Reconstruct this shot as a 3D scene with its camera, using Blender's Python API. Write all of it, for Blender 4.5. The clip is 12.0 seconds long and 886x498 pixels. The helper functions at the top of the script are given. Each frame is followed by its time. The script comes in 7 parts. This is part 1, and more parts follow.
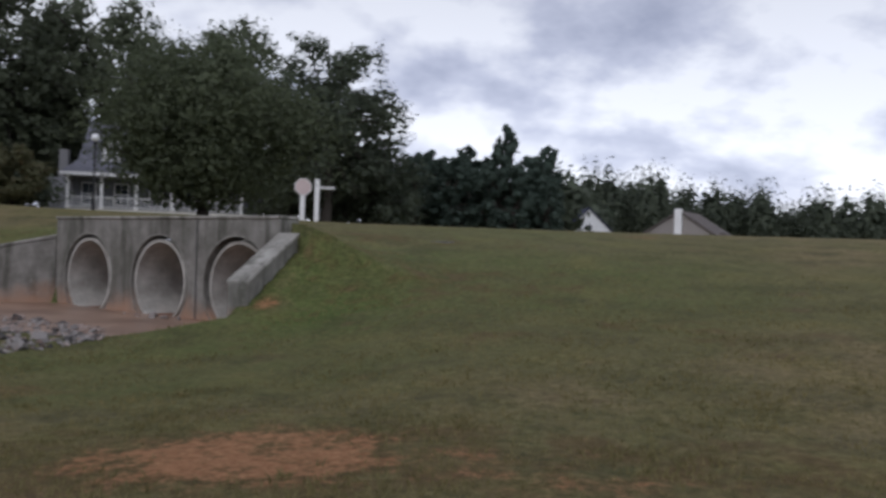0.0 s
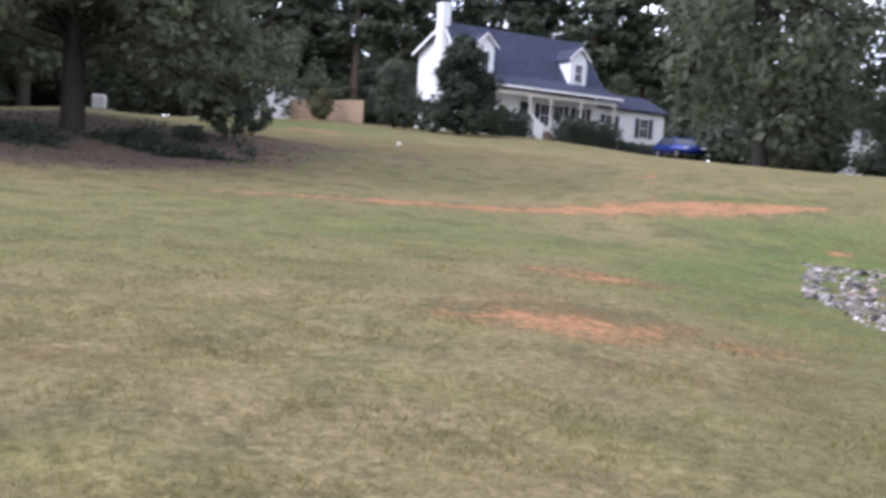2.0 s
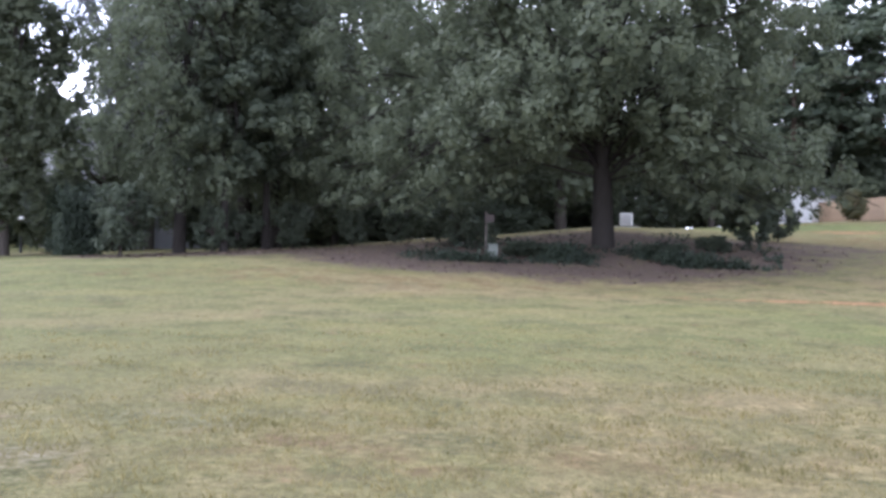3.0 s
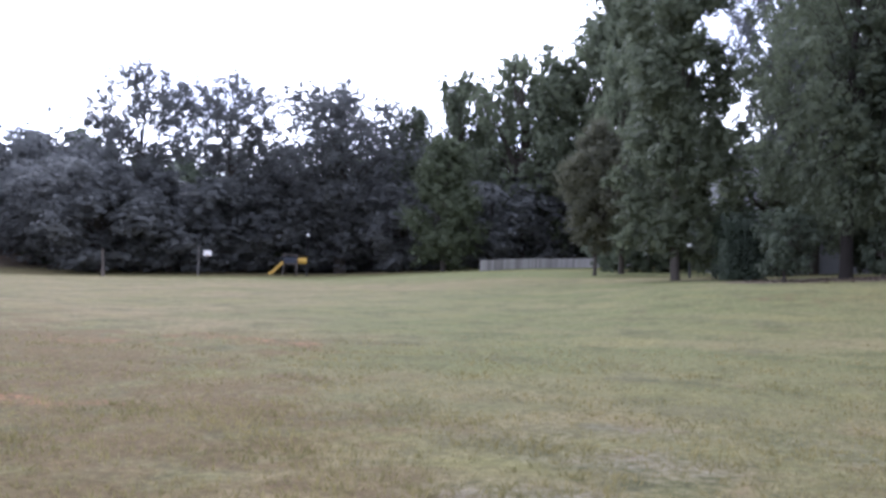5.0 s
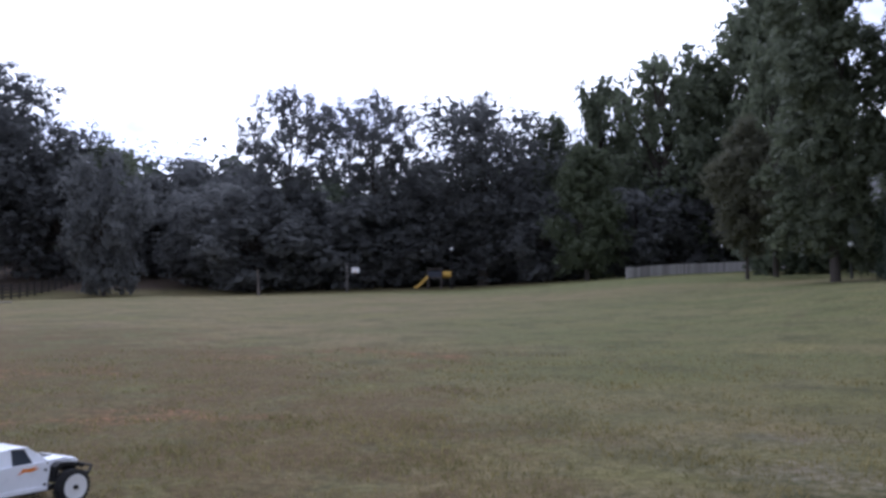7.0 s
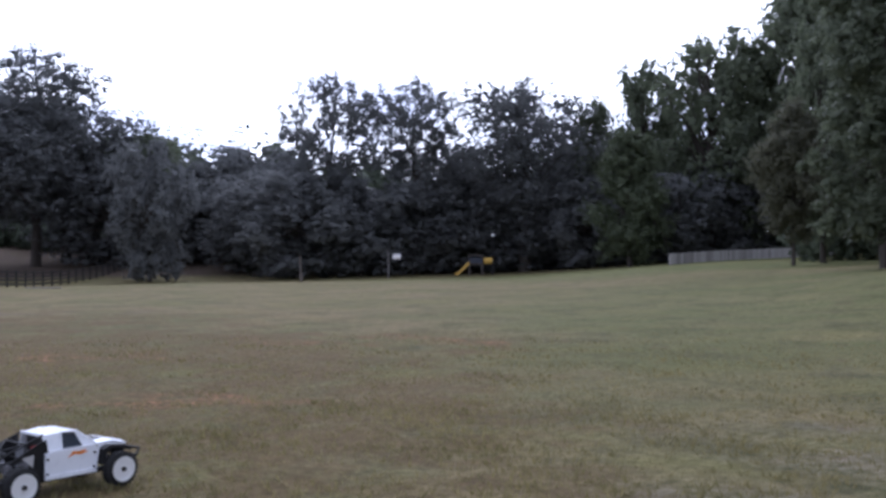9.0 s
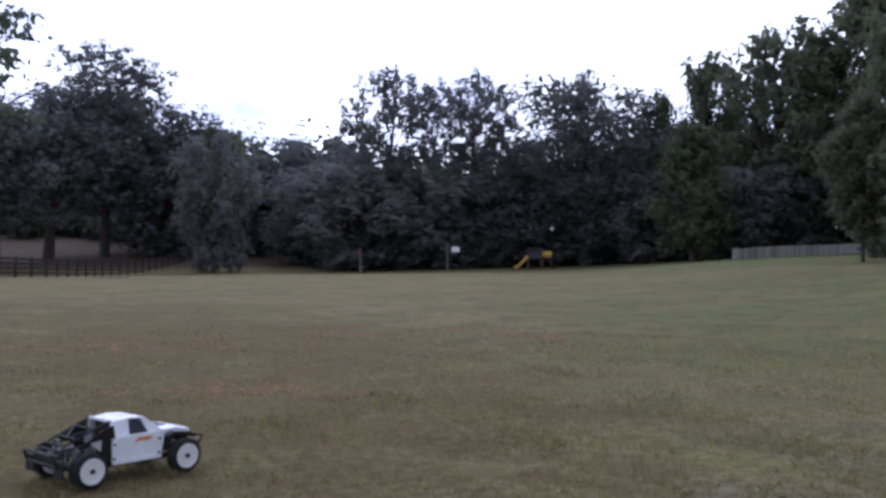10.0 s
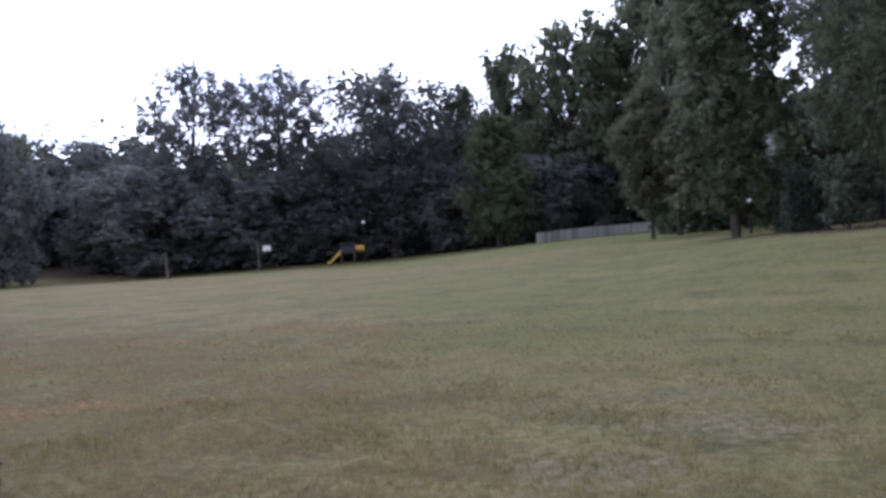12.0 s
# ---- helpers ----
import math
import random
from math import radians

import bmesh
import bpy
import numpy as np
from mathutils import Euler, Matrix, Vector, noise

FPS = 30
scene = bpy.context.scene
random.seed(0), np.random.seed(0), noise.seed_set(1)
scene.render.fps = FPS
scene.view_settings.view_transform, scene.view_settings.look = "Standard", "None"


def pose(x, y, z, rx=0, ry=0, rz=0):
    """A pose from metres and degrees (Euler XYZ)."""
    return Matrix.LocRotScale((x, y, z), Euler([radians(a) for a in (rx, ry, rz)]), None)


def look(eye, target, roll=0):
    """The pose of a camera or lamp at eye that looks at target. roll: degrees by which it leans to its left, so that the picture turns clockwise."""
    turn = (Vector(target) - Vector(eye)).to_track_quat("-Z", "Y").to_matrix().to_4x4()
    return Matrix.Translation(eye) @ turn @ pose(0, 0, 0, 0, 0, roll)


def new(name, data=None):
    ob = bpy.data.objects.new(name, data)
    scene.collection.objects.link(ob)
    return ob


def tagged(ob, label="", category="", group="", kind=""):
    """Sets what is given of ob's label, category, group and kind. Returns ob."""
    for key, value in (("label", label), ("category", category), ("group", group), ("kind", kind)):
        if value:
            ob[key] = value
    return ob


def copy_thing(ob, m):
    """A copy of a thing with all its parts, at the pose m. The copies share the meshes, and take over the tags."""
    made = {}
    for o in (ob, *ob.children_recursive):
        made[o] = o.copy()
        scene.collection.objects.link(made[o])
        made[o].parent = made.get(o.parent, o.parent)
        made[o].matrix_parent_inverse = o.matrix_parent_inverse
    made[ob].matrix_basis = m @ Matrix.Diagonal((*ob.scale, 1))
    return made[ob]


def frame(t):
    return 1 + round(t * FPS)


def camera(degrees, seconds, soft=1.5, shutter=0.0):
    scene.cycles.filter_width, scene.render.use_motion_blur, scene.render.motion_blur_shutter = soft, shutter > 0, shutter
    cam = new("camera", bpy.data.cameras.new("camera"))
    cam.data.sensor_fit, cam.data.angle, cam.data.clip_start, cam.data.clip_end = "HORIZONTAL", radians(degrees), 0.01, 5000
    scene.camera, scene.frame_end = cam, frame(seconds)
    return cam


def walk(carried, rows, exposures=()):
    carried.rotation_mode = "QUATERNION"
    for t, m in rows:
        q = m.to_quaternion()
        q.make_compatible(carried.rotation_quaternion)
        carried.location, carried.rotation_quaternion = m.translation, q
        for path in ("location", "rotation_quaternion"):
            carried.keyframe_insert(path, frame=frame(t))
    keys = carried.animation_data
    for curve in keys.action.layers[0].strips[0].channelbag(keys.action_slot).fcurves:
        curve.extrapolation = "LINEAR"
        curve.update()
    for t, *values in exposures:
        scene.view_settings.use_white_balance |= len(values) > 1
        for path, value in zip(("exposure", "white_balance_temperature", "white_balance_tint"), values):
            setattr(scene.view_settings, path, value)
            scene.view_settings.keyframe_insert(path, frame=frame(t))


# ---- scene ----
cam = camera(51.5, 12.0, soft=3.1, shutter=0.08)

# The shot is a turn on the spot: one standing place, eye about chest high.
EYE = (0.0, 0.0, 1.2)
PATH = [
    (0.0, 89.90, -2.00, -0.02),
    (0.2, 89.42, -2.37, 7.71),
    (0.5, 88.94, -2.09, 13.49),
    (0.8, 89.78, -1.12, 14.92),
    (1.0, 89.51, -0.50, 18.20),
    (1.2, 89.11, 0.29, 24.58),
    (1.3, 88.92, -0.42, 28.53),
    (1.5, 89.70, -1.49, 37.95),
    (1.7, 89.32, -2.24, 47.45),
    (1.8, 88.58, -2.88, 52.69),
    (2.0, 86.01, -3.71, 64.39),
    (2.2, 85.82, -1.90, 74.74),
    (2.3, 88.20, 0.52, 79.98),
    (2.5, 89.73, 2.37, 88.63),
    (2.7, 88.77, 2.88, 92.80),
    (3.0, 91.53, -1.18, 96.23),
    (3.2, 90.56, -1.32, 98.09),
    (4.8, 92.38, -1.51, 134.36),
    (5.0, 92.05, -1.73, 135.96),
    (5.5, 93.31, -1.32, 141.50),
    (6.0, 93.03, -1.28, 148.49),
    (6.5, 92.89, -1.03, 148.16),
    (7.0, 92.62, 0.06, 144.94),
    (7.2, 92.32, 0.04, 145.15),
    (8.8, 91.85, 0.23, 145.14),
    (9.0, 91.77, 0.02, 147.50),
    (9.5, 92.99, -1.33, 153.18),
    (10.0, 91.33, -0.49, 151.16),
    (10.5, 91.91, 0.72, 151.03),
    (11.0, 92.31, 0.90, 149.34),
    (11.5, 92.41, 0.57, 146.58),
    (12.0, 90.73, 2.91, 139.57),
]
walk(cam, [(t, pose(*EYE, rx, ry, rz)) for t, rx, ry, rz in PATH],
     exposures=[(t, stops, kelvin, tint) for t, stops, kelvin, tint in (
         (0.0, -1.27, 5990, 13), (0.2, -1.07, 5990, 14), (0.5, -0.67, 6040, 15), (0.8, -0.32, 6040, 16), (1.0, -0.17, 5810, 17), (1.5, 0.38, 5860, 19), (2.0, 0.68, 5780, 19),
         (2.5, 0.93, 5630, 18), (3.2, 1.03, 5530, 18), (4.8, 0.68, 5460, 19), (5.2, 0.50, 5410, 20), (5.5, 0.30, 5410, 20), (5.8, -0.12, 5410, 20), (6.5, -0.47, 5410, 19), (9.2, -0.32, 5410, 19),
         (9.6, -0.42, 5410, 19), (10.0, -0.60, 5410, 19), (10.5, -0.37, 5410, 19), (12.0, -0.17, 5460, 19))])

# ---- sky and light: bright broken overcast, the sun veiled behind the far end of the field ----
SUN_AZ, SUN_EL = 158.0, 42.0
world = bpy.data.worlds.new("sky")
scene.world = world
world.use_nodes = True
wn, wl = world.node_tree.nodes, world.node_tree.links
wn.clear()
w_out = wn.new("ShaderNodeOutputWorld")
w_bg = wn.new("ShaderNodeBackground")
w_sky = wn.new("ShaderNodeTexSky")
w_sky.sky_type, w_sky.sun_disc = "NISHITA", False
w_sky.sun_elevation, w_sky.sun_rotation = radians(SUN_EL), radians(-SUN_AZ)
w_co = wn.new("ShaderNodeTexCoord")
w_sep = wn.new("ShaderNodeSeparateXYZ")
wl.new(w_co.outputs["Generated"], w_sep.inputs[0])


def wmath(op, a, b=None, clamp=False):
    n = wn.new("ShaderNodeMath")
    n.operation, n.use_clamp = op, clamp
    for i, v in enumerate((a, b)):
        if v is None:
            continue
        if isinstance(v, (int, float)):
            n.inputs[i].default_value = v
        else:
            wl.new(v, n.inputs[i])
    return n.outputs[0]


# clouds lie on a flat layer: directions are divided by their height
w_h = wmath("ADD", wmath("MAXIMUM", w_sep.outputs[2], 0.0), 0.42)
w_cmb = wn.new("ShaderNodeCombineXYZ")
wl.new(wmath("DIVIDE", w_sep.outputs[0], w_h), w_cmb.inputs[0])
wl.new(wmath("DIVIDE", w_sep.outputs[1], w_h), w_cmb.inputs[1])
w_noise = wn.new("ShaderNodeTexNoise")
w_noise.inputs["Scale"].default_value, w_noise.inputs["Detail"].default_value = 2.6, 6.0
w_noise.inputs["Roughness"].default_value, w_noise.inputs["Distortion"].default_value = 0.55, 0.0
wl.new(w_cmb.outputs[0], w_noise.inputs["Vector"])
w_ramp = wn.new("ShaderNodeValToRGB")
w_ramp.color_ramp.elements[0].position, w_ramp.color_ramp.elements[0].color = 0.30, (0.42, 0.44, 0.56, 1)
w_ramp.color_ramp.elements[1].position, w_ramp.color_ramp.elements[1].color = 0.55, (1.3, 1.29, 1.3, 1)
w_mid = w_ramp.color_ramp.elements.new(0.44)
w_mid.color = (0.80, 0.81, 0.92, 1)
wl.new(w_noise.outputs["Fac"], w_ramp.inputs[0])
# brighter round the veiled sun
w_dot = wn.new("ShaderNodeVectorMath")
w_dot.operation = "DOT_PRODUCT"
a_, e_ = radians(SUN_AZ), radians(SUN_EL)
w_dot.inputs[1].default_value = (-math.sin(a_) * math.cos(e_), math.cos(a_) * math.cos(e_), math.sin(e_))
wl.new(w_co.outputs["Generated"], w_dot.inputs[0])
w_glow = wmath("MULTIPLY", wmath("POWER", wmath("MAXIMUM", w_dot.outputs["Value"], 0.0), 3.0), 1.6)
# an overcast sky over open land is brightest low down
w_low = wmath("POWER", wmath("SUBTRACT", 1.0, wmath("MAXIMUM", w_sep.outputs[2], 0.0), True), 2.5)
w_gain = wmath("ADD", w_glow, wmath("ADD", wmath("MULTIPLY", w_low, 1.6), 0.65))
w_scale = wn.new("ShaderNodeVectorMath")
w_scale.operation = "SCALE"
wl.new(w_ramp.outputs[0], w_scale.inputs[0])
wl.new(w_gain, w_scale.inputs["Scale"])
w_blue = wn.new("ShaderNodeVectorMath")
w_blue.operation = "SCALE"
wl.new(w_sky.outputs[0], w_blue.inputs[0])
w_blue.inputs["Scale"].default_value = 0.03
w_add = wn.new("ShaderNodeVectorMath")
w_add.operation = "ADD"
wl.new(w_scale.outputs[0], w_add.inputs[0])
wl.new(w_blue.outputs[0], w_add.inputs[1])
wl.new(w_add.outputs[0], w_bg.inputs["Color"])
w_bg.inputs["Strength"].default_value = 1.0
wl.new(w_bg.outputs[0], w_out.inputs["Surface"])

sun_data = bpy.data.lights.new("sun", "SUN")
sun_data.energy, sun_data.angle, sun_data.color = 1.2, radians(14), (1.0, 0.97, 0.93)
sun = new("sun", sun_data)
sun.matrix_world = look((-math.sin(a_) * math.cos(e_) * 50, math.cos(a_) * math.cos(e_) * 50, math.sin(e_) * 50), (0, 0, 0))

# ---- materials ----


class Mat:
    """A small builder for node materials."""

    def __init__(self, name, rough=0.8, metal=0.0, spec=0.4):
        self.m = bpy.data.materials.new(name)
        self.m.use_nodes = True
        self.n, self.l = self.m.node_tree.nodes, self.m.node_tree.links
        self.b = self.n["Principled BSDF"]
        self.b.inputs["Roughness"].default_value = rough
        self.b.inputs["Metallic"].default_value = metal
        self.b.inputs["Specular IOR Level"].default_value = spec
        self.co = None

    def put(self, v, sock):
        if isinstance(v, (int, float)):
            sock.default_value = v
        elif isinstance(v, tuple):
            sock.default_value = (*v, 1) if len(v) == 3 and len(sock.default_value) == 4 else v
        else:
            self.l.new(v, sock)

    def coords(self):
        if not self.co:
            self.co = self.n.new("ShaderNodeTexCoord").outputs["Object"]
        return self.co

    def noise(self, scale, detail=4.0, rough=0.55, vec=None, stretch=None):
        t = self.n.new("ShaderNodeTexNoise")
        t.inputs["Scale"].default_value, t.inputs["Detail"].default_value = scale, detail
        t.inputs["Roughness"].default_value = rough
        v = vec or self.coords()
        if stretch:
            mp = self.n.new("ShaderNodeMapping")
            mp.inputs["Scale"].default_value = stretch
            self.l.new(v, mp.inputs[0])
            v = mp.outputs[0]
        self.l.new(v, t.inputs["Vector"])
        return t.outputs["Fac"]

    def ramp(self, fac, lo, hi, a=0.0, b=1.0):
        r = self.n.new("ShaderNodeMapRange")
        r.interpolation_type = "SMOOTHSTEP"
        for k, v in zip((1, 2, 3, 4), (lo, hi, a, b)):
            r.inputs[k].default_value = v
        self.put(fac, r.inputs[0])
        return r.outputs[0]

    def mix(self, fac, a, b):
        x = self.n.new("ShaderNodeMix")
        x.data_type = "RGBA"
        self.put(fac, x.inputs[0])
        self.put(a, x.inputs[6])
        self.put(b, x.inputs[7])
        return x.outputs[2]

    def math(self, op, a, b=0.0, clamp=False):
        x = self.n.new("ShaderNodeMath")
        x.operation, x.use_clamp = op, clamp
        self.put(a, x.inputs[0])
        self.put(b, x.inputs[1])
        return x.outputs[0]

    def random(self):
        return self.n.new("ShaderNodeObjectInfo").outputs["Random"]

    def island(self):
        return self.n.new("ShaderNodeNewGeometry").outputs["Random Per Island"]

    def attr(self, name):
        a = self.n.new("ShaderNodeAttribute")
        a.attribute_name = name
        s = self.n.new("ShaderNodeSeparateColor")
        self.l.new(a.outputs["Color"], s.inputs[0])
        return s.outputs

    def color(self, v):
        self.put(v, self.b.inputs["Base Color"])
        return self

    def rough(self, v):
        self.put(v, self.b.inputs["Roughness"])
        return self

    def bump(self, height, strength=0.3, dist=0.02):
        b = self.n.new("ShaderNodeBump")
        b.inputs["Strength"].default_value, b.inputs["Distance"].default_value = strength, dist
        self.put(height, b.inputs["Height"])
        self.l.new(b.outputs[0], self.b.inputs["Normal"])
        return self


def plain(name, c, rough=0.7, metal=0.0, var=0.12, scale=6.0, bump=0.0, dirt=None):
    """A painted or moulded surface with slight mottling, fine relief and some grime."""
    m = Mat(name, rough, metal)
    dark = tuple(v * (1 - 2 * var) for v in c)
    lite = tuple(min(1, v * (1 + var)) for v in c)
    col = m.mix(m.noise(scale, 5), dark, lite)
    if dirt:
        col = m.mix(m.ramp(m.noise(scale * 0.35, 6, 0.65), 0.52, 0.72, 0.0, 0.55), col, dirt)
    m.color(col)
    m.rough(m.ramp(m.noise(scale * 3, 3), 0.3, 0.7, rough * 0.85, min(1, rough * 1.15)))
    if bump:
        m.bump(m.noise(scale * 12, 4), bump, 0.01)
    return m.m


def leaf_material(name, a, b, trans=0.3, spot=None):
    m = Mat(name, 0.6, 0, 0.3)
    isl = m.island()
    col = m.mix(isl, a, b)
    col = m.mix(m.math("MULTIPLY", m.random(), 0.4), col, tuple(v * 0.75 for v in a))
    # whole sprays are paler or darker than their neighbours
    col = m.mix(m.ramp(m.noise(0.9, 3), 0.35, 0.7, 0.0, 0.45), col, tuple(min(1, v * 1.15) for v in b))
    if spot:
        col = m.mix(m.ramp(isl, 0.86, 0.95, 0, 0.8), col, spot)
    m.color(col)
    tr = m.n.new("ShaderNodeBsdfTranslucent")
    m.l.new(col, tr.inputs[0])
    mx = m.n.new("ShaderNodeMixShader")
    mx.inputs[0].default_value = trans
    m.l.new(m.b.outputs[0], mx.inputs[1])
    m.l.new(tr.outputs[0], mx.inputs[2])
    m.l.new(mx.outputs[0], m.n["Material Output"].inputs["Surface"])
    return m.m


def ground_material():
    m = Mat("turf", 0.95, 0, 0.15)
    zone = m.attr("zone")
    zone2 = m.attr("zone2")
    big, med = m.ramp(m.noise(0.13, 4, 0.6), 0.34, 0.66), m.ramp(m.noise(0.8, 5, 0.65), 0.32, 0.68)
    fine = m.ramp(m.noise(11, 7, 0.8), 0.34, 0.66)
    streak = m.ramp(m.noise(2.6, 5, 0.65), 0.33, 0.67)
    grain = m.ramp(m.noise(38, 5, 0.8), 0.34, 0.66)
    green = m.mix(fine, (0.085, 0.082, 0.032), (0.220, 0.200, 0.088))
    dry = m.mix(fine, (0.126, 0.097, 0.046), (0.325, 0.258, 0.132))
    speck = m.mix(grain, (0.068, 0.057, 0.026), (0.350, 0.295, 0.145))
    f = m.math("ADD", m.math("MULTIPLY", big, 0.8), m.math("MULTIPLY", med, 0.4))
    f = m.math("ADD", f, m.math("MULTIPLY", streak, 0.3))
    f = m.math("ADD", f, m.math("MULTIPLY", fine, 0.25))
    f = m.math("ADD", f, m.math("MULTIPLY", m.math("SUBTRACT", m.ramp(m.noise(0.38, 3, 0.5), 0.38, 0.62), 0.5), 0.6))
    f = m.math("ADD", f, m.math("MULTIPLY", zone2[0], 0.5))
    f = m.math("SUBTRACT", f, m.math("MULTIPLY", zone[1], 0.6))
    turf = m.mix(m.ramp(f, 0.5, 1.55), green, dry)
    worn = m.ramp(m.noise(0.55, 4, 0.6), 0.52, 0.66)
    turf = m.mix(m.math("MULTIPLY", worn, 0.5), turf, m.mix(fine, (0.085, 0.071, 0.043), (0.200, 0.166, 0.100)))
    tuft = m.ramp(m.noise(4.5, 3, 0.6), 0.50, 0.68)
    turf = m.mix(m.math("MULTIPLY", tuft, 0.4), turf, m.mix(fine, (0.070, 0.062, 0.036), (0.150, 0.128, 0.074)))
    turf = m.mix(m.math("MULTIPLY", m.ramp(streak, 0.1, 0.9), 0.42), turf, speck)
    lush = m.mix(fine, (0.052, 0.090, 0.023), (0.138, 0.192, 0.052))
    turf = m.mix(m.math("MULTIPLY", zone[1], m.ramp(m.math("ADD", m.math("MULTIPLY", med, 0.6), m.math("MULTIPLY", streak, 0.5)), 0.05, 0.75, 0.15, 0.95)), turf, lush)
    # thick dark patches and thin yellowish ones
    thick = m.ramp(m.noise(1.1, 4, 0.6), 0.46, 0.68, 0.0, 0.5)
    turf = m.mix(thick, turf, m.mix(fine, (0.040, 0.045, 0.017), (0.118, 0.118, 0.046)))
    thin = m.ramp(m.noise(0.62, 4, 0.6, stretch=(1.0, 1.0, 2.0)), 0.5, 0.7, 0.0, 0.45)
    turf = m.mix(thin, turf, m.mix(fine, (0.120, 0.108, 0.034), (0.300, 0.262, 0.102)))
    # thatch gone brown where the soil is dry
    thatch = m.mix(fine, (0.090, 0.062, 0.026), (0.188, 0.134, 0.062))
    bf = m.math("ADD", zone2[2], m.math("MULTIPLY", m.math("SUBTRACT", m.math("ADD", med, streak), 1.0), 0.55))
    turf = m.mix(m.ramp(bf, 0.15, 0.95, 0.0, 0.85), turf, thatch)
    # dead grass bleached grey
    bleach = m.mix(fine, (0.105, 0.094, 0.080), (0.275, 0.25, 0.215))
    turf = m.mix(m.ramp(m.math("ADD", m.attr("zone3")[0], m.math("MULTIPLY", m.math("SUBTRACT", m.math("ADD", med, fine), 1.0), 0.5)), 0.3, 1.1, 0.0, 0.6), turf, bleach)
    # bare clay shows through where the sod is worn
    clay = m.mix(m.ramp(m.noise(16, 6, 0.75), 0.3, 0.7), (0.27, 0.118, 0.056), (0.55, 0.295, 0.155))
    breakup = m.math("ADD", m.math("MULTIPLY", m.math("ADD", streak, med), 0.45), m.math("MULTIPLY", fine, 0.75))
    breakup = m.math("ADD", breakup, m.math("MULTIPLY", grain, 0.2))
    turf = m.mix(m.ramp(m.math("ADD", zone[0], m.math("MULTIPLY", m.math("SUBTRACT", streak, 0.5), 0.3)), 0.1, 0.8, 0.0, 0.6), turf, thatch)
    cm = m.ramp(m.math("ADD", m.math("MULTIPLY", zone[0], 1.15), m.math("SUBTRACT", breakup, 1.38)), 0.0, 0.8, 0.0, 0.9)
    col = m.mix(cm, turf, clay)
    litter = m.mix(m.ramp(m.noise(14, 6, 0.75), 0.3, 0.7), (0.062, 0.046, 0.038), (0.165, 0.122, 0.094))
    col = m.mix(m.ramp(m.math("ADD", zone[2], m.math("MULTIPLY", m.math("SUBTRACT", m.math("MULTIPLY", m.math("ADD", med, streak), 0.5), 0.5), 0.9)), 0.2, 0.95), col, litter)
    mud = m.mix(m.ramp(m.noise(5, 5), 0.3, 0.7), (0.27, 0.155, 0.10), (0.46, 0.30, 0.21))
    col = m.mix(m.ramp(m.math("ADD", zone2[1], m.math("MULTIPLY", m.math("SUBTRACT", med, 0.5), 0.3)), 0.35, 0.6), col, mud)
    m.color(col)
    h = m.math("ADD", m.math("MULTIPLY", fine, 0.6), m.math("MULTIPLY", grain, 0.5))
    m.bump(h, 0.6, 0.035)
    return m.m


def concrete_material(name, base=0.36, clayed=0.0, foot=0.0, stained=True):
    """Weathered concrete: dark stains run down from the top, clay splash above the foot."""
    m = Mat(name, 0.9, 0, 0.25)
    c = m.mix(m.ramp(m.noise(2.4, 6, 0.65), 0.3, 0.7), (base * 0.66, base * 0.62, base * 0.55), (base * 1.14, base * 1.09, base * 0.99))
    run = m.noise(1.3, 6, 0.7, stretch=(2.6, 2.6, 0.3))
    c = m.mix(m.ramp(run, 0.46, 0.66, 0, 0.78 if stained else 0.05), c, (0.066, 0.064, 0.05))
    if stained:
        c = m.mix(m.ramp(m.noise(0.8, 5, 0.7), 0.46, 0.66, 0, 0.65), c, (0.105, 0.103, 0.082))
    c = m.mix(m.ramp(m.noise(9, 5, 0.7), 0.56, 0.75, 0, 0.4), c, (0.52, 0.50, 0.46))
    if clayed:
        sp = m.n.new("ShaderNodeSeparateXYZ")
        m.l.new(m.coords(), sp.inputs[0])
        hgt = m.math("ADD", sp.outputs[2], m.math("MULTIPLY", m.math("SUBTRACT", m.noise(1.7, 5), 0.5), 0.9))
        c = m.mix(m.ramp(hgt, foot - 0.3, foot + 0.25, clayed, 0.0), c, (0.42, 0.25, 0.165))
    m.color(c)
    m.bump(m.noise(30, 5, 0.7), 0.35, 0.015)
    return m.m


def shingle_material(name, c):
    m = Mat(name, 0.9, 0, 0.25)
    b = m.n.new("ShaderNodeTexBrick")
    b.inputs["Scale"].default_value = 1.0
    b.inputs["Mortar Size"].default_value, b.inputs["Brick Width"].default_value, b.inputs["Row Height"].default_value = 0.012, 0.32, 0.14
    b.inputs["Color1"].default_value = (*[v * 0.8 for v in c], 1)
    b.inputs["Color2"].default_value = (*[v * 1.2 for v in c], 1)
    b.inputs["Mortar"].default_value = (*[v * 0.5 for v in c], 1)
    mp = m.n.new("ShaderNodeMapping")
    mp.inputs["Rotation"].default_value = (0, 0, 0)
    m.l.new(m.coords(), mp.inputs[0])
    m.l.new(mp.outputs[0], b.inputs["Vector"])
    m.color(m.mix(m.ramp(m.noise(0.7, 5), 0.35, 0.7, 0, 0.35), b.outputs["Color"], tuple(v * 0.6 for v in c)))
    return m.m


def bark_material(name, a, b):
    m = Mat(name, 0.95, 0, 0.15)
    n = m.noise(5, 6, 0.7, stretch=(3, 3, 0.5))
    m.color(m.mix(n, a, b))
    m.bump(n, 0.8, 0.05)
    return m.m


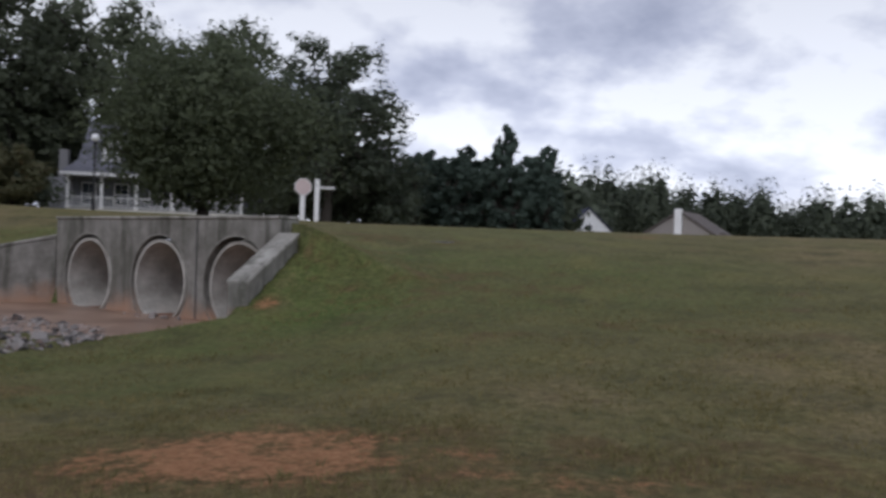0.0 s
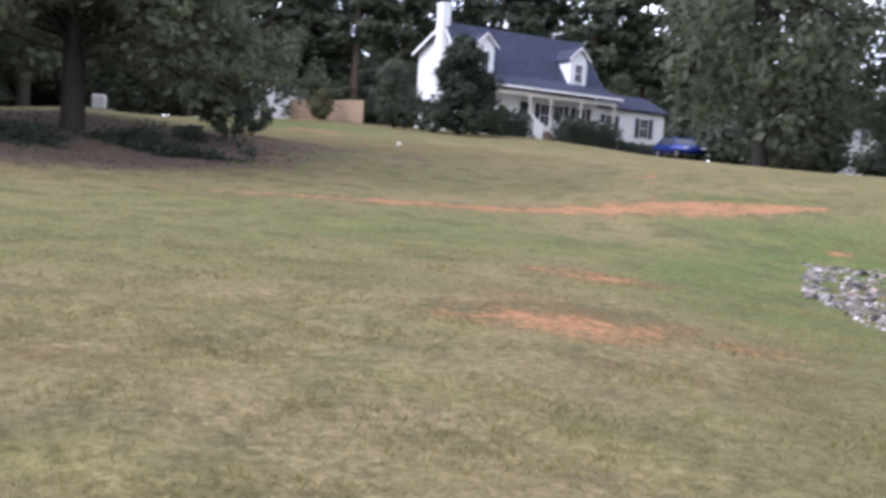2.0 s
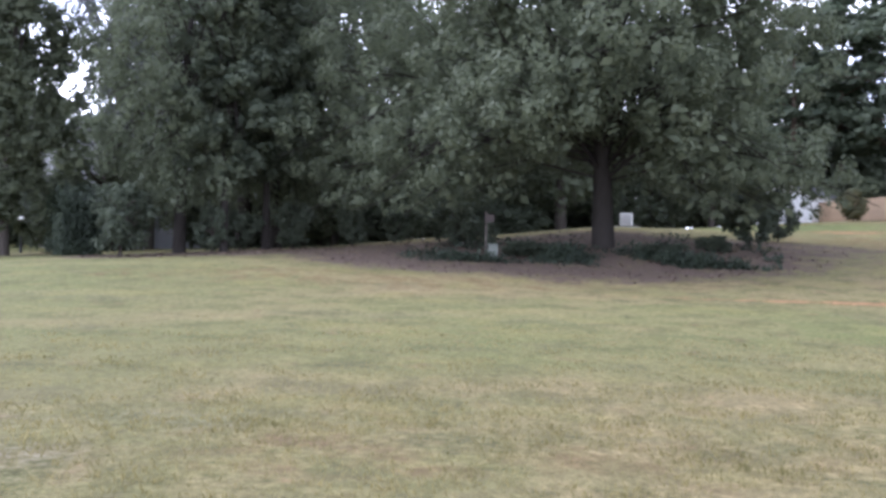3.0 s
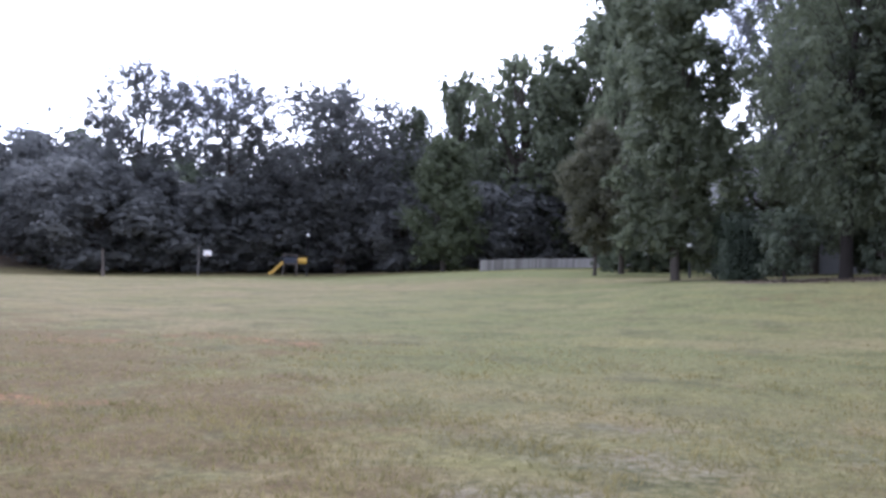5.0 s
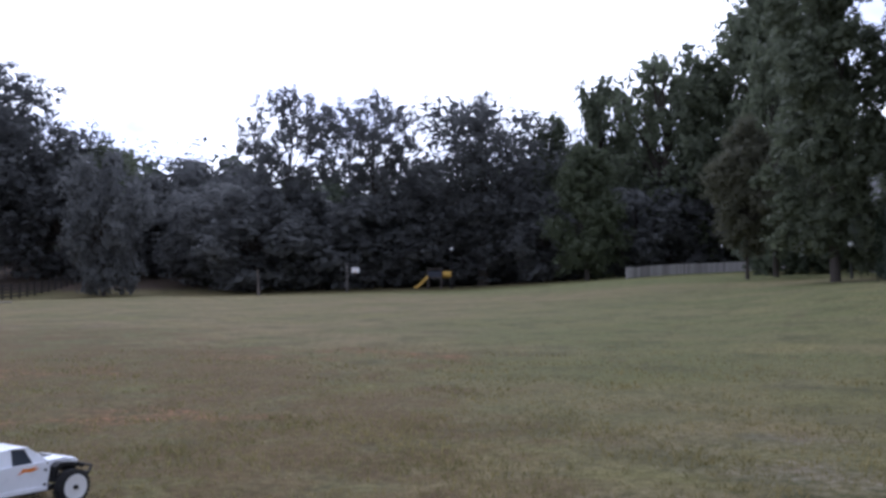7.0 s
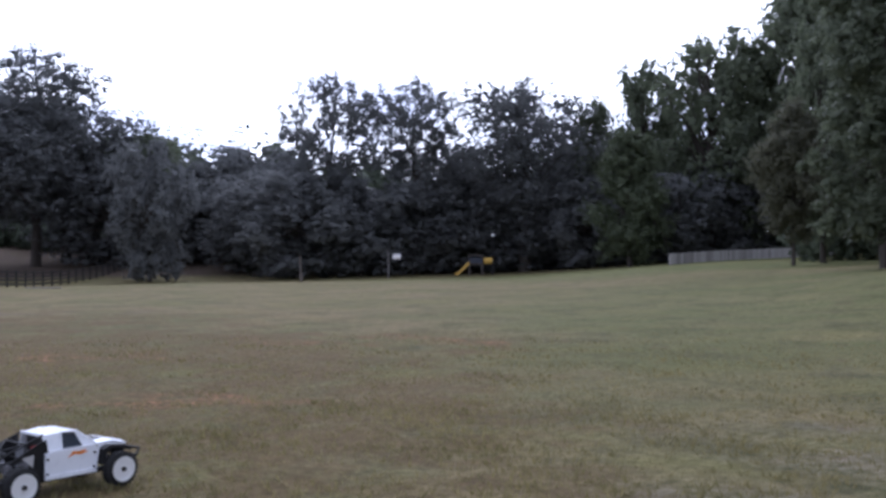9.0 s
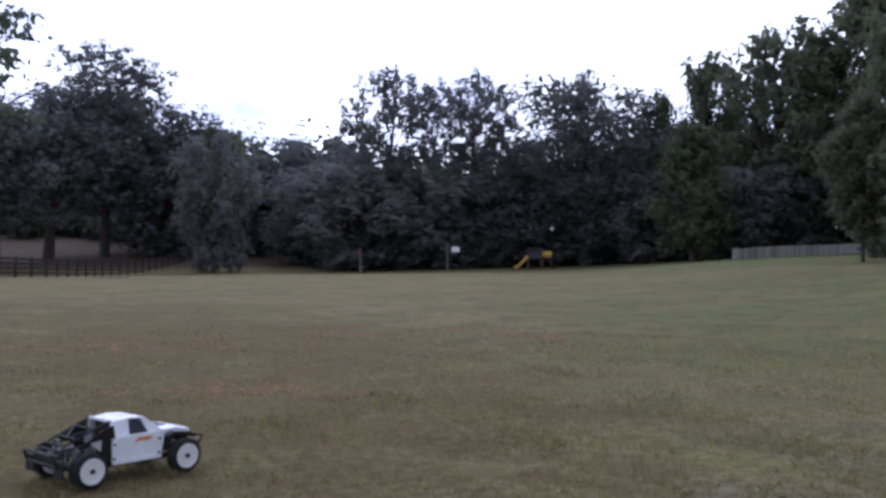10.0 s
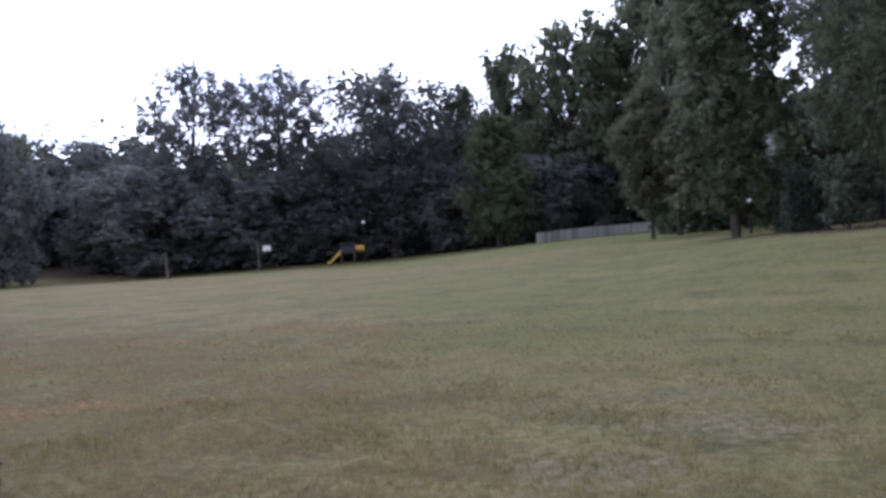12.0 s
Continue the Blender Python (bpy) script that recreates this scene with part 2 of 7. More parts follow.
def rock_material(loose):
    m = Mat("rock", 0.9, 0, 0.25)
    r = m.island() if loose else m.random()
    c = m.mix(m.ramp(r, 0.1, 0.6), (0.055, 0.050, 0.048), (0.27, 0.248, 0.235))
    c = m.mix(m.ramp(r, 0.78, 0.84, 0, 0.6), c, (0.38, 0.27, 0.22))
    c = m.mix(m.ramp(r, 0.9, 0.95, 0, 0.8), c, (0.46, 0.44, 0.42))
    c = m.mix(m.ramp(m.noise(7, 6, 0.7), 0.5, 0.75, 0, 0.5), c, (0.40, 0.375, 0.35))
    c = m.mix(m.ramp(m.noise(3, 5, 0.6), 0.55, 0.7, 0, 0.5), c, (0.36, 0.19, 0.12))
    m.color(c)
    m.bump(m.noise(14, 6, 0.7), 0.6, 0.03)
    return m.m


M_GROUND = ground_material()
M_CONC = concrete_material("weathered_concrete", 0.262, 0.85, -0.03)
M_CONC_CAP = concrete_material("pale_concrete", 0.36)
M_PIPE = concrete_material("pipe_concrete", 0.5, 0.3, -0.66, False)
M_ROCK = rock_material(False)
M_GRAVEL = rock_material(True)
M_BARK = bark_material("bark", (0.035, 0.031, 0.027), (0.10, 0.085, 0.072))
M_BARK_PINE = bark_material("pine_bark", (0.06, 0.045, 0.035), (0.19, 0.14, 0.11))
M_LEAF = leaf_material("oak_leaf", (0.080, 0.096, 0.060), (0.162, 0.184, 0.116), 0.48)
M_LEAF_LITE = leaf_material("maple_leaf", (0.070, 0.087, 0.047), (0.140, 0.163, 0.092), 0.46)
M_LEAF_SLIM = leaf_material("dull_leaf", (0.080, 0.084, 0.054), (0.150, 0.148, 0.096), 0.46)
M_LEAF_DARK = leaf_material("dark_leaf", (0.062, 0.078, 0.054), (0.128, 0.150, 0.100), 0.48)
M_LEAF_BLUE = leaf_material("cedar_leaf", (0.052, 0.078, 0.060), (0.105, 0.142, 0.110), 0.42)
M_LEAF_RUST = leaf_material("turning_leaf", (0.092, 0.100, 0.050), (0.172, 0.166, 0.084), 0.40, (0.18, 0.13, 0.065))
M_HEDGE = leaf_material("hedge_leaf", (0.022, 0.032, 0.022), (0.055, 0.072, 0.045), 0.3)
M_BARK_DARK = bark_material("dark_bark", (0.018, 0.016, 0.014), (0.052, 0.045, 0.04))
M_DEADLEAF = leaf_material("dead_leaf", (0.075, 0.054, 0.042), (0.19, 0.14, 0.105), 0.2)
M_NEEDLE = leaf_material("needles", (0.058, 0.078, 0.050), (0.118, 0.140, 0.088), 0.46)
M_WHITE = plain("white_paint", (0.82, 0.81, 0.80), 0.6, var=0.03, scale=3, dirt=(0.6, 0.59, 0.56))
M_SIDING = plain("white_siding", (0.84, 0.845, 0.85), 0.6, var=0.03, scale=2, dirt=(0.62, 0.62, 0.60))
M_CREAM = plain("cream_paint", (0.76, 0.73, 0.65), 0.6, var=0.05, scale=3)
M_GREYWALL = plain("grey_siding", (0.30, 0.30, 0.315), 0.7, var=0.06, scale=2)
M_SHINGLE = shingle_material("navy_shingle", (0.045, 0.05, 0.085))
M_SHINGLE_GREY = shingle_material("grey_shingle", (0.17, 0.17, 0.20))
M_SHINGLE_TAN = shingle_material("tan_shingle", (0.15, 0.13, 0.12))
M_GLASS = plain("window_glass", (0.05, 0.06, 0.075), 0.08, var=0.1)
M_SHUTTER = plain("dark_shutter", (0.018, 0.022, 0.03), 0.6)
M_WOOD = plain("raw_pine_fence", (0.50, 0.36, 0.24), 0.85, var=0.15, scale=4, bump=0.3)
M_WOOD_GREY = plain("weathered_fence", (0.25, 0.23, 0.22), 0.9, var=0.2, scale=3, bump=0.3)
m_ = Mat("weathered_board", 0.9, 0, 0.2)
c_ = m_.mix(m_.random(), (0.235, 0.222, 0.212), (0.44, 0.42, 0.40))
m_.color(m_.mix(m_.ramp(m_.noise(3, 5, 0.7, stretch=(4, 4, 0.6)), 0.4, 0.7, 0, 0.5), c_, (0.2, 0.185, 0.175)))
M_BOARD = m_.m
M_RAIL = plain("black_rail", (0.03, 0.027, 0.025), 0.8)
M_POST = plain("old_post", (0.13, 0.11, 0.095), 0.9, var=0.2, bump=0.3)
M_SIGN = plain("sign_back", (0.62, 0.50, 0.48), 0.55, var=0.06, scale=5)
M_SIGNPALE = plain("pale_sign_back", (0.52, 0.51, 0.50), 0.55, var=0.05, scale=5)
M_IRON = plain("black_iron", (0.02, 0.02, 0.022), 0.5)
M_YELLOW = plain("yellow_plastic", (0.58, 0.36, 0.06), 0.5)
M_BLUE = plain("dark_panel", (0.03, 0.035, 0.05), 0.6)
M_CARBLUE = plain("blue_car_paint", (0.012, 0.03, 0.2), 0.25, 0.2, var=0.05)
M_RUBBER = plain("rubber", (0.018, 0.018, 0.019), 0.85, bump=0.4)
M_BLACK = plain("black_plastic", (0.010, 0.010, 0.011), 0.6)
M_RCWHITE = plain("white_polycarbonate", (0.86, 0.88, 0.93), 0.3, var=0.03, scale=8)
M_RIM = plain("white_nylon", (0.82, 0.82, 0.82), 0.45, var=0.03)
M_ALU = plain("grey_metal", (0.35, 0.35, 0.37), 0.4, 0.8)
M_ORANGE = plain("orange_decal", (0.85, 0.25, 0.03), 0.4)
M_RED = plain("red_part", (0.35, 0.03, 0.03), 0.45)
M_BLADE = leaf_material("grass_blade", (0.135, 0.128, 0.050), (0.330, 0.275, 0.125), 0.5)
M_WATER = Mat("muddy_water", 0.3, 0, 0.35)
M_WATER = M_WATER.color(M_WATER.mix(M_WATER.ramp(M_WATER.noise(0.9, 4), 0.35, 0.65), (0.22, 0.135, 0.095), (0.36, 0.235, 0.17))).bump(M_WATER.noise(6, 3), 0.08, 0.02).m
M_GLOBE = plain("milk_glass", (0.85, 0.85, 0.85), 0.3, var=0.02)

# veiling haze over the far trees is put into this paler, bluer leaf colour
M_LEAF_FAR_HAZE = leaf_material("far_leaf_haze_tint", (0.106, 0.110, 0.112), (0.194, 0.200, 0.194), 0.5)

# ---- mesh helpers ----


def link_mesh(name, me, mat, parent=None, label=""):
    ob = new(name, me)
    if mat and not me.materials:
        me.materials.append(mat)
    if parent:
        ob.parent = parent
    if label:
        ob["label"] = label
    return ob


def part(name, bm, mat, parent=None, label="", smooth=False):
    """One bmesh becomes one mesh object."""
    bmesh.ops.recalc_face_normals(bm, faces=bm.faces)
    me = bpy.data.meshes.new(name)
    bm.to_mesh(me)
    bm.free()
    if smooth:
        for p in me.polygons:
            p.use_smooth = True
    return link_mesh(name, me, mat, parent, label)


def raw(name, verts, faces, mat, parent=None, smooth=False):
    me = bpy.data.meshes.new(name)
    me.from_pydata([tuple(v) for v in verts], [], faces)
    me.update()
    if smooth:
        for p in me.polygons:
            p.use_smooth = True
    return link_mesh(name, me, mat, parent)


def thing(name, label, category, group="", m=None):
    ob = new(name)
    ob.empty_display_size = 0.2
    if m is not None:
        ob.matrix_world = m
    return tagged(ob, label, category, group)


def B():
    return bmesh.new()


def box(bm, x0, x1, y0, y1, z0, z1, bevel=0.0, m=None):
    r = bmesh.ops.create_cube(bm, size=1.0)
    vs = r["verts"]
    bmesh.ops.scale(bm, vec=(x1 - x0, y1 - y0, z1 - z0), verts=vs)
    bmesh.ops.translate(bm, vec=((x0 + x1) / 2, (y0 + y1) / 2, (z0 + z1) / 2), verts=vs)
    if bevel:
        es = list({e for v in vs for e in v.link_edges})
        r2 = bmesh.ops.bevel(bm, geom=es, offset=bevel, segments=1, affect="EDGES")
        vs = list({v for f in r2["faces"] for v in f.verts} | {v for v in vs if v.is_valid})
    if m is not None:
        bmesh.ops.transform(bm, matrix=m, verts=vs)
    return bm


def rod(bm, a, b, r0, r1=None, n=8, cap=True):
    """A tapered round bar from a to b."""
    a, b = Vector(a), Vector(b)
    d = b - a
    r = bmesh.ops.create_cone(bm, cap_ends=cap, segments=n, radius1=r0, radius2=r0 if r1 is None else r1, depth=d.length)
    bmesh.ops.transform(bm, matrix=Matrix.Translation((a + b) / 2) @ d.to_track_quat("Z", "Y").to_matrix().to_4x4(), verts=r["verts"])
    return bm


def bent(bm, pts, r, n=6):
    """A bar bent along points."""
    for a, b in zip(pts, pts[1:]):
        rod(bm, a, b, r, n=n)
    return bm


def ball(bm, c, r, u=12, v=8, sc=(1, 1, 1)):
    q = bmesh.ops.create_uvsphere(bm, u_segments=u, v_segments=v, radius=r)
    bmesh.ops.scale(bm, vec=sc, verts=q["verts"])
    bmesh.ops.translate(bm, vec=c, verts=q["verts"])
    return bm


def prism(bm, outline, axis, a, b):
    """Extrude a closed outline of (p, q) along an axis, from a to b."""
    def at(p, q, h):
        return {"x": (h, p, q), "y": (p, h, q), "z": (p, q, h)}[axis]
    lo = [bm.verts.new(at(p, q, a)) for p, q in outline]
    hi = [bm.verts.new(at(p, q, b)) for p, q in outline]
    bm.faces.new(lo)
    bm.faces.new(hi[::-1])
    n = len(outline)
    for i in range(n):
        bm.faces.new((lo[i], lo[(i + 1) % n], hi[(i + 1) % n], hi[i]))
    return bm


# ---- the land ----
AZ = np.array([-60, -25, 0, 9, 23, 30, 40, 50, 60, 72, 86, 95, 106, 118, 130, 145, 160, 176, 215, 260, 300.0])
RING = {
    0.0: [0.0] * 21,
    6.0: [0.05, 0.05, 0.02, -0.05, -0.1, -0.1, -0.08, -0.04, 0, 0.03, 0.05, 0.06, 0.06, 0.06, 0.06, 0.06, 0.08, 0.08, 0, 0, 0.05],
    12.0: [0.45, 0.45, 0.35, 0.0, -0.3, -0.3, -0.25, -0.05, 0.08, 0.1, 0.15, 0.16, 0.15, 0.15, 0.12, 0.12, 0.14, 0.14, 0.1, 0.2, 0.4],
    20.0: [1.2, 1.25, 1.4, 1.45, 0.5, 0.05, -0.05, 0.3, 0.4, 0.45, 0.5, 0.5, 0.5, 0.45, 0.3, 0.25, 0.22, 0.2, 0.2, 0.4, 0.9],
    30.0: [1.87, 1.87, 1.87, 1.88, 1.85, 1.5, 1.6, 1.6, 1.2, 1.25, 1.2, 1.35, 1.5, 1.25, 0.6, 0.4, 0.32, 0.28, 0.3, 0.6, 1.5],
    40.0: [1.5, 1.5, 1.7, 2.15, 2.2, 2.3, 2.55, 2.65, 2.4, 2.5, 3.1, 2.7, 2.1, 1.6, 0.95, 0.55, 0.45, 0.35, 0.4, 0.8, 1.6],
    65.0: [0.8, 1.0, 1.7, 2.75, 2.85, 3.0, 3.4, 4.0, 4.95, 5.1, 4.4, 3.5, 2.7, 2.3, 1.95, 0.9, 0.75, 0.5, 0.6, 1.2, 1.2],
    100.0: [0, 0.2, 1.2, 3.0, 3.4, 4.0, 4.6, 5.2, 6.3, 6.8, 6, 4.6, 4.0, 3.8, 3.05, 1.4, 1.0, 0.5, 0.8, 1.6, 0.8],
    170.0: [-1, -1, 0.5, 3.2, 4, 5, 6, 7, 8.5, 9, 8, 6, 5, 4.8, 4.5, 4.2, 7, 8, 4, 2, 0],
    2600.0: [4.0] * 21,
}
RADII = np.array(sorted(RING))
HEIGHT = np.array([RING[r] for r in sorted(RING)])


def smooth(t):
    t = np.clip(t, 0, 1)
    return t * t * (3 - 2 * t)


def lay(x, y):
    """The lie of the land without the culvert."""
    x, y = np.asarray(x, float), np.asarray(y, float)
    az = (np.degrees(np.arctan2(-x, y)) + 60) % 360 - 60
    d = np.hypot(x, y)
    azs, hs = np.append(AZ, 300.0 + 1e-6), np.hstack([HEIGHT, HEIGHT[:, :1]])
    i = np.clip(np.searchsorted(azs, az, side="right") - 1, 0, len(AZ) - 2)
    u = (az - azs[i]) / (azs[i + 1] - azs[i])
    u = 0.5 * u + 0.5 * smooth(u)
    # slopes along the radius make the profile run smoothly from ring to ring
    slope = np.diff(hs, axis=0) / np.diff(RADII)[:, None]
    tang = np.vstack([slope[:1], (slope[1:] + slope[:-1]) / 2, slope[-1:]])
    k = np.clip(np.searchsorted(RADII, d, side="right") - 1, 0, len(RADII) - 2)
    span = RADII[k + 1] - RADII[k]
    t = np.clip((d - RADII[k]) / span, 0, 1)
    a, b, c, e = 2 * t**3 - 3 * t**2 + 1, t**3 - 2 * t**2 + t, -2 * t**3 + 3 * t**2, t**3 - t**2

    def col(j):
        return a * hs[k, j] + b * span * tang[k, j] + c * hs[k + 1, j] + e * span * tang[k + 1, j]
    return col(i) * (1 - u) + col(i + 1) * u


# culvert plan: headwall between two ends, wing walls to either side
HW_L, HW_R = np.array([-8.24, 19.63]), np.array([-2.712, 15.305])
WING_L, WING_R = np.array([-10.5, 18.42]), np.array([-3.22, 13.83])
WALLS = [(HW_L, WING_L, 1.16, 0.58), (HW_L, HW_R, 1.54, 1.6), (HW_R, WING_R, 1.16, 0.30)]
BASIN = [WING_L, HW_L, HW_R, WING_R, np.array([-4.9, 12.9]), np.array([-9.2, 14.2]), np.array([-11.5, 16.5])]
BED = -0.30


def seg_dist(x, y, a, b):
    d = b - a
    t = np.clip(((x - a[0]) * d[0] + (y - a[1]) * d[1]) / (d @ d), 0, 1)
    return np.hypot(x - a[0] - t * d[0], y - a[1] - t * d[1]), t


def inside(x, y, poly):
    r = np.zeros(np.shape(x), bool)
    for p, q in zip(poly, poly[1:] + poly[:1]):
        r ^= ((p[1] > y) != (q[1] > y)) & (x < (q[0] - p[0]) * (y - p[1]) / (q[1] - p[1] + 1e-12) + p[0])
    return r


def basin(x, y):
    """Distance to the basin's edge (negative inside), to its nearest wall, and that wall's top."""
    edge = np.full(np.shape(x), 1e9)
    for p, q in zip(BASIN, BASIN[1:] + BASIN[:1]):
        edge = np.minimum(edge, seg_dist(x, y, p, q)[0])
    edge = np.where(inside(x, y, BASIN), -edge, edge)
    wall, top, over = (np.full(np.shape(x), v) for v in (1e9, 0.0, 0.0))
    for k, (p, q, h0, h1) in enumerate(WALLS):
        s, t = seg_dist(x, y, p, q)
        d = (q - p) / np.linalg.norm(q - p)
        past = (x - q[0]) * d[0] + (y - q[1]) * d[1] if k != 1 else -1.0
        near = s < wall
        wall, top, over = np.where(near, s, wall), np.where(near, h0 + (h1 - h0) * t, top), np.where(near, past, over)
    return edge, wall, top, over


def ground_z(x, y):
    x, y = np.asarray(x, float), np.asarray(y, float)
    z = lay(x, y)
    edge, wall, top, over = basin(x, y)
    fill = z + (top - 0.07 - z) * np.exp(-np.maximum(wall - 0.3, 0) / 2.6) * smooth((3.2 - wall) / 2.6) * smooth((0.3 - over) / 0.5)
    walled = wall < np.abs(edge) + 0.02
    out = np.where(walled, fill, z + (fill - z) * smooth((edge - 0.3) / 1.5))
    rise = np.where(walled, smooth((edge - 0.15) / 0.1), smooth((edge + 0.5) / 1.3))
    return BED + (out - BED) * rise


def polar(az, d):
    return -math.sin(radians(az)) * d, math.cos(radians(az)) * d


def gz(x, y):
    return float(ground_z(np.array([x]), np.array([y]))[0])


def spot(az, d, sink=0.0, turn=0.0, scale=1.0):
    """A place on the ground, by bearing from the camera's standing place and distance."""
    x, y = polar(az, d)
    return pose(x, y, gz(x, y) - sink, 0, 0, turn) @ Matrix.Scale(scale, 4)


def blob(x, y, az, d, ra, rd, pw=2.0):
    """A soft oval zone round a place: ra metres across the line of sight, rd along it."""
    cx, cy = polar(az, d)
    ux, uy = math.cos(radians(az)), math.sin(radians(az))
    p, q = (x - cx) * ux + (y - cy) * uy, -(x - cx) * uy + (y - cy) * ux
    r = np.hypot(p / ra, q / rd)
    return np.clip((1.3 - r) / 0.8 if pw == 2.0 else (1.25 - r) / 0.55, 0, 1)


def build_ground():
    az = np.concatenate([np.arange(-40, 192, 0.75), np.arange(192, 320, 4.0)])
    rad = [0.0, 0.8, 1.6]
    while rad[-1] < 2500:
        r = rad[-1]
        rad.append(r + (0.16 if 12.5 < r < 23 else min(max(0.08, r * 0.022), 60)))
    rad = np.array(rad[1:])
    A, R = np.meshgrid(np.radians(az), rad)
    x, y = -np.sin(A) * R, np.cos(A) * R
    z = ground_z(x, y)
    # small unevenness of the sod
    z = z + np.where(basin(x, y)[1] > 0.6, 0.012 * np.sin(x * 3.1 + 1.7 * np.sin(y * 1.3)) * np.sin(y * 2.7 + np.cos(x)), 0)
    n, m = len(rad), len(az)
    verts = np.stack([x, y, z], 2).reshape(-1, 3)
    i, j = np.meshgrid(np.arange(n - 1), np.arange(m), indexing="ij")
    j2 = (j + 1) % m
    faces = np.stack([i * m + j, i * m + j2, (i + 1) * m + j2, (i + 1) * m + j], 2).reshape(-1, 4)
    me = bpy.data.meshes.new("ground")
    hub = len(verts)
    allv = np.vstack([verts, [[0, 0, gz(0, 0)]]])
    tri = [(hub, k, (k + 1) % m) for k in range(m)]
    # the headwall itself holds the earth back, so the sheet is open behind its face
    d = (HW_R - HW_L) / np.linalg.norm(HW_R - HW_L)
    fc = verts[faces].mean(1)
    along = (fc[:, 0] - HW_L[0]) * d[0] + (fc[:, 1] - HW_L[1]) * d[1]
    back = -(fc[:, 0] - HW_L[0]) * d[1] + (fc[:, 1] - HW_L[1]) * d[0]
    zs = verts[faces][:, :, 2]
    drop = (along > 0.1) & (along < np.linalg.norm(HW_R - HW_L) - 0.1) & (back > -0.25) & (back < 0.42) & (zs.max(1) - zs.min(1) > 0.12)
    faces = faces[~drop]
    me.from_pydata(allv.tolist(), [], faces[:, ::-1].tolist() + tri)
    me.update()
    for p in me.polygons:
        p.use_smooth = True
    X, Y = allv[:, 0], allv[:, 1]
    D = np.hypot(X, Y)
    bearing = (np.degrees(np.arctan2(-X, Y)) + 60) % 360 - 60
    edge, wall, top, over = basin(X, Y)
    clay = np.zeros(len(X))
    for q in CLAY:
        clay = np.maximum(clay, blob(X, Y, *q[:4]) * q[4])
    # a washed-out streak along the foot of the house lawn
    ragged = 0.45 * np.sin(bearing * 2.7) + 0.3 * np.sin(bearing * 6.1 + 1.0)
    line = np.interp(bearing, [42, 50, 62, 78, 90], [27.5, 25.5, 23.8, 23.6, 24.5])
    wide = np.interp(bearing, [42, 45, 50, 56, 64, 76, 92], [0.1, 1.5, 1.8, 1.3, 0.9, 0.5, 0.1]) * (1 + 0.5 * ragged)
    clay = np.maximum(clay, np.clip(1.3 - np.abs(D - line) / np.maximum(wide, 0.05), 0, 1) * ((bearing > 41) & (bearing < 93)) * np.interp(bearing, [41, 60, 76, 93], [1, 0.9, 0.7, 0.35]))
    lush = np.zeros(len(X))
    for q in LUSH:
        lush = np.maximum(lush, blob(X, Y, *q[:4]) * q[4])
    litter = np.zeros(len(X))
    for q in LITTER:
        litter = np.maximum(litter, blob(X, Y, *q[:4], 4) * q[4])
    litter = np.maximum(litter, smooth((D - 100) / 12) * 0.9 * (bearing > 138))
    dry = np.interp(bearing, [-40, 0, 20, 40, 70, 100, 140, 160, 190], [-0.1, -0.2, -0.2, 0.0, 0.15, 0.2, 0.3, 0.5, 0.7]) * smooth((60 - D) / 40 + 0.5)
    brown = np.zeros(len(X))
    for q in BROWN:
        brown = np.maximum(brown, blob(X, Y, *q[:4]) * q[4])
    mud = smooth((0.1 - edge) / 0.5)
    grey = np.zeros(len(X))
    for q in BLEACHED:
        grey = np.maximum(grey, blob(X, Y, *q[:4]) * q[4])
    one = np.ones(len(X))
    for name, cols in (("zone", (clay, lush, litter)), ("zone2", (dry, mud, brown)), ("zone3", (grey, grey, grey))):
        at = me.attributes.new(name, "FLOAT_COLOR", "POINT")
        at.data.foreach_set("color", np.stack([*cols, one], 1).astype(np.float32).ravel())
    ob = link_mesh("ground", me, M_GROUND)
    return tagged(ob, "mown grass field with worn orange clay patches", "ground", kind="structure")


# worn zones: bearing, distance, half width, half depth, strength
BROWN = [(-8, 5.2, 2.2, 1.0, 0.6), (24, 6.2, 1.6, 0.8, 0.45), (-10, 11, 3, 2, 0.35), (34, 23, 3.0, 1.6, 0.6), (29, 25, 3.0, 1.6, 0.5), (2, 19, 4, 1.5, 0.4), (38, 6.5, 2, 0.8, 0.4), (158, 8, 3.0, 4.0, 0.75), (166, 13, 4.5, 7.0, 0.8), (172, 5, 2.5, 2.5, 0.8), (152, 14, 3.5, 4.0, 0.5), (178, 22, 8, 9, 0.6), (149, 4.6, 0.9, 0.9, 0.5),
         (11, 5.3, 2.0, 1.1, 0.7), (3, 5.0, 2.6, 0.9, 0.5), (67, 43, 9, 5, 0.6), (55, 9, 1.9, 1.0, 0.75), (55, 13.2, 1.8, 0.7, 0.6), (31, 9.3, 1.6, 0.9, 0.7), (44, 7.5, 1.6, 0.8, 0.4), (100, 26, 10, 2.5, 0.45), (0, 14.5, 3.5, 2.0, 0.4), (7.5, 17.2, 1.8, 0.8, 0.7), (96, 6, 2.5, 1.2, 0.3)]
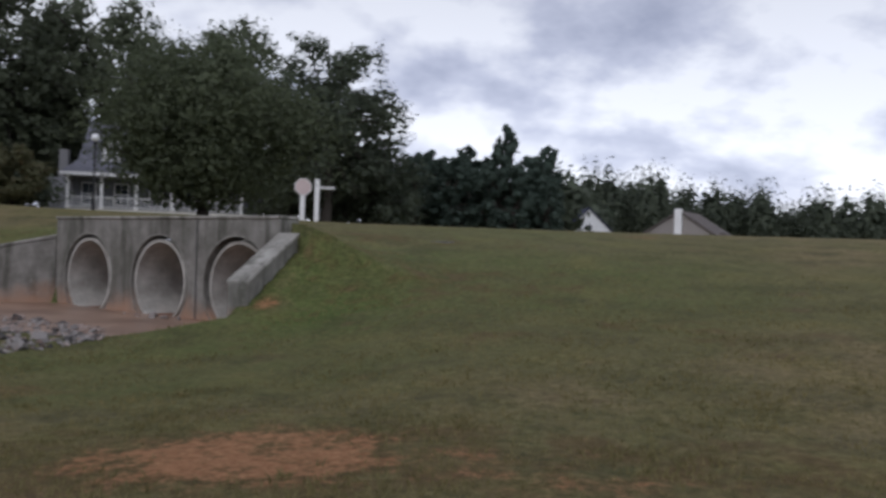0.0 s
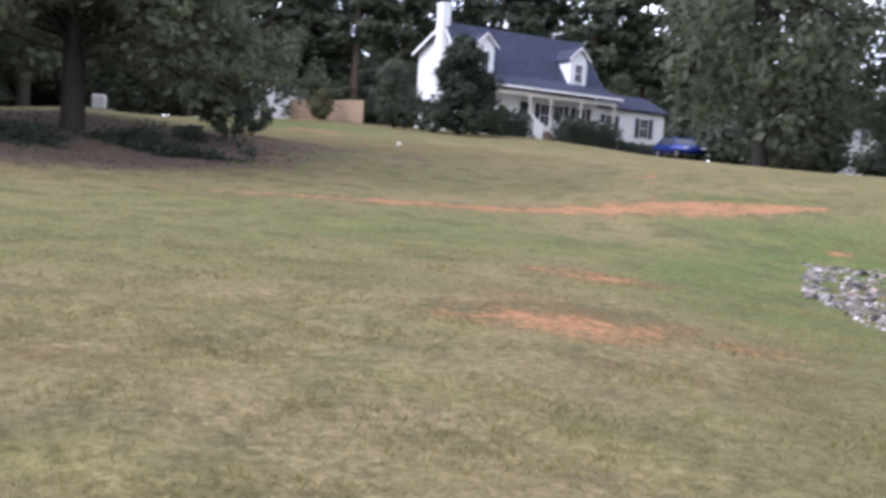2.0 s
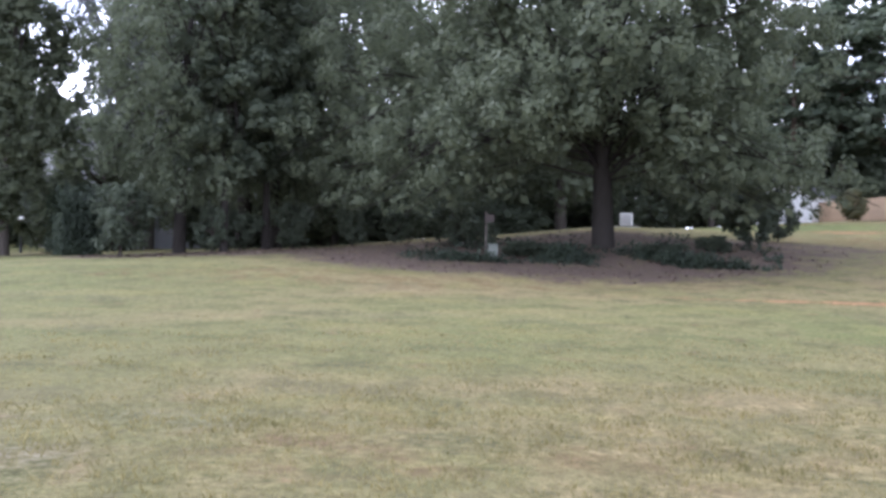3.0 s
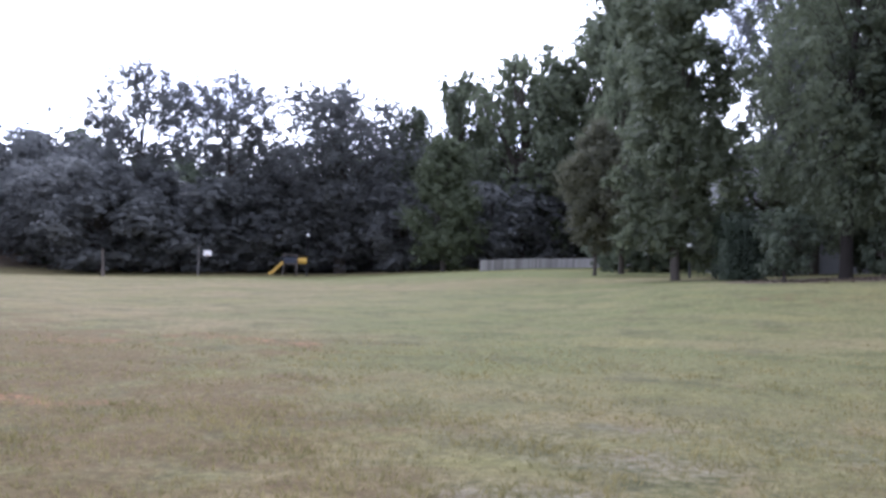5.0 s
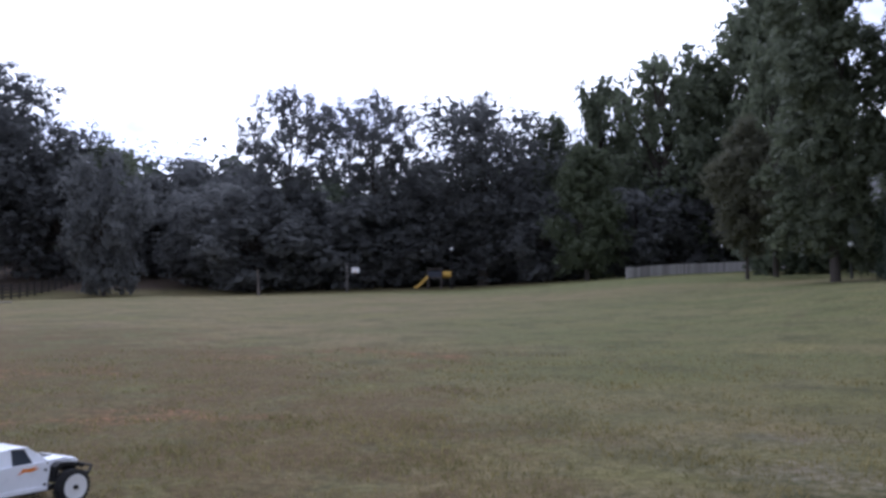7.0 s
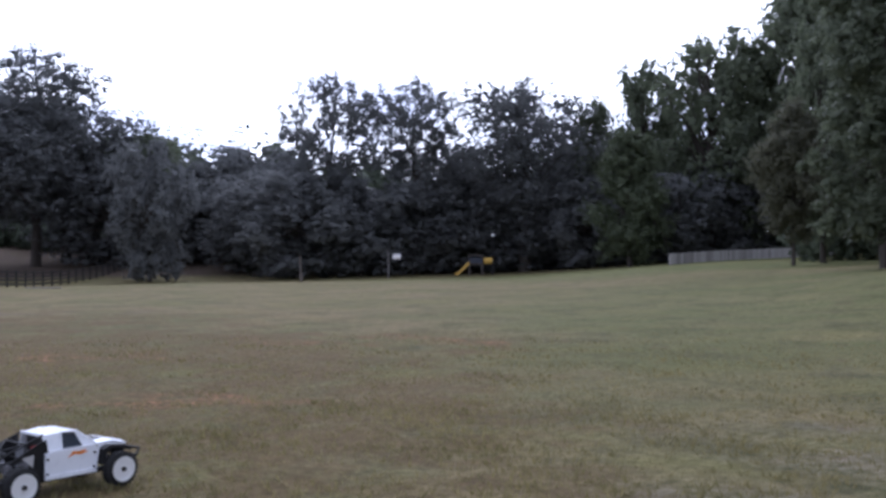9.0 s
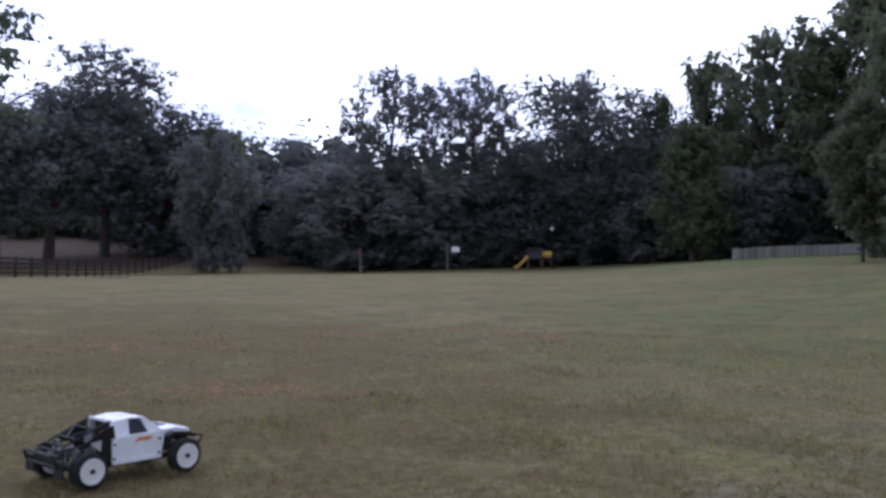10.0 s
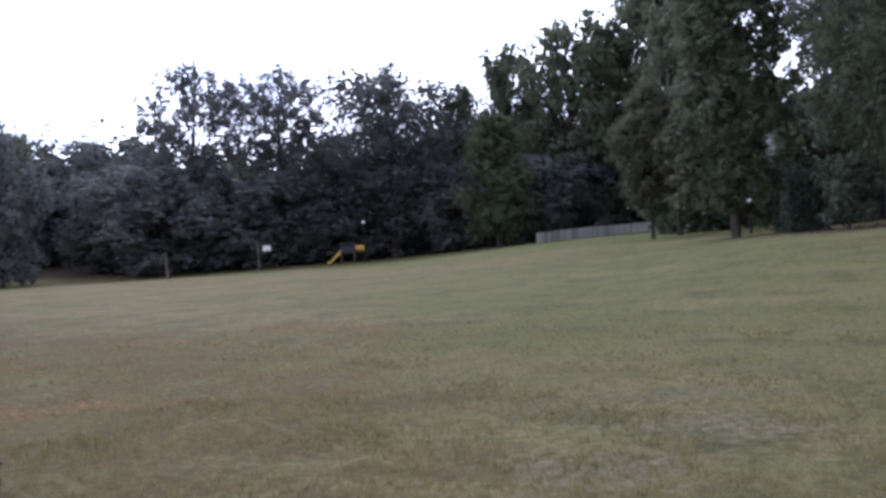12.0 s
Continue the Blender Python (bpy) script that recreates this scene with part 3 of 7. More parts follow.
CLAY = [(11.8, 5.5, 1.05, 0.78, 1.0), (4, 5.3, 1.2, 0.35, 0.6), (-9, 4.8, 0.8, 0.3, 0.6), (30.8, 9.3, 1.15, 0.95, 0.85), (56.6, 8.45, 1.2, 0.85, 0.85), (52.5, 8.9, 0.5, 0.3, 0.6),
        (55.4, 13.2, 1.1, 0.6, 0.65), (51.7, 33.6, 0.5, 0.8, 1.0), (40.7, 22.2, 0.4, 0.45, 0.85), (35.6, 23.1, 0.7, 0.7, 0.5), (10.6, 13.9, 0.3, 0.3, 0.8),
        (72.4, 50, 2.6, 1.0, 0.85), (8.0, 17.0, 1.0, 0.5, 0.6), (163, 8.5, 1.6, 0.7, 0.42), (150, 15, 3.5, 1.5, 0.38), (172, 13, 3, 1.0, 0.4),
        (-12, 24, 0.9, 0.7, 0.5), (10, 30, 3, 1.2, 0.4), (38, 17.2, 1.2, 0.3, 0.5), (34.3, 21.6, 0.8, 0.9, 0.45), (60, 10.5, 0.9, 0.7, 0.55), (47, 9.0, 1.0, 0.8, 0.5)]
LUSH = [(128, 68, 20, 14, 0.55), (141, 82, 16, 12, 0.5), (118, 42, 10, 7, 0.45), (150, 80, 10, 8, 0.3), (3, 14.5, 7, 5, 0.6), (18, 9.5, 5, 2.0, 0.4), (92, 14, 9, 4, 0.3), (132, 14, 5, 5, 0.3), (7.0, 13.8, 1.9, 2.0, 1.0), (46, 16, 2.2, 4, 0.8), (47, 27.8, 2.0, 0.6, 0.9), (62, 17.5, 7, 2.4, 0.5), (86, 18, 8, 4, 0.35), (3.5, 17.0, 2.4, 2.0, 0.7), (130, 22, 6, 9, 0.35), (126, 30, 10, 12, 0.4), (33, 22.5, 6.5, 3.6, 0.95), (38, 20.5, 4, 2.5, 0.9), (27, 24.5, 4, 2, 0.8), (43.5, 19, 1.6, 4, 0.75), (18, 11.5, 3, 1.2, 0.55), (38, 12, 3, 1.5, 0.6),
        (65, 18, 8, 4, 0.25), (80, 55, 12, 6, 0.8), (130, 88, 14, 9, 0.6), (-4, 22, 3, 5, 0.4)]
BLEACHED = [(124.8, 6.6, 1.3, 1.3, 0.5), (111, 7.2, 1.0, 0.7, 0.5), (130.5, 5.0, 0.7, 0.6, 0.5), (172, 26, 5, 2, 0.4)]
LITTER = [(88, 34.6, 9.6, 6.6, 0.95), (97, 33, 5.4, 4.6, 0.92), (107, 37.5, 5.2, 4.4, 0.88), (114, 38.5, 4, 4, 0.8), (76, 39, 4, 2.8, 0.75), (70, 38, 5, 2.2, 0.35), (119, 44, 3, 3, 0.5)]

build_ground()

# ---- culvert ----


def headwall_mesh(length, top, bottom, centers, zc, radius, thick):
    """A wall along x with round openings; front face at y = 0, back at y = thick."""
    bm = B()
    seg = 40
    cuts = [0.0] + [(a + b) / 2 for a, b in zip(centers, centers[1:])] + [length]
    for c, x0, x1 in zip(centers, cuts, cuts[1:]):
        # one panel round each opening: points on its border, spread so that the corners are kept
        border = []
        for k in range(seg):
            a = 2 * math.pi * (k + 0.5) / seg
            dx, dz = math.cos(a), math.sin(a)
            tx = ((x1 - c) if dx > 0 else (c - x0)) / max(abs(dx), 1e-9)
            tz = ((top - zc) if dz > 0 else (zc - bottom)) / max(abs(dz), 1e-9)
            t = min(tx, tz)
            border.append((c + dx * t, zc + dz * t))
        for px, pz in ((x0, bottom), (x1, bottom), (x0, top), (x1, top)):
            k = min(range(seg), key=lambda i: (border[i][0] - px) ** 2 + (border[i][1] - pz) ** 2)
            border[k] = (px, pz)
        ring = {}
        for y in (0.0, thick):
            out = [bm.verts.new((p, y, q)) for p, q in border]
            inn = [bm.verts.new((c + radius * math.cos(2 * math.pi * (k + 0.5) / seg), y, zc + radius * math.sin(2 * math.pi * (k + 0.5) / seg))) for k in range(seg)]
            ring[y] = (out, inn)
            for k in range(seg):
                bm.faces.new((out[k], out[(k + 1) % seg], inn[(k + 1) % seg], inn[k]))
        (o0, i0), (o1, i1) = ring[0.0], ring[thick]
        for k in range(seg):
            bm.faces.new((i0[k], i0[(k + 1) % seg], i1[(k + 1) % seg], i1[k]))
            p, q = o0[k].co, o0[(k + 1) % seg].co
            if (abs(p.z - top) < 1e-6 and abs(q.z - top) < 1e-6) or (abs(p.x - q.x) < 1e-5 and min(abs(p.x), abs(p.x - length)) < 1e-4):
                bm.faces.new((o0[k], o0[(k + 1) % seg], o1[(k + 1) % seg], o1[k]))
    bmesh.ops.remove_doubles(bm, verts=bm.verts, dist=0.0005)
    return bm


def ring_mesh(r0, r1, y0, y1, seg=40):
    """A pipe: outer radius r1, inner r0, along y."""
    bm = B()
    loops = []
    for r, y in ((r1, y0), (r0, y0), (r0, y1), (r1, y1)):
        loops.append([bm.verts.new((r * math.cos(2 * math.pi * k / seg), y, r * math.sin(2 * math.pi * k / seg))) for k in range(seg)])
    for a, b in zip(loops, loops[1:] + loops[:1]):
        for k in range(seg):
            bm.faces.new((a[k], a[(k + 1) % seg], b[(k + 1) % seg], b[k]))
    return bm


def wing_wall(parent, a, b, h0, h1, thick, inner):
    """A sloping retaining wall from a to b with a broad cap."""
    d = (b - a) / np.linalg.norm(b - a)
    n = np.array([-d[1], d[0]]) * inner
    bm = B()
    bot = BED - 0.4

    def col(p, h, off):
        return (p[0] + n[0] * off, p[1] + n[1] * off, h)
    for o0, o1, lo0, lo1, hi0, hi1, store in ((0, thick, bot, bot, h0 - 0.0, h1 - 0.0, 0),):
        v = [bm.verts.new(col(p, h, o)) for p, l, t in ((a, lo0, hi0), (b, lo1, hi1)) for o in (o0, o1) for h in (l, t)]
        for f in ((0, 1, 3, 2), (4, 6, 7, 5), (0, 4, 5, 1), (2, 3, 7, 6), (1, 5, 7, 3), (0, 2, 6, 4)):
            bm.faces.new([v[k] for k in f])
    bmesh.ops.bevel(bm, geom=list(bm.edges), offset=0.025, segments=1, affect="EDGES")
    w = part("wing_wall", bm, M_CONC, parent)
    cap = B()
    v = [cap.verts.new(col(p, h, o)) for p, t in ((a, h0), (b, h1)) for o in (-0.02, thick + 0.02) for h in (t + 0.003, t + 0.05)]
    for f in ((0, 1, 3, 2), (4, 6, 7, 5), (0, 4, 5, 1), (2, 3, 7, 6), (1, 5, 7, 3), (0, 2, 6, 4)):
        cap.faces.new([v[k] for k in f])
    part("cap", cap, M_CONC_CAP, w, "pale worn top edge")


def build_culvert():
    cul = thing("culvert", "weathered concrete culvert headwall with three round pipes", "culvert")
    d = HW_R - HW_L
    length = float(np.linalg.norm(d))
    m = pose(HW_L[0], HW_L[1], -0.03, 0, -0.5, math.degrees(math.atan2(d[1], d[0])))
    centers, zc, r = [1.24, 3.67, 5.90], 0.36, 0.75
    hw = part("headwall", headwall_mesh(length, 1.55, BED - 0.5, centers, zc + 0.02, r + 0.13, 0.42), M_CONC, cul, "stained concrete headwall")
    hw.matrix_world = m
    cap = part("cap", box(B(), -0.02, length + 0.02, -0.03, 0.40, 1.553, 1.605, 0.015), M_CONC_CAP, hw)
    j = B()
    box(j, 4.80, 4.83, -0.010, 0.01, BED - 0.3, 1.55)
    part("joint", j, plain("joint_tar", (0.06, 0.06, 0.06), 0.9), hw, "dark vertical joint")
    for k, c in enumerate(centers):
        p = part("pipe", ring_mesh(r, r + 0.055, 0.02 + 0.06 * (k == 2), 4.6), M_PIPE, cul, "round concrete pipe", smooth=False)
        p.matrix_world = m @ pose(c, 0, zc)
        lip = part("lip", ring_mesh(r + 0.135, r + 0.155, -0.008, 0.004), M_CONC_CAP, p, "pale raised collar")
    # silt in the pipes
    s = part("silt", box(B(), 0.1, length - 0.1, -0.02, 4.6, BED - 0.4, BED + 0.03), plain("silt", (0.24, 0.13, 0.085), 0.9, bump=0.3), cul)
    s.matrix_world = m
    end = part("rear_wall", box(B(), 0.0, length, 4.6, 4.8, BED - 0.4, 1.3), M_CONC, cul)
    end.matrix_world = m
    wing_wall(cul, HW_L, WING_L, 1.14, 0.56, 0.34, -1)
    wing_wall(cul, HW_R, WING_R, 1.3, 0.54, 0.34, 1)
    bm = B()
    mid = sum(BASIN) / len(BASIN)
    bm.faces.new([bm.verts.new((*(mid + (p - mid) * k), BED + 0.03)) for p, k in zip(BASIN, (0.96, 1.0, 1.0, 0.96, 0.86, 0.8, 0.84))])
    w = part("water", bm, M_WATER)
    tagged(w, "shallow brown muddy water before the pipes", "water", kind="structure")
    return cul


def stone(seed, n=12):
    rnd = random.Random(seed)
    bm = B()
    bmesh.ops.create_icosphere(bm, subdivisions=1, radius=0.5)
    sx, sy, sz = rnd.uniform(0.8, 1.6), rnd.uniform(0.5, 1.0), rnd.uniform(0.34, 0.62)
    for v in bm.verts:
        v.co = Vector((v.co.x * sx, v.co.y * sy, v.co.z * sz)) * rnd.uniform(0.75, 1.4)
    for _ in range(8):
        nrm = Vector((rnd.uniform(-1, 1), rnd.uniform(-1, 1), rnd.uniform(-0.3, 1))).normalized()
        lim = rnd.uniform(0.14, 0.30)
        for v in bm.verts:
            e = v.co.dot(nrm) - lim
            if e > 0:
                v.co -= nrm * e
    me = bpy.data.meshes.new("stone")
    bm.to_mesh(me)
    bm.free()
    me.materials.append(M_ROCK)
    return me


def build_rocks():
    rnd = random.Random(7)
    bed = thing("riprap", "bed of broken grey and pinkish stones before the culvert", "rocks")
    shapes = [stone(s) for s in range(14)]
    near = np.array([20.5, 27, 34, 38.5, 41.5])
    lo = np.array([13.4, 12.4, 12.2, 12.8, 15.6])
    hi = np.array([15.4, 18.6, 20.2, 20.4, 20.2])
    count, small = 0, ([], [])
    tries = 0
    while count < 300 and tries < 6000:
        tries += 1
        az = rnd.uniform(20.5, 42.3)
        a, b = float(np.interp(az, near, lo)), float(np.interp(az, near, hi))
        d = math.sqrt(rnd.uniform(a * a, b * b))
        x, y = polar(az, d)
        if noise.noise((x * 0.9, y * 0.9, 3.1)) < -0.27:
            continue
        s = rnd.choice((0.12, 0.15, 0.18, 0.22, 0.27, 0.34)) * rnd.uniform(0.85, 1.15)
        ob = new("stone", shapes[count % 14])
        ob.parent = bed
        ob.matrix_world = pose(x, y, gz(x, y) + s * 0.12, rnd.uniform(-38, 38), rnd.uniform(-38, 38), rnd.uniform(0, 360)) @ Matrix.Scale(s, 4)
        count += 1
    # washed-in lumps at the mouth of the middle pipe
    u = (HW_R - HW_L) / np.linalg.norm(HW_R - HW_L)
    for along, out, s in ((3.95, 0.25, 0.26), (4.15, 0.45, 0.2), (3.75, 0.5, 0.16), (4.4, 0.35, 0.15), (4.75, 0.3, 0.14), (3.2, 0.4, 0.12)):
        x, y = HW_L + u * along + np.array([u[1], -u[0]]) * out
        ob = new("stone", shapes[int(along * 7) % 14])
        ob.parent = bed
        ob.matrix_world = pose(x, y, BED + 0.03 + s * 0.2, 0, 10, along * 90) @ Matrix.Scale(s, 4)
    # the smaller stones between them
    verts, faces = [], []
    polys = [([v.co.copy() for v in me.vertices], [tuple(p.vertices) for p in me.polygons]) for me in shapes]
    for k in range(3000):
        az = rnd.uniform(20, 42.6)
        a, b = float(np.interp(az, near, lo)) - 0.3, float(np.interp(az, near, hi)) + 0.3
        d = rnd.uniform(a, b)
        x, y = polar(az, d)
        if noise.noise((x * 0.9, y * 0.9, 3.1)) < -0.3:
            continue
        s = rnd.uniform(0.05, 0.15)
        m = pose(x, y, gz(x, y) + s * 0.12, rnd.uniform(-30, 30), rnd.uniform(-30, 30), rnd.uniform(0, 360)) @ Matrix.Scale(s, 4)
        vs, fs = polys[k % 14]
        o = len(verts)
        verts += [tuple(m @ v) for v in vs]
        faces += [tuple(o + i for i in f) for f in fs]
    g = raw("gravel", verts, faces, M_GRAVEL, bed)
    g["kind"] = "stuff"


# ---- trees ----


def tube(V, F, pts, radii, n=7):
    pts = [Vector(p) for p in pts]
    base = len(V)
    for i, (p, r) in enumerate(zip(pts, radii)):
        d = (pts[min(i + 1, len(pts) - 1)] - pts[max(i - 1, 0)]).normalized()
        u = d.orthogonal().normalized() if abs(d.z) < 0.9 else Vector((1, 0, 0))
        u = (u - d * u.dot(d)).normalized()
        w = d.cross(u)
        for k in range(n):
            a = 2 * math.pi * k / n
            q = p + (u * math.cos(a) + w * math.sin(a)) * r
            V.append((q.x, q.y, q.z))
    for i in range(len(pts) - 1):
        for k in range(n):
            F.append((base + i * n + k, base + i * n + (k + 1) % n, base + (i + 1) * n + (k + 1) % n, base + (i + 1) * n + k))


def leaf_quads(rng, C, out, size, up=0.35):
    """Lozenge leaves at the points C, turned partly outwards."""
    N = len(C)
    nrm = out * 1.5 + rng.normal(size=(N, 3)) * 0.5 + np.array([0, 0, up])
    nrm /= np.linalg.norm(nrm, axis=1)[:, None] + 1e-9
    t = np.cross(nrm, rng.normal(size=(N, 3)))
    t /= np.linalg.norm(t, axis=1)[:, None] + 1e-9
    b = np.cross(nrm, t)
    s = (size * rng.uniform(0.6, 1.35, N))[:, None]
    V = np.stack([C - t * s, C + b * s * 0.55 - nrm * s * 0.1, C + t * s, C - b * s * 0.55 + nrm * s * 0.12], 1).reshape(-1, 3)
    return V, np.arange(N * 4).reshape(-1, 4)


PROFILE = {
    "round": lambda u: math.sqrt(max(0.02, 1 - (2 * u - 1) ** 2)),
    "oak": lambda u: math.sqrt(max(0.03, 1 - ((u - 0.42) / (0.58 if u > 0.42 else 0.52)) ** 2)),
    "dome": lambda u: math.sqrt(max(0.03, 1 - ((u - 0.55) / (0.47 if u > 0.55 else 0.75)) ** 2)),
    "broad": lambda u: min(1, 0.55 + 0.8 * u) * math.sqrt(max(0.05, 1 - (max(0, u - 0.6) / 0.42) ** 2)),
    "cone": lambda u: 0.03 + 0.97 * (1 - u) ** 1.05 * min(1, 0.55 + u * 4),
    "pyramid": lambda u: 0.12 + 0.88 * min(1, 0.62 + 1.6 * u) * max(0.0, 1 - u ** 1.5) ** 0.75,
    "column": lambda u: min(1, 0.45 + u * 2) * math.sqrt(max(0.03, 1 - max(0, (u - 0.3) / 0.72) ** 2)),
}


def make_tree(name, label, seed, H, W, base, form, leaf_mat, leaves=9000, size=0.17, lobes=34, trunk=0.3, bark=None, fork=0.3, tufts=9, open_=0.5, group="", skirt=(), clump=0.165, inner=0.3, lobe=1.0):
    """A tree: tapered trunk with limbs, and a crown of tufted leaves in uneven lobes."""
    rnd, rng = random.Random(seed), np.random.default_rng(seed)
    t = thing(name, label, "tree", group)
    V, F = [], []
    top = H * 0.9
    bend = [(rnd.uniform(-0.03, 0.03) * H * k / 5, rnd.uniform(-0.03, 0.03) * H * k / 5) for k in range(6)]
    trunk_pts = [(bend[k][0], bend[k][1], -0.25 + (top + 0.25) * k / 5) for k in range(6)]
    tube(V, F, [(0, 0, -0.25), (0, 0, 0.12)] + trunk_pts[1:], [trunk * 1.5, trunk * 1.1] + [trunk * (1 - 0.17 * k) for k in range(1, 6)], 9)
    prof = PROFILE[form]
    centres, radii = [], []
    for i in range(lobes):
        u = (i + rnd.uniform(0.1, 0.9)) / lobes
        u = u ** 0.9
        a = i * 2.39996 + rnd.uniform(-0.6, 0.6)
        # broadleaf crowns end in a wide, domed top rather than a spire
        wide = form not in ("cone", "column")
        p = prof(0.04 + 0.84 * u) if wide else prof(u)
        rmax = W / 2 * p
        rl = (0.13 + 0.09 * rnd.random()) * W * (0.55 + 0.45 * p) * lobe
        if form == "cone":
            rl *= 1.1 - 0.75 * u
        rr = max(0.0, rmax - rl * rnd.uniform(0.55, 1.05)) * (rnd.uniform(0.75, 1.06) if i % 3 else rnd.uniform(0.2, 0.7))
        drop = 0.16 * (H - base) * (2 * rr / W) ** 2 * u if wide else rl * 0.25 * (u > 0.8)
        centres.append((math.cos(a) * rr, math.sin(a) * rr, base + (H - base) * u - drop))
        radii.append(rl)
    zmax = max(c[2] + 1.08 * r for c, r in zip(centres, radii))
    wmax = sorted(math.hypot(c[0], c[1]) + 1.0 * r for c, r in zip(centres, radii))[int(lobes * 0.9)]
    kz, kw = (H - base) / (zmax - base), W / 2 / wmax
    centres = [(c[0] * kw, c[1] * kw, base + (c[2] - base) * kz) for c in centres]
    for x, y, z, rl in skirt:
        centres.append((x, y, z))
        radii.append(rl)
    for c, rl in zip(centres, radii):
        hz = min(top * 0.96, max(H * fork * rnd.uniform(0.7, 1.7), c[2] - rnd.uniform(0.12, 0.35) * H))
        k = (hz + 0.25) / (top + 0.25) * 5
        i0 = min(int(k), 4)
        p0 = Vector(trunk_pts[i0]).lerp(Vector(trunk_pts[i0 + 1]), k - i0)
        c = Vector(c)
        mid = p0.lerp(c, 0.5) + Vector((rnd.uniform(-0.05, 0.05) * W, rnd.uniform(-0.05, 0.05) * W, rnd.uniform(0.0, 0.06) * H))
        mid.z += 0.03 * H
        r = (trunk * (1 - hz / H) * 0.5 + 0.03) * (1.0 if lobes < 60 else 0.36)
        tube(V, F, [p0, mid, c, c + (c - mid) * 0.35], [r, r * 0.65, r * 0.35, 0.012], 4)
        for _ in range(3 if leaves > 11000 or tufts < 8 else 1):
            q = c + Vector((rnd.uniform(-1, 1), rnd.uniform(-1, 1), rnd.uniform(-0.6, 1))) * rl * 0.85
            tube(V, F, [mid.lerp(c, 0.6), c.lerp(q, 0.45) + Vector((0, 0, 0.06 * rl)), q], [r * 0.4, r * 0.22, 0.01], 3)
    raw("trunk", V, F, bark or M_BARK, t, True)
    w = np.array(radii) ** 2
    share = np.maximum(8, (leaves * w / w.sum()).astype(int))
    P, O, S = [], [], []
    for c, rl, n in zip(centres, radii, share):
        c = np.array(c)
        # sprays of leaves on the outside of each lobe
        d = rng.normal(size=(tufts, 3)) + np.array([c[0] / W, c[1] / W, 0.25])
        d /= np.linalg.norm(d, axis=1)[:, None]
        tc = d * rl * rng.uniform(open_, 1.0, (tufts, 1)) * np.array([1, 1, 0.9])
        jit = rng.normal(size=(n, 3))
        jit *= (rng.uniform(0.2, 1.0, n) ** 0.5 * rl * clump * 1.75 / (np.linalg.norm(jit, axis=1) + 1e-6))[:, None]
        off = tc[rng.integers(0, tufts, n)] + jit
        P.append(c + off)
        O.append(0.55 * off / (np.linalg.norm(off, axis=1)[:, None] + 1e-6) + 0.75 * jit / (np.linalg.norm(jit, axis=1)[:, None] + 1e-6))
        S.append(np.full(n, size))
        # broader leafy twigs close up its inside
        k = int(n * inner)
        v = rng.normal(size=(k, 3))
        v *= (rl * 0.72 * rng.random(k) ** 0.4 / (np.linalg.norm(v, axis=1) + 1e-6))[:, None]
        q = c + v
        q[:, :2] -= 0.25 * rng.random((k, 1)) * q[:, :2]
        P.append(q)
        O.append(v / rl)
        S.append(np.full(k, size * 2.3))
    P, O, S = np.vstack(P), np.vstack(O), np.concatenate(S)
    ok = P[:, 2] > 0.25
    LV, LF = leaf_quads(rng, P[ok], O[ok], S[ok])
    raw("crown", LV.tolist(), LF.tolist(), leaf_mat, t)
    return t


def make_pine(name, label, seed, H, W, base, leaves=5000, size=0.3, whorls=14, trunk=0.24, mat=None, droop=0.1):
    """A tall pine: straight bare trunk, whorls of level branches with needle tufts."""
    rnd, rng = random.Random(seed), np.random.default_rng(seed)
    t = thing(name, label, "tree", "pines")
    V, F = [], []
    tube(V, F, [(0, 0, -0.3), (0.03 * H * rnd.uniform(-0.5, 0.5), 0, H * 0.5), (0, 0, H)], [trunk * 1.25, trunk * 0.8, 0.03], 8)
    P, O = [], []
    for i in range(whorls):
        u = (i + 0.5) / whorls
        z = base + (H - base) * u
        for _ in range(rnd.randint(3, 5)):
            a = rnd.uniform(0, 6.283)
            L = W / 2 * (0.25 + 0.75 * math.sin(math.pi * min(0.98, 0.25 + 0.72 * u))) * rnd.uniform(0.55, 1.05)
            e = Vector((math.cos(a) * L, math.sin(a) * L, z + L * rnd.uniform(-droop, 0.3)))
            s = Vector((0, 0, z))
            m = s.lerp(e, 0.55) + Vector((0, 0, L * 0.06))
            tube(V, F, [s, m, e], [0.07, 0.045, 0.012], 4)
            k = max(6, leaves // (whorls * 4))
            n_t = 5
            cent = np.array([m.lerp(e, rnd.uniform(-0.3, 1.08)) + Vector((rnd.uniform(-1, 1), rnd.uniform(-1, 1), rnd.uniform(-0.2, 0.5))) * 0.16 * L for _ in range(n_t)])
            off = rng.normal(size=(k, 3)) * np.array([1, 1, 0.55]) * (0.09 * W * 0.6)
            P.append(cent[rng.integers(0, n_t, k)] + off)
            O.append(off / (np.linalg.norm(off, axis=1)[:, None] + 1e-6))
    raw("trunk", V, F, M_BARK_PINE, t, True)
    LV, LF = leaf_quads(rng, np.vstack(P), np.vstack(O), size)
    raw("crown", LV.tolist(), LF.tolist(), mat or M_NEEDLE, t)
    return t


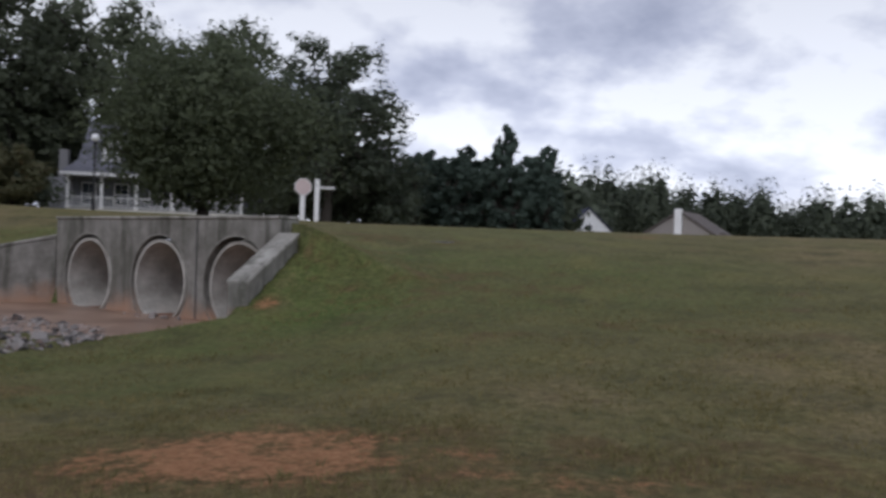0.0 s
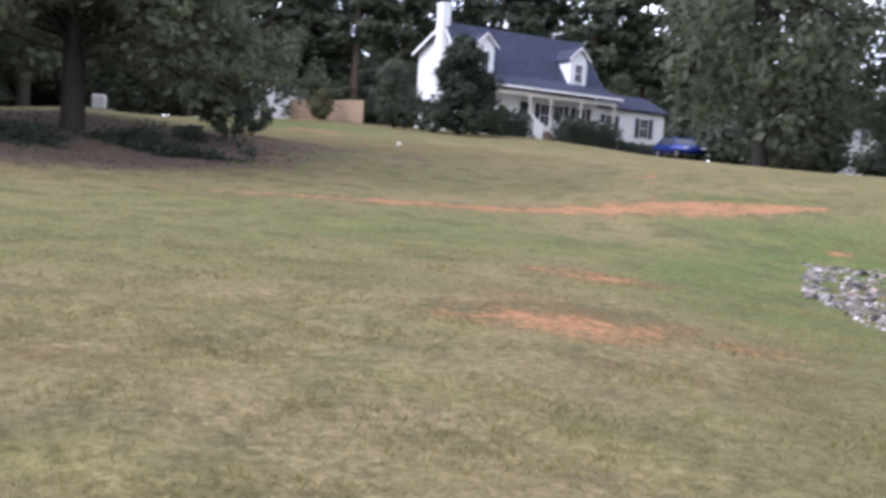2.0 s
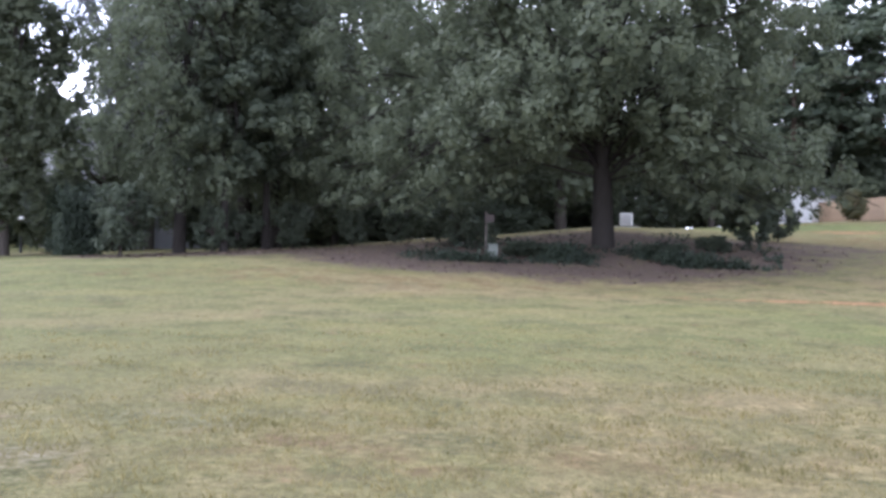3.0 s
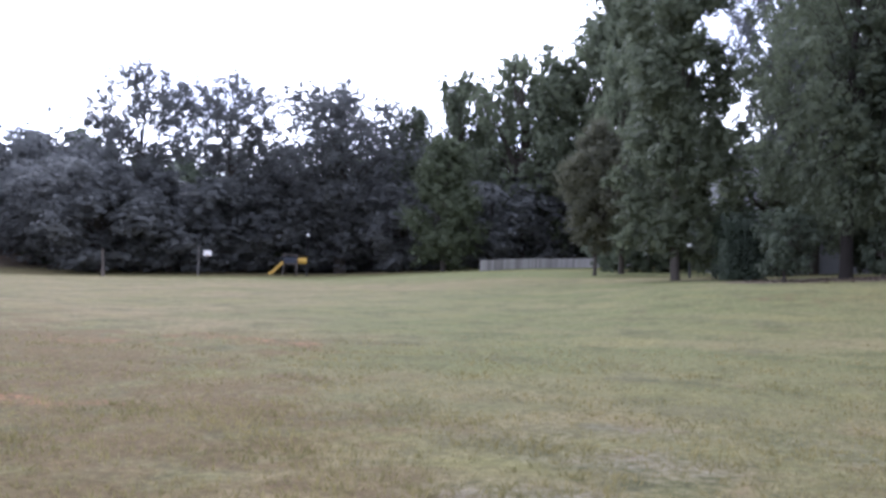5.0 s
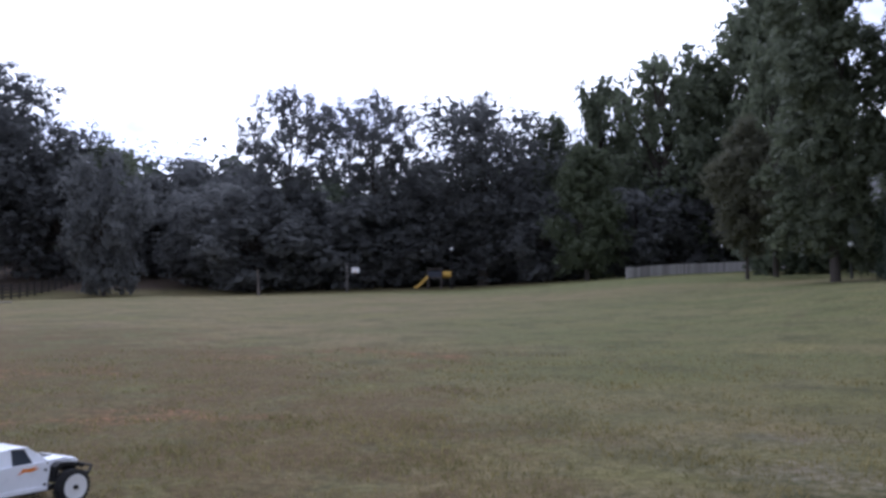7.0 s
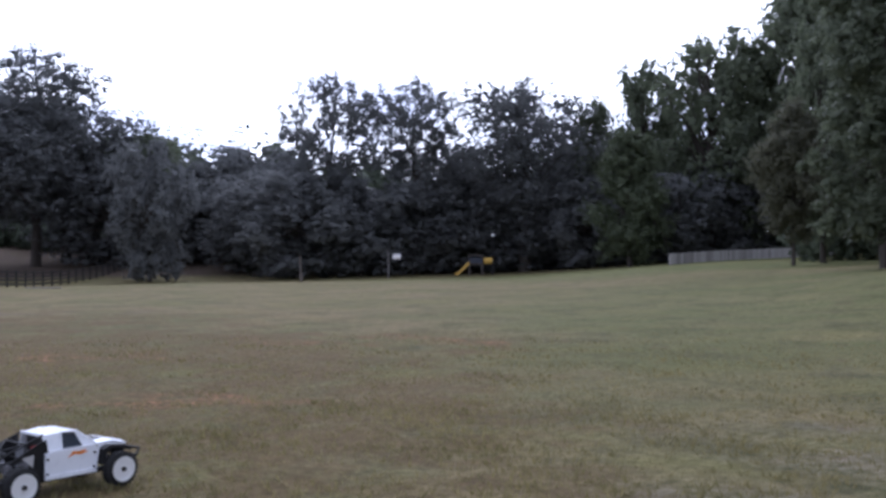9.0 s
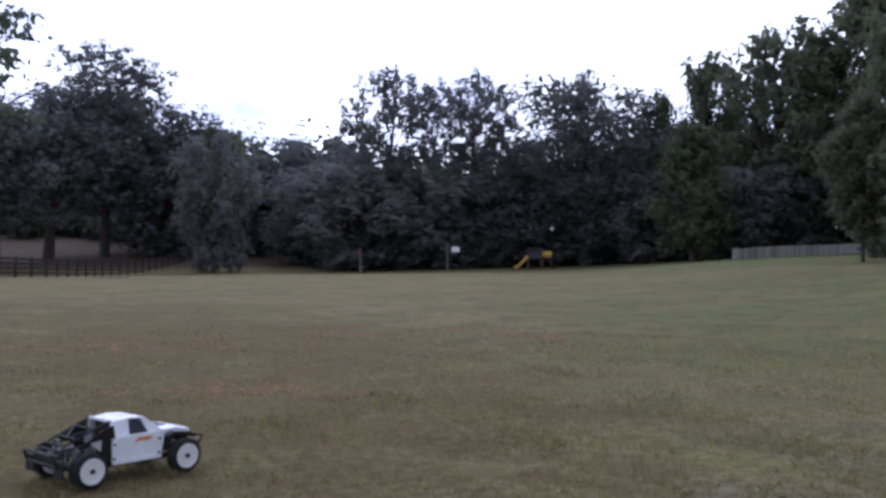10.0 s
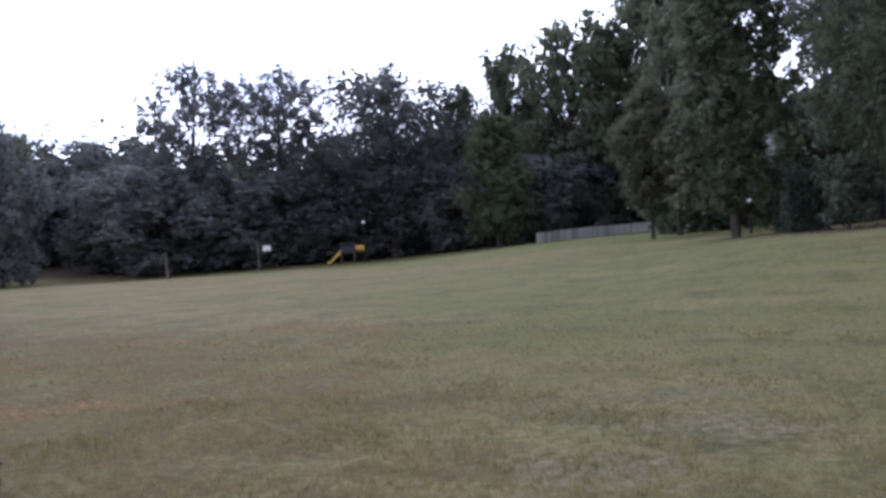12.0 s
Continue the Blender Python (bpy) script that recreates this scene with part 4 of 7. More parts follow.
def place(proto, used, az, d, h, w, turn=0.0, label=""):
    """Set the first tree of a kind, or a copy of it, on the ground with the given height and crown width."""
    ob, H, W = proto
    x, y = polar(az, d)
    m = pose(x, y, gz(x, y) - 0.05, 0, 0, turn) @ Matrix.Diagonal((w / W, w / W, h / H, 1))
    if ob.name in used:
        ob = copy_thing(ob, m @ Matrix.Diagonal((*(1 / v for v in ob.scale), 1)))
    else:
        used.add(ob.name)
        ob.matrix_world = m
    if label:
        ob["label"] = label
    return ob


def tree_to(proto, used, az, d, top, w, turn=0.0, label=""):
    x, y = polar(az, d)
    return place(proto, used, az, d, top - gz(x, y), w, turn, label)


def build_trees():
    used = set()
    oakA = (make_tree("oak_tree", "tall dark green broadleaf oak behind the road", 11, 17, 11, 1.6, "oak", M_LEAF, 12000, 0.115, 50, 0.3, bark=M_BARK_DARK, inner=0.42, tufts=10, lobe=0.9), 17, 11)
    oakB = (make_tree("oak_tree", "tall dark green oak with an uneven crown", 12, 17, 11, 2.2, "round", M_LEAF_DARK, 10000, 0.125, 46, 0.32, tufts=10, lobe=0.9), 17, 11)
    oakC = (make_tree("oak_tree", "broad grey-green oak at the wood's edge", 13, 16, 10, 1.6, "dome", M_LEAF, 11000, 0.12, 46, 0.3, tufts=10, lobe=0.9), 16, 10)
    willow = (make_tree("maple_tree", "rounded olive-green tree before the porch house", 14, 9.5, 12, 0.9, "round", M_LEAF_LITE, 28000, 0.088, 84, 0.25, tufts=16, clump=0.26), 9.5, 12)
    rust = (make_tree("small_tree", "low bushy tree with browning leaves", 15, 3.6, 4.4, 0.3, "round", M_LEAF_RUST, 3500, 0.09, 22, 0.08, tufts=12), 3.6, 4.4)
    cedar = (make_tree("cedar_tree", "dense upright dark green cedar", 16, 8, 5, 0.3, "pyramid", M_LEAF_BLUE, 4600, 0.12, 40, 0.18, tufts=7, lobe=0.8, inner=0.4), 8, 5)
    magnolia = (make_tree("magnolia_tree", "dense dark green cone-shaped tree beside the white house", 17, 6.5, 4.1, 0.2, "column", M_HEDGE, 12000, 0.1, 36, 0.14, tufts=14, clump=0.3), 6.5, 4.1)
    rounded = make_tree("evergreen_tree", "dense dark rounded tree beside the white house", 51, 4.6, 3.6, 0.1, "round", M_LEAF_DARK, 9000, 0.085, 30, 0.12, tufts=14, clump=0.3)
    bush = (make_tree("shrub", "round dark green shrub", 18, 2.2, 2.2, 0.1, "round", M_LEAF_DARK, 2600, 0.06, 16, 0.05, tufts=12), 2.2, 2.2)
    tall = (make_tree("slender_tree", "slender tree with a bare lower trunk", 29, 13, 5, 3.0, "oak", M_LEAF_DARK, 7000, 0.12, 30, 0.16, bark=M_BARK_DARK, fork=0.55, tufts=10), 13, 5)
    slim = (make_tree("narrow_tree", "narrow brownish-green tree standing alone in the lawn", 19, 11, 5.6, 1.9, "column", M_LEAF_SLIM, 14000, 0.1, 52, 0.13, tufts=14, clump=0.26), 11, 5.6)
    airy = (make_tree("oak_tree", "tall airy oak with sky showing through", 20, 22, 11, 6.0, "broad", M_LEAF_FAR_HAZE, 19000, 0.125, 60, 0.36, tufts=7, open_=0.7, clump=0.17, inner=0.1, lobe=0.85), 22, 11)
    dome = (make_tree("oak_tree", "tall dome-crowned oak at the field's far end", 21, 23, 15.5, 5.0, "broad", M_LEAF_FAR_HAZE, 20000, 0.135, 66, 0.5, tufts=12, open_=0.6, inner=0.22), 23, 15.5)
    linden = (make_tree("linden_tree", "pale green pyramidal tree before the dark wood", 45, 14, 9.5, 1.2, "pyramid", M_LEAF_LITE, 12000, 0.13, 58, 0.24, tufts=10), 14, 9.5)
    fill = (make_tree("understory_tree", "dark leafy understory tree", 22, 10, 10, 0.2, "round", M_LEAF_DARK, 4500, 0.16, 34, 0.2, tufts=9), 10, 10)
    fillB = (make_tree("understory_tree", "dark leafy tree low over the ground", 23, 12, 9, 0.3, "oak", M_LEAF, 4500, 0.16, 34, 0.22, tufts=9), 12, 9)
    fillC = (make_tree("understory_tree", "grey-green leafy tree low at the field's far end", 46, 11, 10, 0.3, "dome", M_LEAF_FAR_HAZE, 6000, 0.15, 38, 0.2, tufts=9), 11, 10)
    oakF = (make_tree("oak_tree", "tall oak in the wood beyond the field", 41, 18, 12, 2.6, "dome", M_LEAF, 5800, 0.165, 42, 0.36, tufts=9, inner=0.45), 18, 12)
    oakG = (make_tree("oak_tree", "broad dark oak in the far wood", 42, 17, 12, 2.0, "round", M_LEAF, 5800, 0.165, 40, 0.34, tufts=9, inner=0.45), 17, 12)
    oakP = (make_tree("oak_tree", "park oak with a bare lower trunk beyond the fence", 43, 17, 12, 4.6, "dome", M_LEAF_FAR_HAZE, 8000, 0.15, 42, 0.34, tufts=10), 17, 12)
    corner = (make_tree("oak_tree", "leafy oak at the lawn's corner reaching nearly to the ground", 44, 17, 7, 1.7, "oak", M_LEAF, 26000, 0.098, 64, 0.2, tufts=12, lobe=0.85,
                        skirt=((-2.2, -0.6, 1.5, 0.75), (-1.5, -1.2, 1.3, 0.7), (-1.9, -0.9, 0.75, 0.4), (0.4, -2.0, 2.0, 0.8), (1.8, -1.2, 2.1, 0.8), (-0.6, -2.0, 2.3, 0.9))), 17, 7)
    near = (make_tree("oak_tree", "tall leafy oak at the edge of the lawn", 47, 17, 11, 2.2, "oak", M_LEAF, 34000, 0.085, 74, 0.3, bark=M_BARK_DARK, tufts=10, inner=0.12, lobe=0.8), 17, 11)
    pineA = (make_pine("pine_tree", "tall pine with a bare trunk behind the house", 24, 22, 8, 6.5, 4800, 0.36, 15), 22, 8)
    pineB = (make_pine("pine_tree", "sparse tall pine against the sky", 25, 24, 8.5, 9, 1500, 0.30, 13, 0.2), 24, 8.5)
    big = make_tree("oak_tree", "spreading old oak with low drooping branches over leaf litter", 26, 18, 17.5, 3.4, "oak", M_LEAF, 120000, 0.09, 100, 0.42, bark=M_BARK_DARK, fork=0.2, tufts=9, open_=0.7, clump=0.15, inner=0.12, lobe=0.74,
                    skirt=((4.0, -2.0, 1.9, 1.1), (5.5, -2.0, 1.7, 1.1), (7.0, -1.5, 2.0, 1.2), (8.0, -1.0, 2.4, 1.1), (6.2, -2.4, 2.7, 1.3), (3.0, -2.5, 2.6, 1.2), (5.0, -2.2, 3.0, 1.3), (7.6, -1.2, 3.3, 1.4),
                           (-4.0, -3.0, 2.4, 1.2), (-6.0, -3.0, 2.0, 1.2), (-7.5, -2.5, 1.8, 1.1), (-8.6, -1.5, 3.2, 1.8), (-10.2, 0.0, 2.9, 1.6), (-11.0, -1.0, 4.2, 1.8), (-7.0, -3.0, 4.0, 1.7), (-9.6, -2.0, 1.9, 1.1),
                           (-3.5, -5.5, 3.9, 1.8), (-5.2, -5.0, 3.2, 1.8), (-6.8, -4.6, 2.6, 1.5), (-2.6, -6.2, 5.0, 1.8), (-8.0, -3.5, 4.8, 1.9), (-4.4, -4.0, 4.6, 2.0), (2.8, -5.0, 4.2, 1.6), (4.6, -4.4, 3.4, 1.6),
                           (6.0, -3.6, 2.9, 1.5), (3.6, -3.6, 5.2, 2.0), (-9.4, -1.0, 6.8, 2.2), (-10.4, 0.0, 8.8, 2.2), (-9.2, -1.0, 10.8, 2.2), (-11.2, 0.5, 6.4, 1.9), (-8.6, -1.5, 12.6, 2.2)))
    big.matrix_world = spot(86.4, 36.0, 0.1, 86.4)
    used.add(big.name)

    # beyond the road, from the cedars round to the white house
    for az, d, top, w in ((1.8, 82, 9.8, 6), (0.2, 90, 10.3, 6.1), (-1.3, 88, 11.3, 5.1), (-2.6, 93, 10.7, 5.6), (-3.8, 85, 13, 5.3), (-5.2, 92, 10.9, 6.1), (-6.4, 88, 11.5, 4.7), (-6.6, 95, 9.7, 4.7), (3.4, 84, 8.7, 6.1), (-4.4, 80, 8.7, 6.1), (-6.3, 82, 8.1, 4.7), (-1.9, 84, 9.5, 7.1), (-5.9, 84, 10.1, 7.1), (-0.4, 80, 9.3, 7.1), (-3.2, 81, 9.9, 6.6), (1, 86, 10.5, 6.1)):
        tree_to(cedar, used, az, d, top, w * 0.85, az * 37, "dense upright dark green cedar in a row")
    tree_to(willow, used, 14.7, 50, 12.3, 14.2, 30)
    tree_to(oakB, used, 7.3, 67, 16.4, 12.5, 80)
    tree_to(oakC, used, 6.2, 74, 14.5, 11, 140)
    tree_to(fill, used, 4, 70, 9.5, 9, 10)
    tree_to(fillB, used, 9.5, 72, 11, 10, 50)
    tree_to(oakF, used, 13.6, 88, 22.4, 12.5, 200)
    tree_to(oakG, used, 17.2, 84, 18.5, 9, 130)
    tree_to(oakF, used, 20.4, 94, 25, 15.6, 70)
    tree_to(fillB, used, 19, 90, 9.9, 13.3, 40)
    tree_to(oakG, used, 23.6, 94, 24.3, 10.5, 20)
    tree_to(oakA, used, 27.2, 86, 27, 18, 100)
    tree_to(fillB, used, 25.8, 90, 14.7, 16.7, 33)
    tree_to(oakC, used, 31.6, 70, 15.8, 16, 10)
    tree_to(fillB, used, 33.2, 60, 12.2, 15.6, 160)
    tree_to(fill, used, 29.9, 56, 8.7, 7.7, 90, "dense green tree with low branches")
    tree_to(fill, used, 35.6, 58, 9.3, 7.2, 20)
    tree_to(rust, used, 25.2, 57, 6.3, 5, 0)
    tree_to(rust, used, 27, 58, 5.2, 4.1, 120)
    tree_to(oakC, used, 36.8, 64, 22, 12, 250)
    tree_to(oakA, used, 45.6, 56, 29.8, 15, 320)
    tree_to(fillB, used, 43.8, 58, 9.9, 7.8, 30)
    tree_to(fillB, used, 46.2, 72, 10.8, 7.8, 30)
    tree_to(oakF, used, 49.6, 92, 29.7, 13.5, 150)
    for az, d, top, w in ((36.8, 104, 25.8, 9), (42.4, 84, 25.5, 8.2), (35, 90, 17.6, 9), (47.5, 88, 24.9, 8.2)):
        tree_to(oakG, used, az, d, top, w, az * 13)
    tree_to(fill, used, 36.6, 76, 8.3, 5.4, 77)
    tree_to(fill, used, 44.6, 80, 9.2, 5.4, 177)
    for az, d, top, w in ((49, 98, 27, 9), (52.6, 96, 28.9, 10.1), (55.8, 92, 26.9, 10.1), (58.8, 95, 28.9, 10.7), (61.5, 93, 28.9, 10.1), (64.2, 97, 26.9, 10.1), (67.2, 92, 28.9, 10.1), (70.3, 88, 27.9, 10.1), (72.8, 92, 27.9, 10.1), (75.5, 90, 25.9, 10.1), (78.5, 93, 26.9, 10.1)):
        tree_to(pineA, used, az, d, top, w, az * 53)
    for az, d, top, w in ((53.5, 112, 23.2, 9), (59.5, 113, 24.2, 9.8), (63.6, 114, 24.2, 9.8), (68, 112, 24.2, 9.8), (72.5, 108, 23.3, 9.8), (56.6, 116, 24.2, 9.8)):
        tree_to(oakG, used, az, d, top, w, az * 31)
    for az, d, top, w in ((50.5, 92, 11.8, 11.1), (54.8, 104, 13.4, 12.2), (61, 104, 13.6, 13.3), (68.5, 96, 13, 12.2), (72.4, 86, 10.5, 10), (57.5, 108, 17, 14.4), (65.5, 106, 17.1, 14.4), (51.8, 106, 15.4, 13.3), (76.5, 84, 11.4, 11.1), (80.5, 80, 11.9, 11.1)):
        tree_to(fillB, used, az, d, top, w, az * 31)
    # shrubs round the white house
    tree_to(rust, used, 72.2, 68, gz(*polar(72.2, 68)) + 2.3, 2.4, 60, "small browning tree before the board fence")
    tree_to(magnolia, used, 63.6, 58.5, 10.9, 4.4, 0)
    rounded.matrix_world = spot(67.65, 62, 0.05, 60)
    for az, d, top, w in ((65.9, 60, 6.9, 2.2), (65.2, 58.4, 6.1, 2.2), (67, 61, 6.7, 1.8), (62.8, 57.5, 6.6, 2.6), (61.6, 58.5, 6.7, 2.4)):
        tree_to(bush, used, az, d, top, w, az * 11)
    # round the spreading oak and on to the lawn's corner
    for p, az, d, top, w in ((oakC, 98.5, 58, 19.5, 13.2), (oakG, 96.2, 76, 24.8, 11.2), (oakF, 102.6, 72, 27.7, 14.6), (oakG, 91.5, 82, 23.1, 11.2), (oakG, 86.4, 68, 24.9, 10.5), (oakG, 82.5, 78, 24.1, 10.5), (oakG, 94, 64, 19.4, 9), (oakF, 89, 66, 23.4, 13.5), (fill, 83.5, 70, 11.5, 9.9), (oakG, 80, 72, 19.5, 9), (fillB, 103, 52, 10.4, 10),
                             (near, 106.6, 43, 19.5, 10), (oakA, 108.6, 50, 26.8, 14.7), (near, 112.3, 39, 18.3, 9.3), (corner, 121.8, 46, 18.6, 7.6), (fillB, 116.2, 56, 10.2, 9.4), (airy, 116, 60, 28, 7), (oakF, 119.6, 80, 15.4, 9.4), (oakG, 125, 66, 20.1, 6.8), (oakF, 114, 66, 21.3, 9.4),
                             (fill, 101.5, 60, 9.6, 9), (fill, 96, 72, 10.5, 10.8), (fillB, 91, 74, 10.9, 13.3), (fill, 121.6, 84, 6.7, 8.1), (fill, 99.5, 50, 6.6, 6.8), (fillB, 103.8, 64, 9.7, 12.2), (fill, 106.5, 56, 7.3, 8.1), (fill, 110.5, 58, 8, 8.1), (fill, 118.3, 60, 7.2, 8.1), (fill, 115, 84, 9.7, 9.9), (fillB, 108, 80, 10.6, 13.3), (fill, 87.5, 78, 8.6, 9.9), (fill, 92.5, 62, 6.1, 7.2)):
        tree_to(p, used, az, d, top, w, az * 47)
    for az, d, top, w in ((115.4, 36.5, 4.3, 2.6), (110.6, 37.5, 3.7, 2), (108.4, 39, 3.7, 2), (105.2, 40, 4.1, 2.2), (102.4, 40, 4.3, 2), (99, 40, 4.2, 2), (96.5, 38.5, 4.3, 1.8), (90.5, 34.5, 2.8, 1.6), (84, 34.6, 2.6, 1.7), (93.6, 35.6, 3.3, 1.5), (95.2, 36.6, 4, 1.9), (78.2, 37.8, 4.7, 1.8), (76, 41, 4.8, 1.5), (82.4, 34.8, 2.7, 1.6), (79.6, 36.4, 3.2, 1.9), (91.2, 33.8, 2.5, 1.4)):
        k = math.sin(az * 91.7)
        tree_to(bush, used, az + 0.5 * math.sin(az * 53), d + 0.5 * k, top + 0.28 * k, w * (1 + 0.35 * math.sin(az * 37.3)), az * 17, "straggly dark shrub on leaf litter")
    # slender trunks at the litter's edge
    for az, d, top in ((109.7, 38, 12), (107.2, 40, 13)):
        tree_to(tall, used, az, d, top + 2, 5.5, az * 7)
    # the far end of the field
    tree_to(slim, used, 126.6, 62, 12.7, 5.4, 30)
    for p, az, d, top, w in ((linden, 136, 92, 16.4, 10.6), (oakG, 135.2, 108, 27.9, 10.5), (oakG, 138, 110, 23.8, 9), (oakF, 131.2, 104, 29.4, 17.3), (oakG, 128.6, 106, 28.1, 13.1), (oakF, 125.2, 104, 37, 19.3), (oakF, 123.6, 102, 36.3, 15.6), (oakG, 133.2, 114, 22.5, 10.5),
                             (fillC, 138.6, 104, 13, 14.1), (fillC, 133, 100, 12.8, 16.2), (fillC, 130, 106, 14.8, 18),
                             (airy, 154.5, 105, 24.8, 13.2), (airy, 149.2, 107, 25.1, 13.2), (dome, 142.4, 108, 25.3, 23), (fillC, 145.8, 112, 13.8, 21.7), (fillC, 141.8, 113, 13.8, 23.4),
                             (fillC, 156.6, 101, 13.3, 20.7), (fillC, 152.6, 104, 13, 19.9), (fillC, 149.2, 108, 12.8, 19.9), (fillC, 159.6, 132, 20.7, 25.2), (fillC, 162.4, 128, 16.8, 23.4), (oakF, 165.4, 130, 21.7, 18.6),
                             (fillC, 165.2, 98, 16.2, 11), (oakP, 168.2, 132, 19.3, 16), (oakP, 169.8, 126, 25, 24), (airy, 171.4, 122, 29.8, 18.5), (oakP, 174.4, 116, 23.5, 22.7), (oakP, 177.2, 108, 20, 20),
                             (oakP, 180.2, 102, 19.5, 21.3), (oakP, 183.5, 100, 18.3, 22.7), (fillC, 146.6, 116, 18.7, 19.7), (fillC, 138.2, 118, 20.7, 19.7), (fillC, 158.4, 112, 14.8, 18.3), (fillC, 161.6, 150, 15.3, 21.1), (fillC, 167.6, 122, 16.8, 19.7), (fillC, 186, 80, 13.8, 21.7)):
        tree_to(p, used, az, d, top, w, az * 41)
    tree_to(pineB, used, 178, 97, 34, 12, 10)


def build_woods():
    """Far woods: crowns that nobody could count, one mesh."""
    rnd, rng = random.Random(5), np.random.default_rng(5)
    P, O, S = [], [], []
    for az0, az1, step, d0, d1, lo, hi, few, sz in (
            (-28, -7, 0.6, 165, 195, 12.5, 16.5, 1500, 0.5), (-13.5, -6.5, 0.6, 150, 165, 14.5, 17.5, 1200, 0.48), (-9, 22, 0.9, 105, 130, 8, 13, 420, 0.65), (22, 72, 1.3, 112, 135, 14, 20, 300, 0.75),
            (70, 126, 1.2, 96, 120, 13, 19, 320, 0.7), (123, 150, 0.8, 122, 140, 15, 20, 460, 0.75), (150, 192, 0.8, 150, 168, 17, 21, 460, 0.85),
            (24.6, 38.8, 0.55, 63, 68, 2.0, 3.3, 240, 0.3), (42.2, 48, 0.55, 63, 68, 2.0, 3.3, 240, 0.3), (160, 190, 0.9, 158, 168, 8, 12, 300, 0.65), (160, 190, 0.7, 140, 150, 3.5, 5.5, 260, 0.5), (48, 60, 1.0, 80, 90, 3.5, 5.5, 240, 0.42), (66, 96, 1.0, 84, 94, 3.0, 5.5, 240, 0.42), (92, 126, 1.0, 70, 82, 3.5, 6, 260, 0.4), (136, 160, 0.9, 112, 118, 4, 7, 260, 0.5), (116, 137, 0.9, 104, 112, 3.0, 5.0, 220, 0.42)):
        az = az0
        while az < az1:
            d = rnd.uniform(d0, d1)
            n = few if hi > 8 else few * 2
            x, y = polar(az + rnd.uniform(-0.4, 0.4), d)
            z0 = gz(x, y)
            h, w = rnd.uniform(lo, hi), rnd.uniform(6, 10) * (1 if hi > 8 else 0.7)
            v = rng.normal(size=(n, 3))
            v /= np.linalg.norm(v, axis=1)[:, None]
            v[: n // 3, 2] = -np.abs(v[: n // 3, 2]) * 1.1
            lob = v * rng.uniform(0.55, 1.0, (n, 1)) + 0.10 * np.sin(v[:, [1, 2, 0]] * 9 + az)
            c = np.array([x, y, z0 + h * (0.52 if hi > 8 else 0.42)]) + lob * np.array([w / 2, w / 2, h * 0.5])
            fine = n * 2 // 3
            c[fine:] = np.array([x, y, z0 + h * 0.48]) + (c[fine:] - np.array([x, y, z0 + h * 0.48])) * rng.uniform(0.4, 0.85, (n - fine, 1))
            P.append(c)
            O.append(v)
            S.append(np.where(np.arange(n) < fine, sz * 0.72, sz * 1.6))
            az += step * rnd.uniform(0.7, 1.3)
    P, O, S = np.vstack(P), np.vstack(O), np.concatenate(S)
    LV, LF = leaf_quads(rng, P, O, S)
    ob = raw("far_woods", LV.tolist(), LF.tolist(), M_LEAF_DARK)
    tagged(ob, "distant dark green wooded skyline", "woods", kind="stuff")


def build_undergrowth():
    """Low plants under the spreading oak, and the dead leaves about them."""
    rng = np.random.default_rng(88)
    n = 26000
    az, d = rng.uniform(76, 99, n), 32.0 + np.abs(rng.normal(size=n)) * 2.6
    x, y = -np.sin(np.radians(az)) * d, np.cos(np.radians(az)) * d
    patch = np.sin(x * 1.1 + 2 * np.sin(y * 0.7)) + np.sin(y * 1.6 + 1.3 * np.cos(x * 0.9)) + 0.6 * np.sin(x * 3.7) * np.sin(y * 4.1)
    keep = patch > rng.uniform(-0.2, 1.8, n)
    x, y, patch = x[keep], y[keep], patch[keep]
    h = 0.08 + 0.2 * np.clip(patch, 0, 2.4) * rng.uniform(0.3, 1.3, len(x))
    P = np.stack([x, y, ground_z(x, y) + h * rng.random(len(x))], 1) + rng.normal(size=(len(x), 3)) * 0.05
    LV, LF = leaf_quads(rng, P, rng.normal(size=P.shape) * 0.5, 0.075, 0.6)
    ob = raw("undergrowth", LV.tolist(), LF.tolist(), M_HEDGE)
    tagged(ob, "low dark undergrowth spreading beneath the old oak", "undergrowth", kind="stuff")
    n = 9000
    az, d = rng.uniform(72, 118, n), rng.uniform(27.5, 43, n)
    x, y = -np.sin(np.radians(az)) * d, np.cos(np.radians(az)) * d
    lit = np.zeros(n)
    for q in LITTER:
        lit = np.maximum(lit, blob(x, y, *q[:4], 4) * q[4])
    keep = lit > rng.uniform(0.3, 1.2, n)
    x, y = x[keep], y[keep]
    P = np.stack([x, y, ground_z(x, y) + 0.03], 1)
    LV, LF = leaf_quads(rng, P, np.zeros(P.shape), 0.055, 1.2)
    ob = raw("dead_leaves", LV.tolist(), LF.tolist(), M_DEADLEAF)
    tagged(ob, "dry brown fallen leaves under the oak", "leaves", kind="stuff")


# ---- houses ----


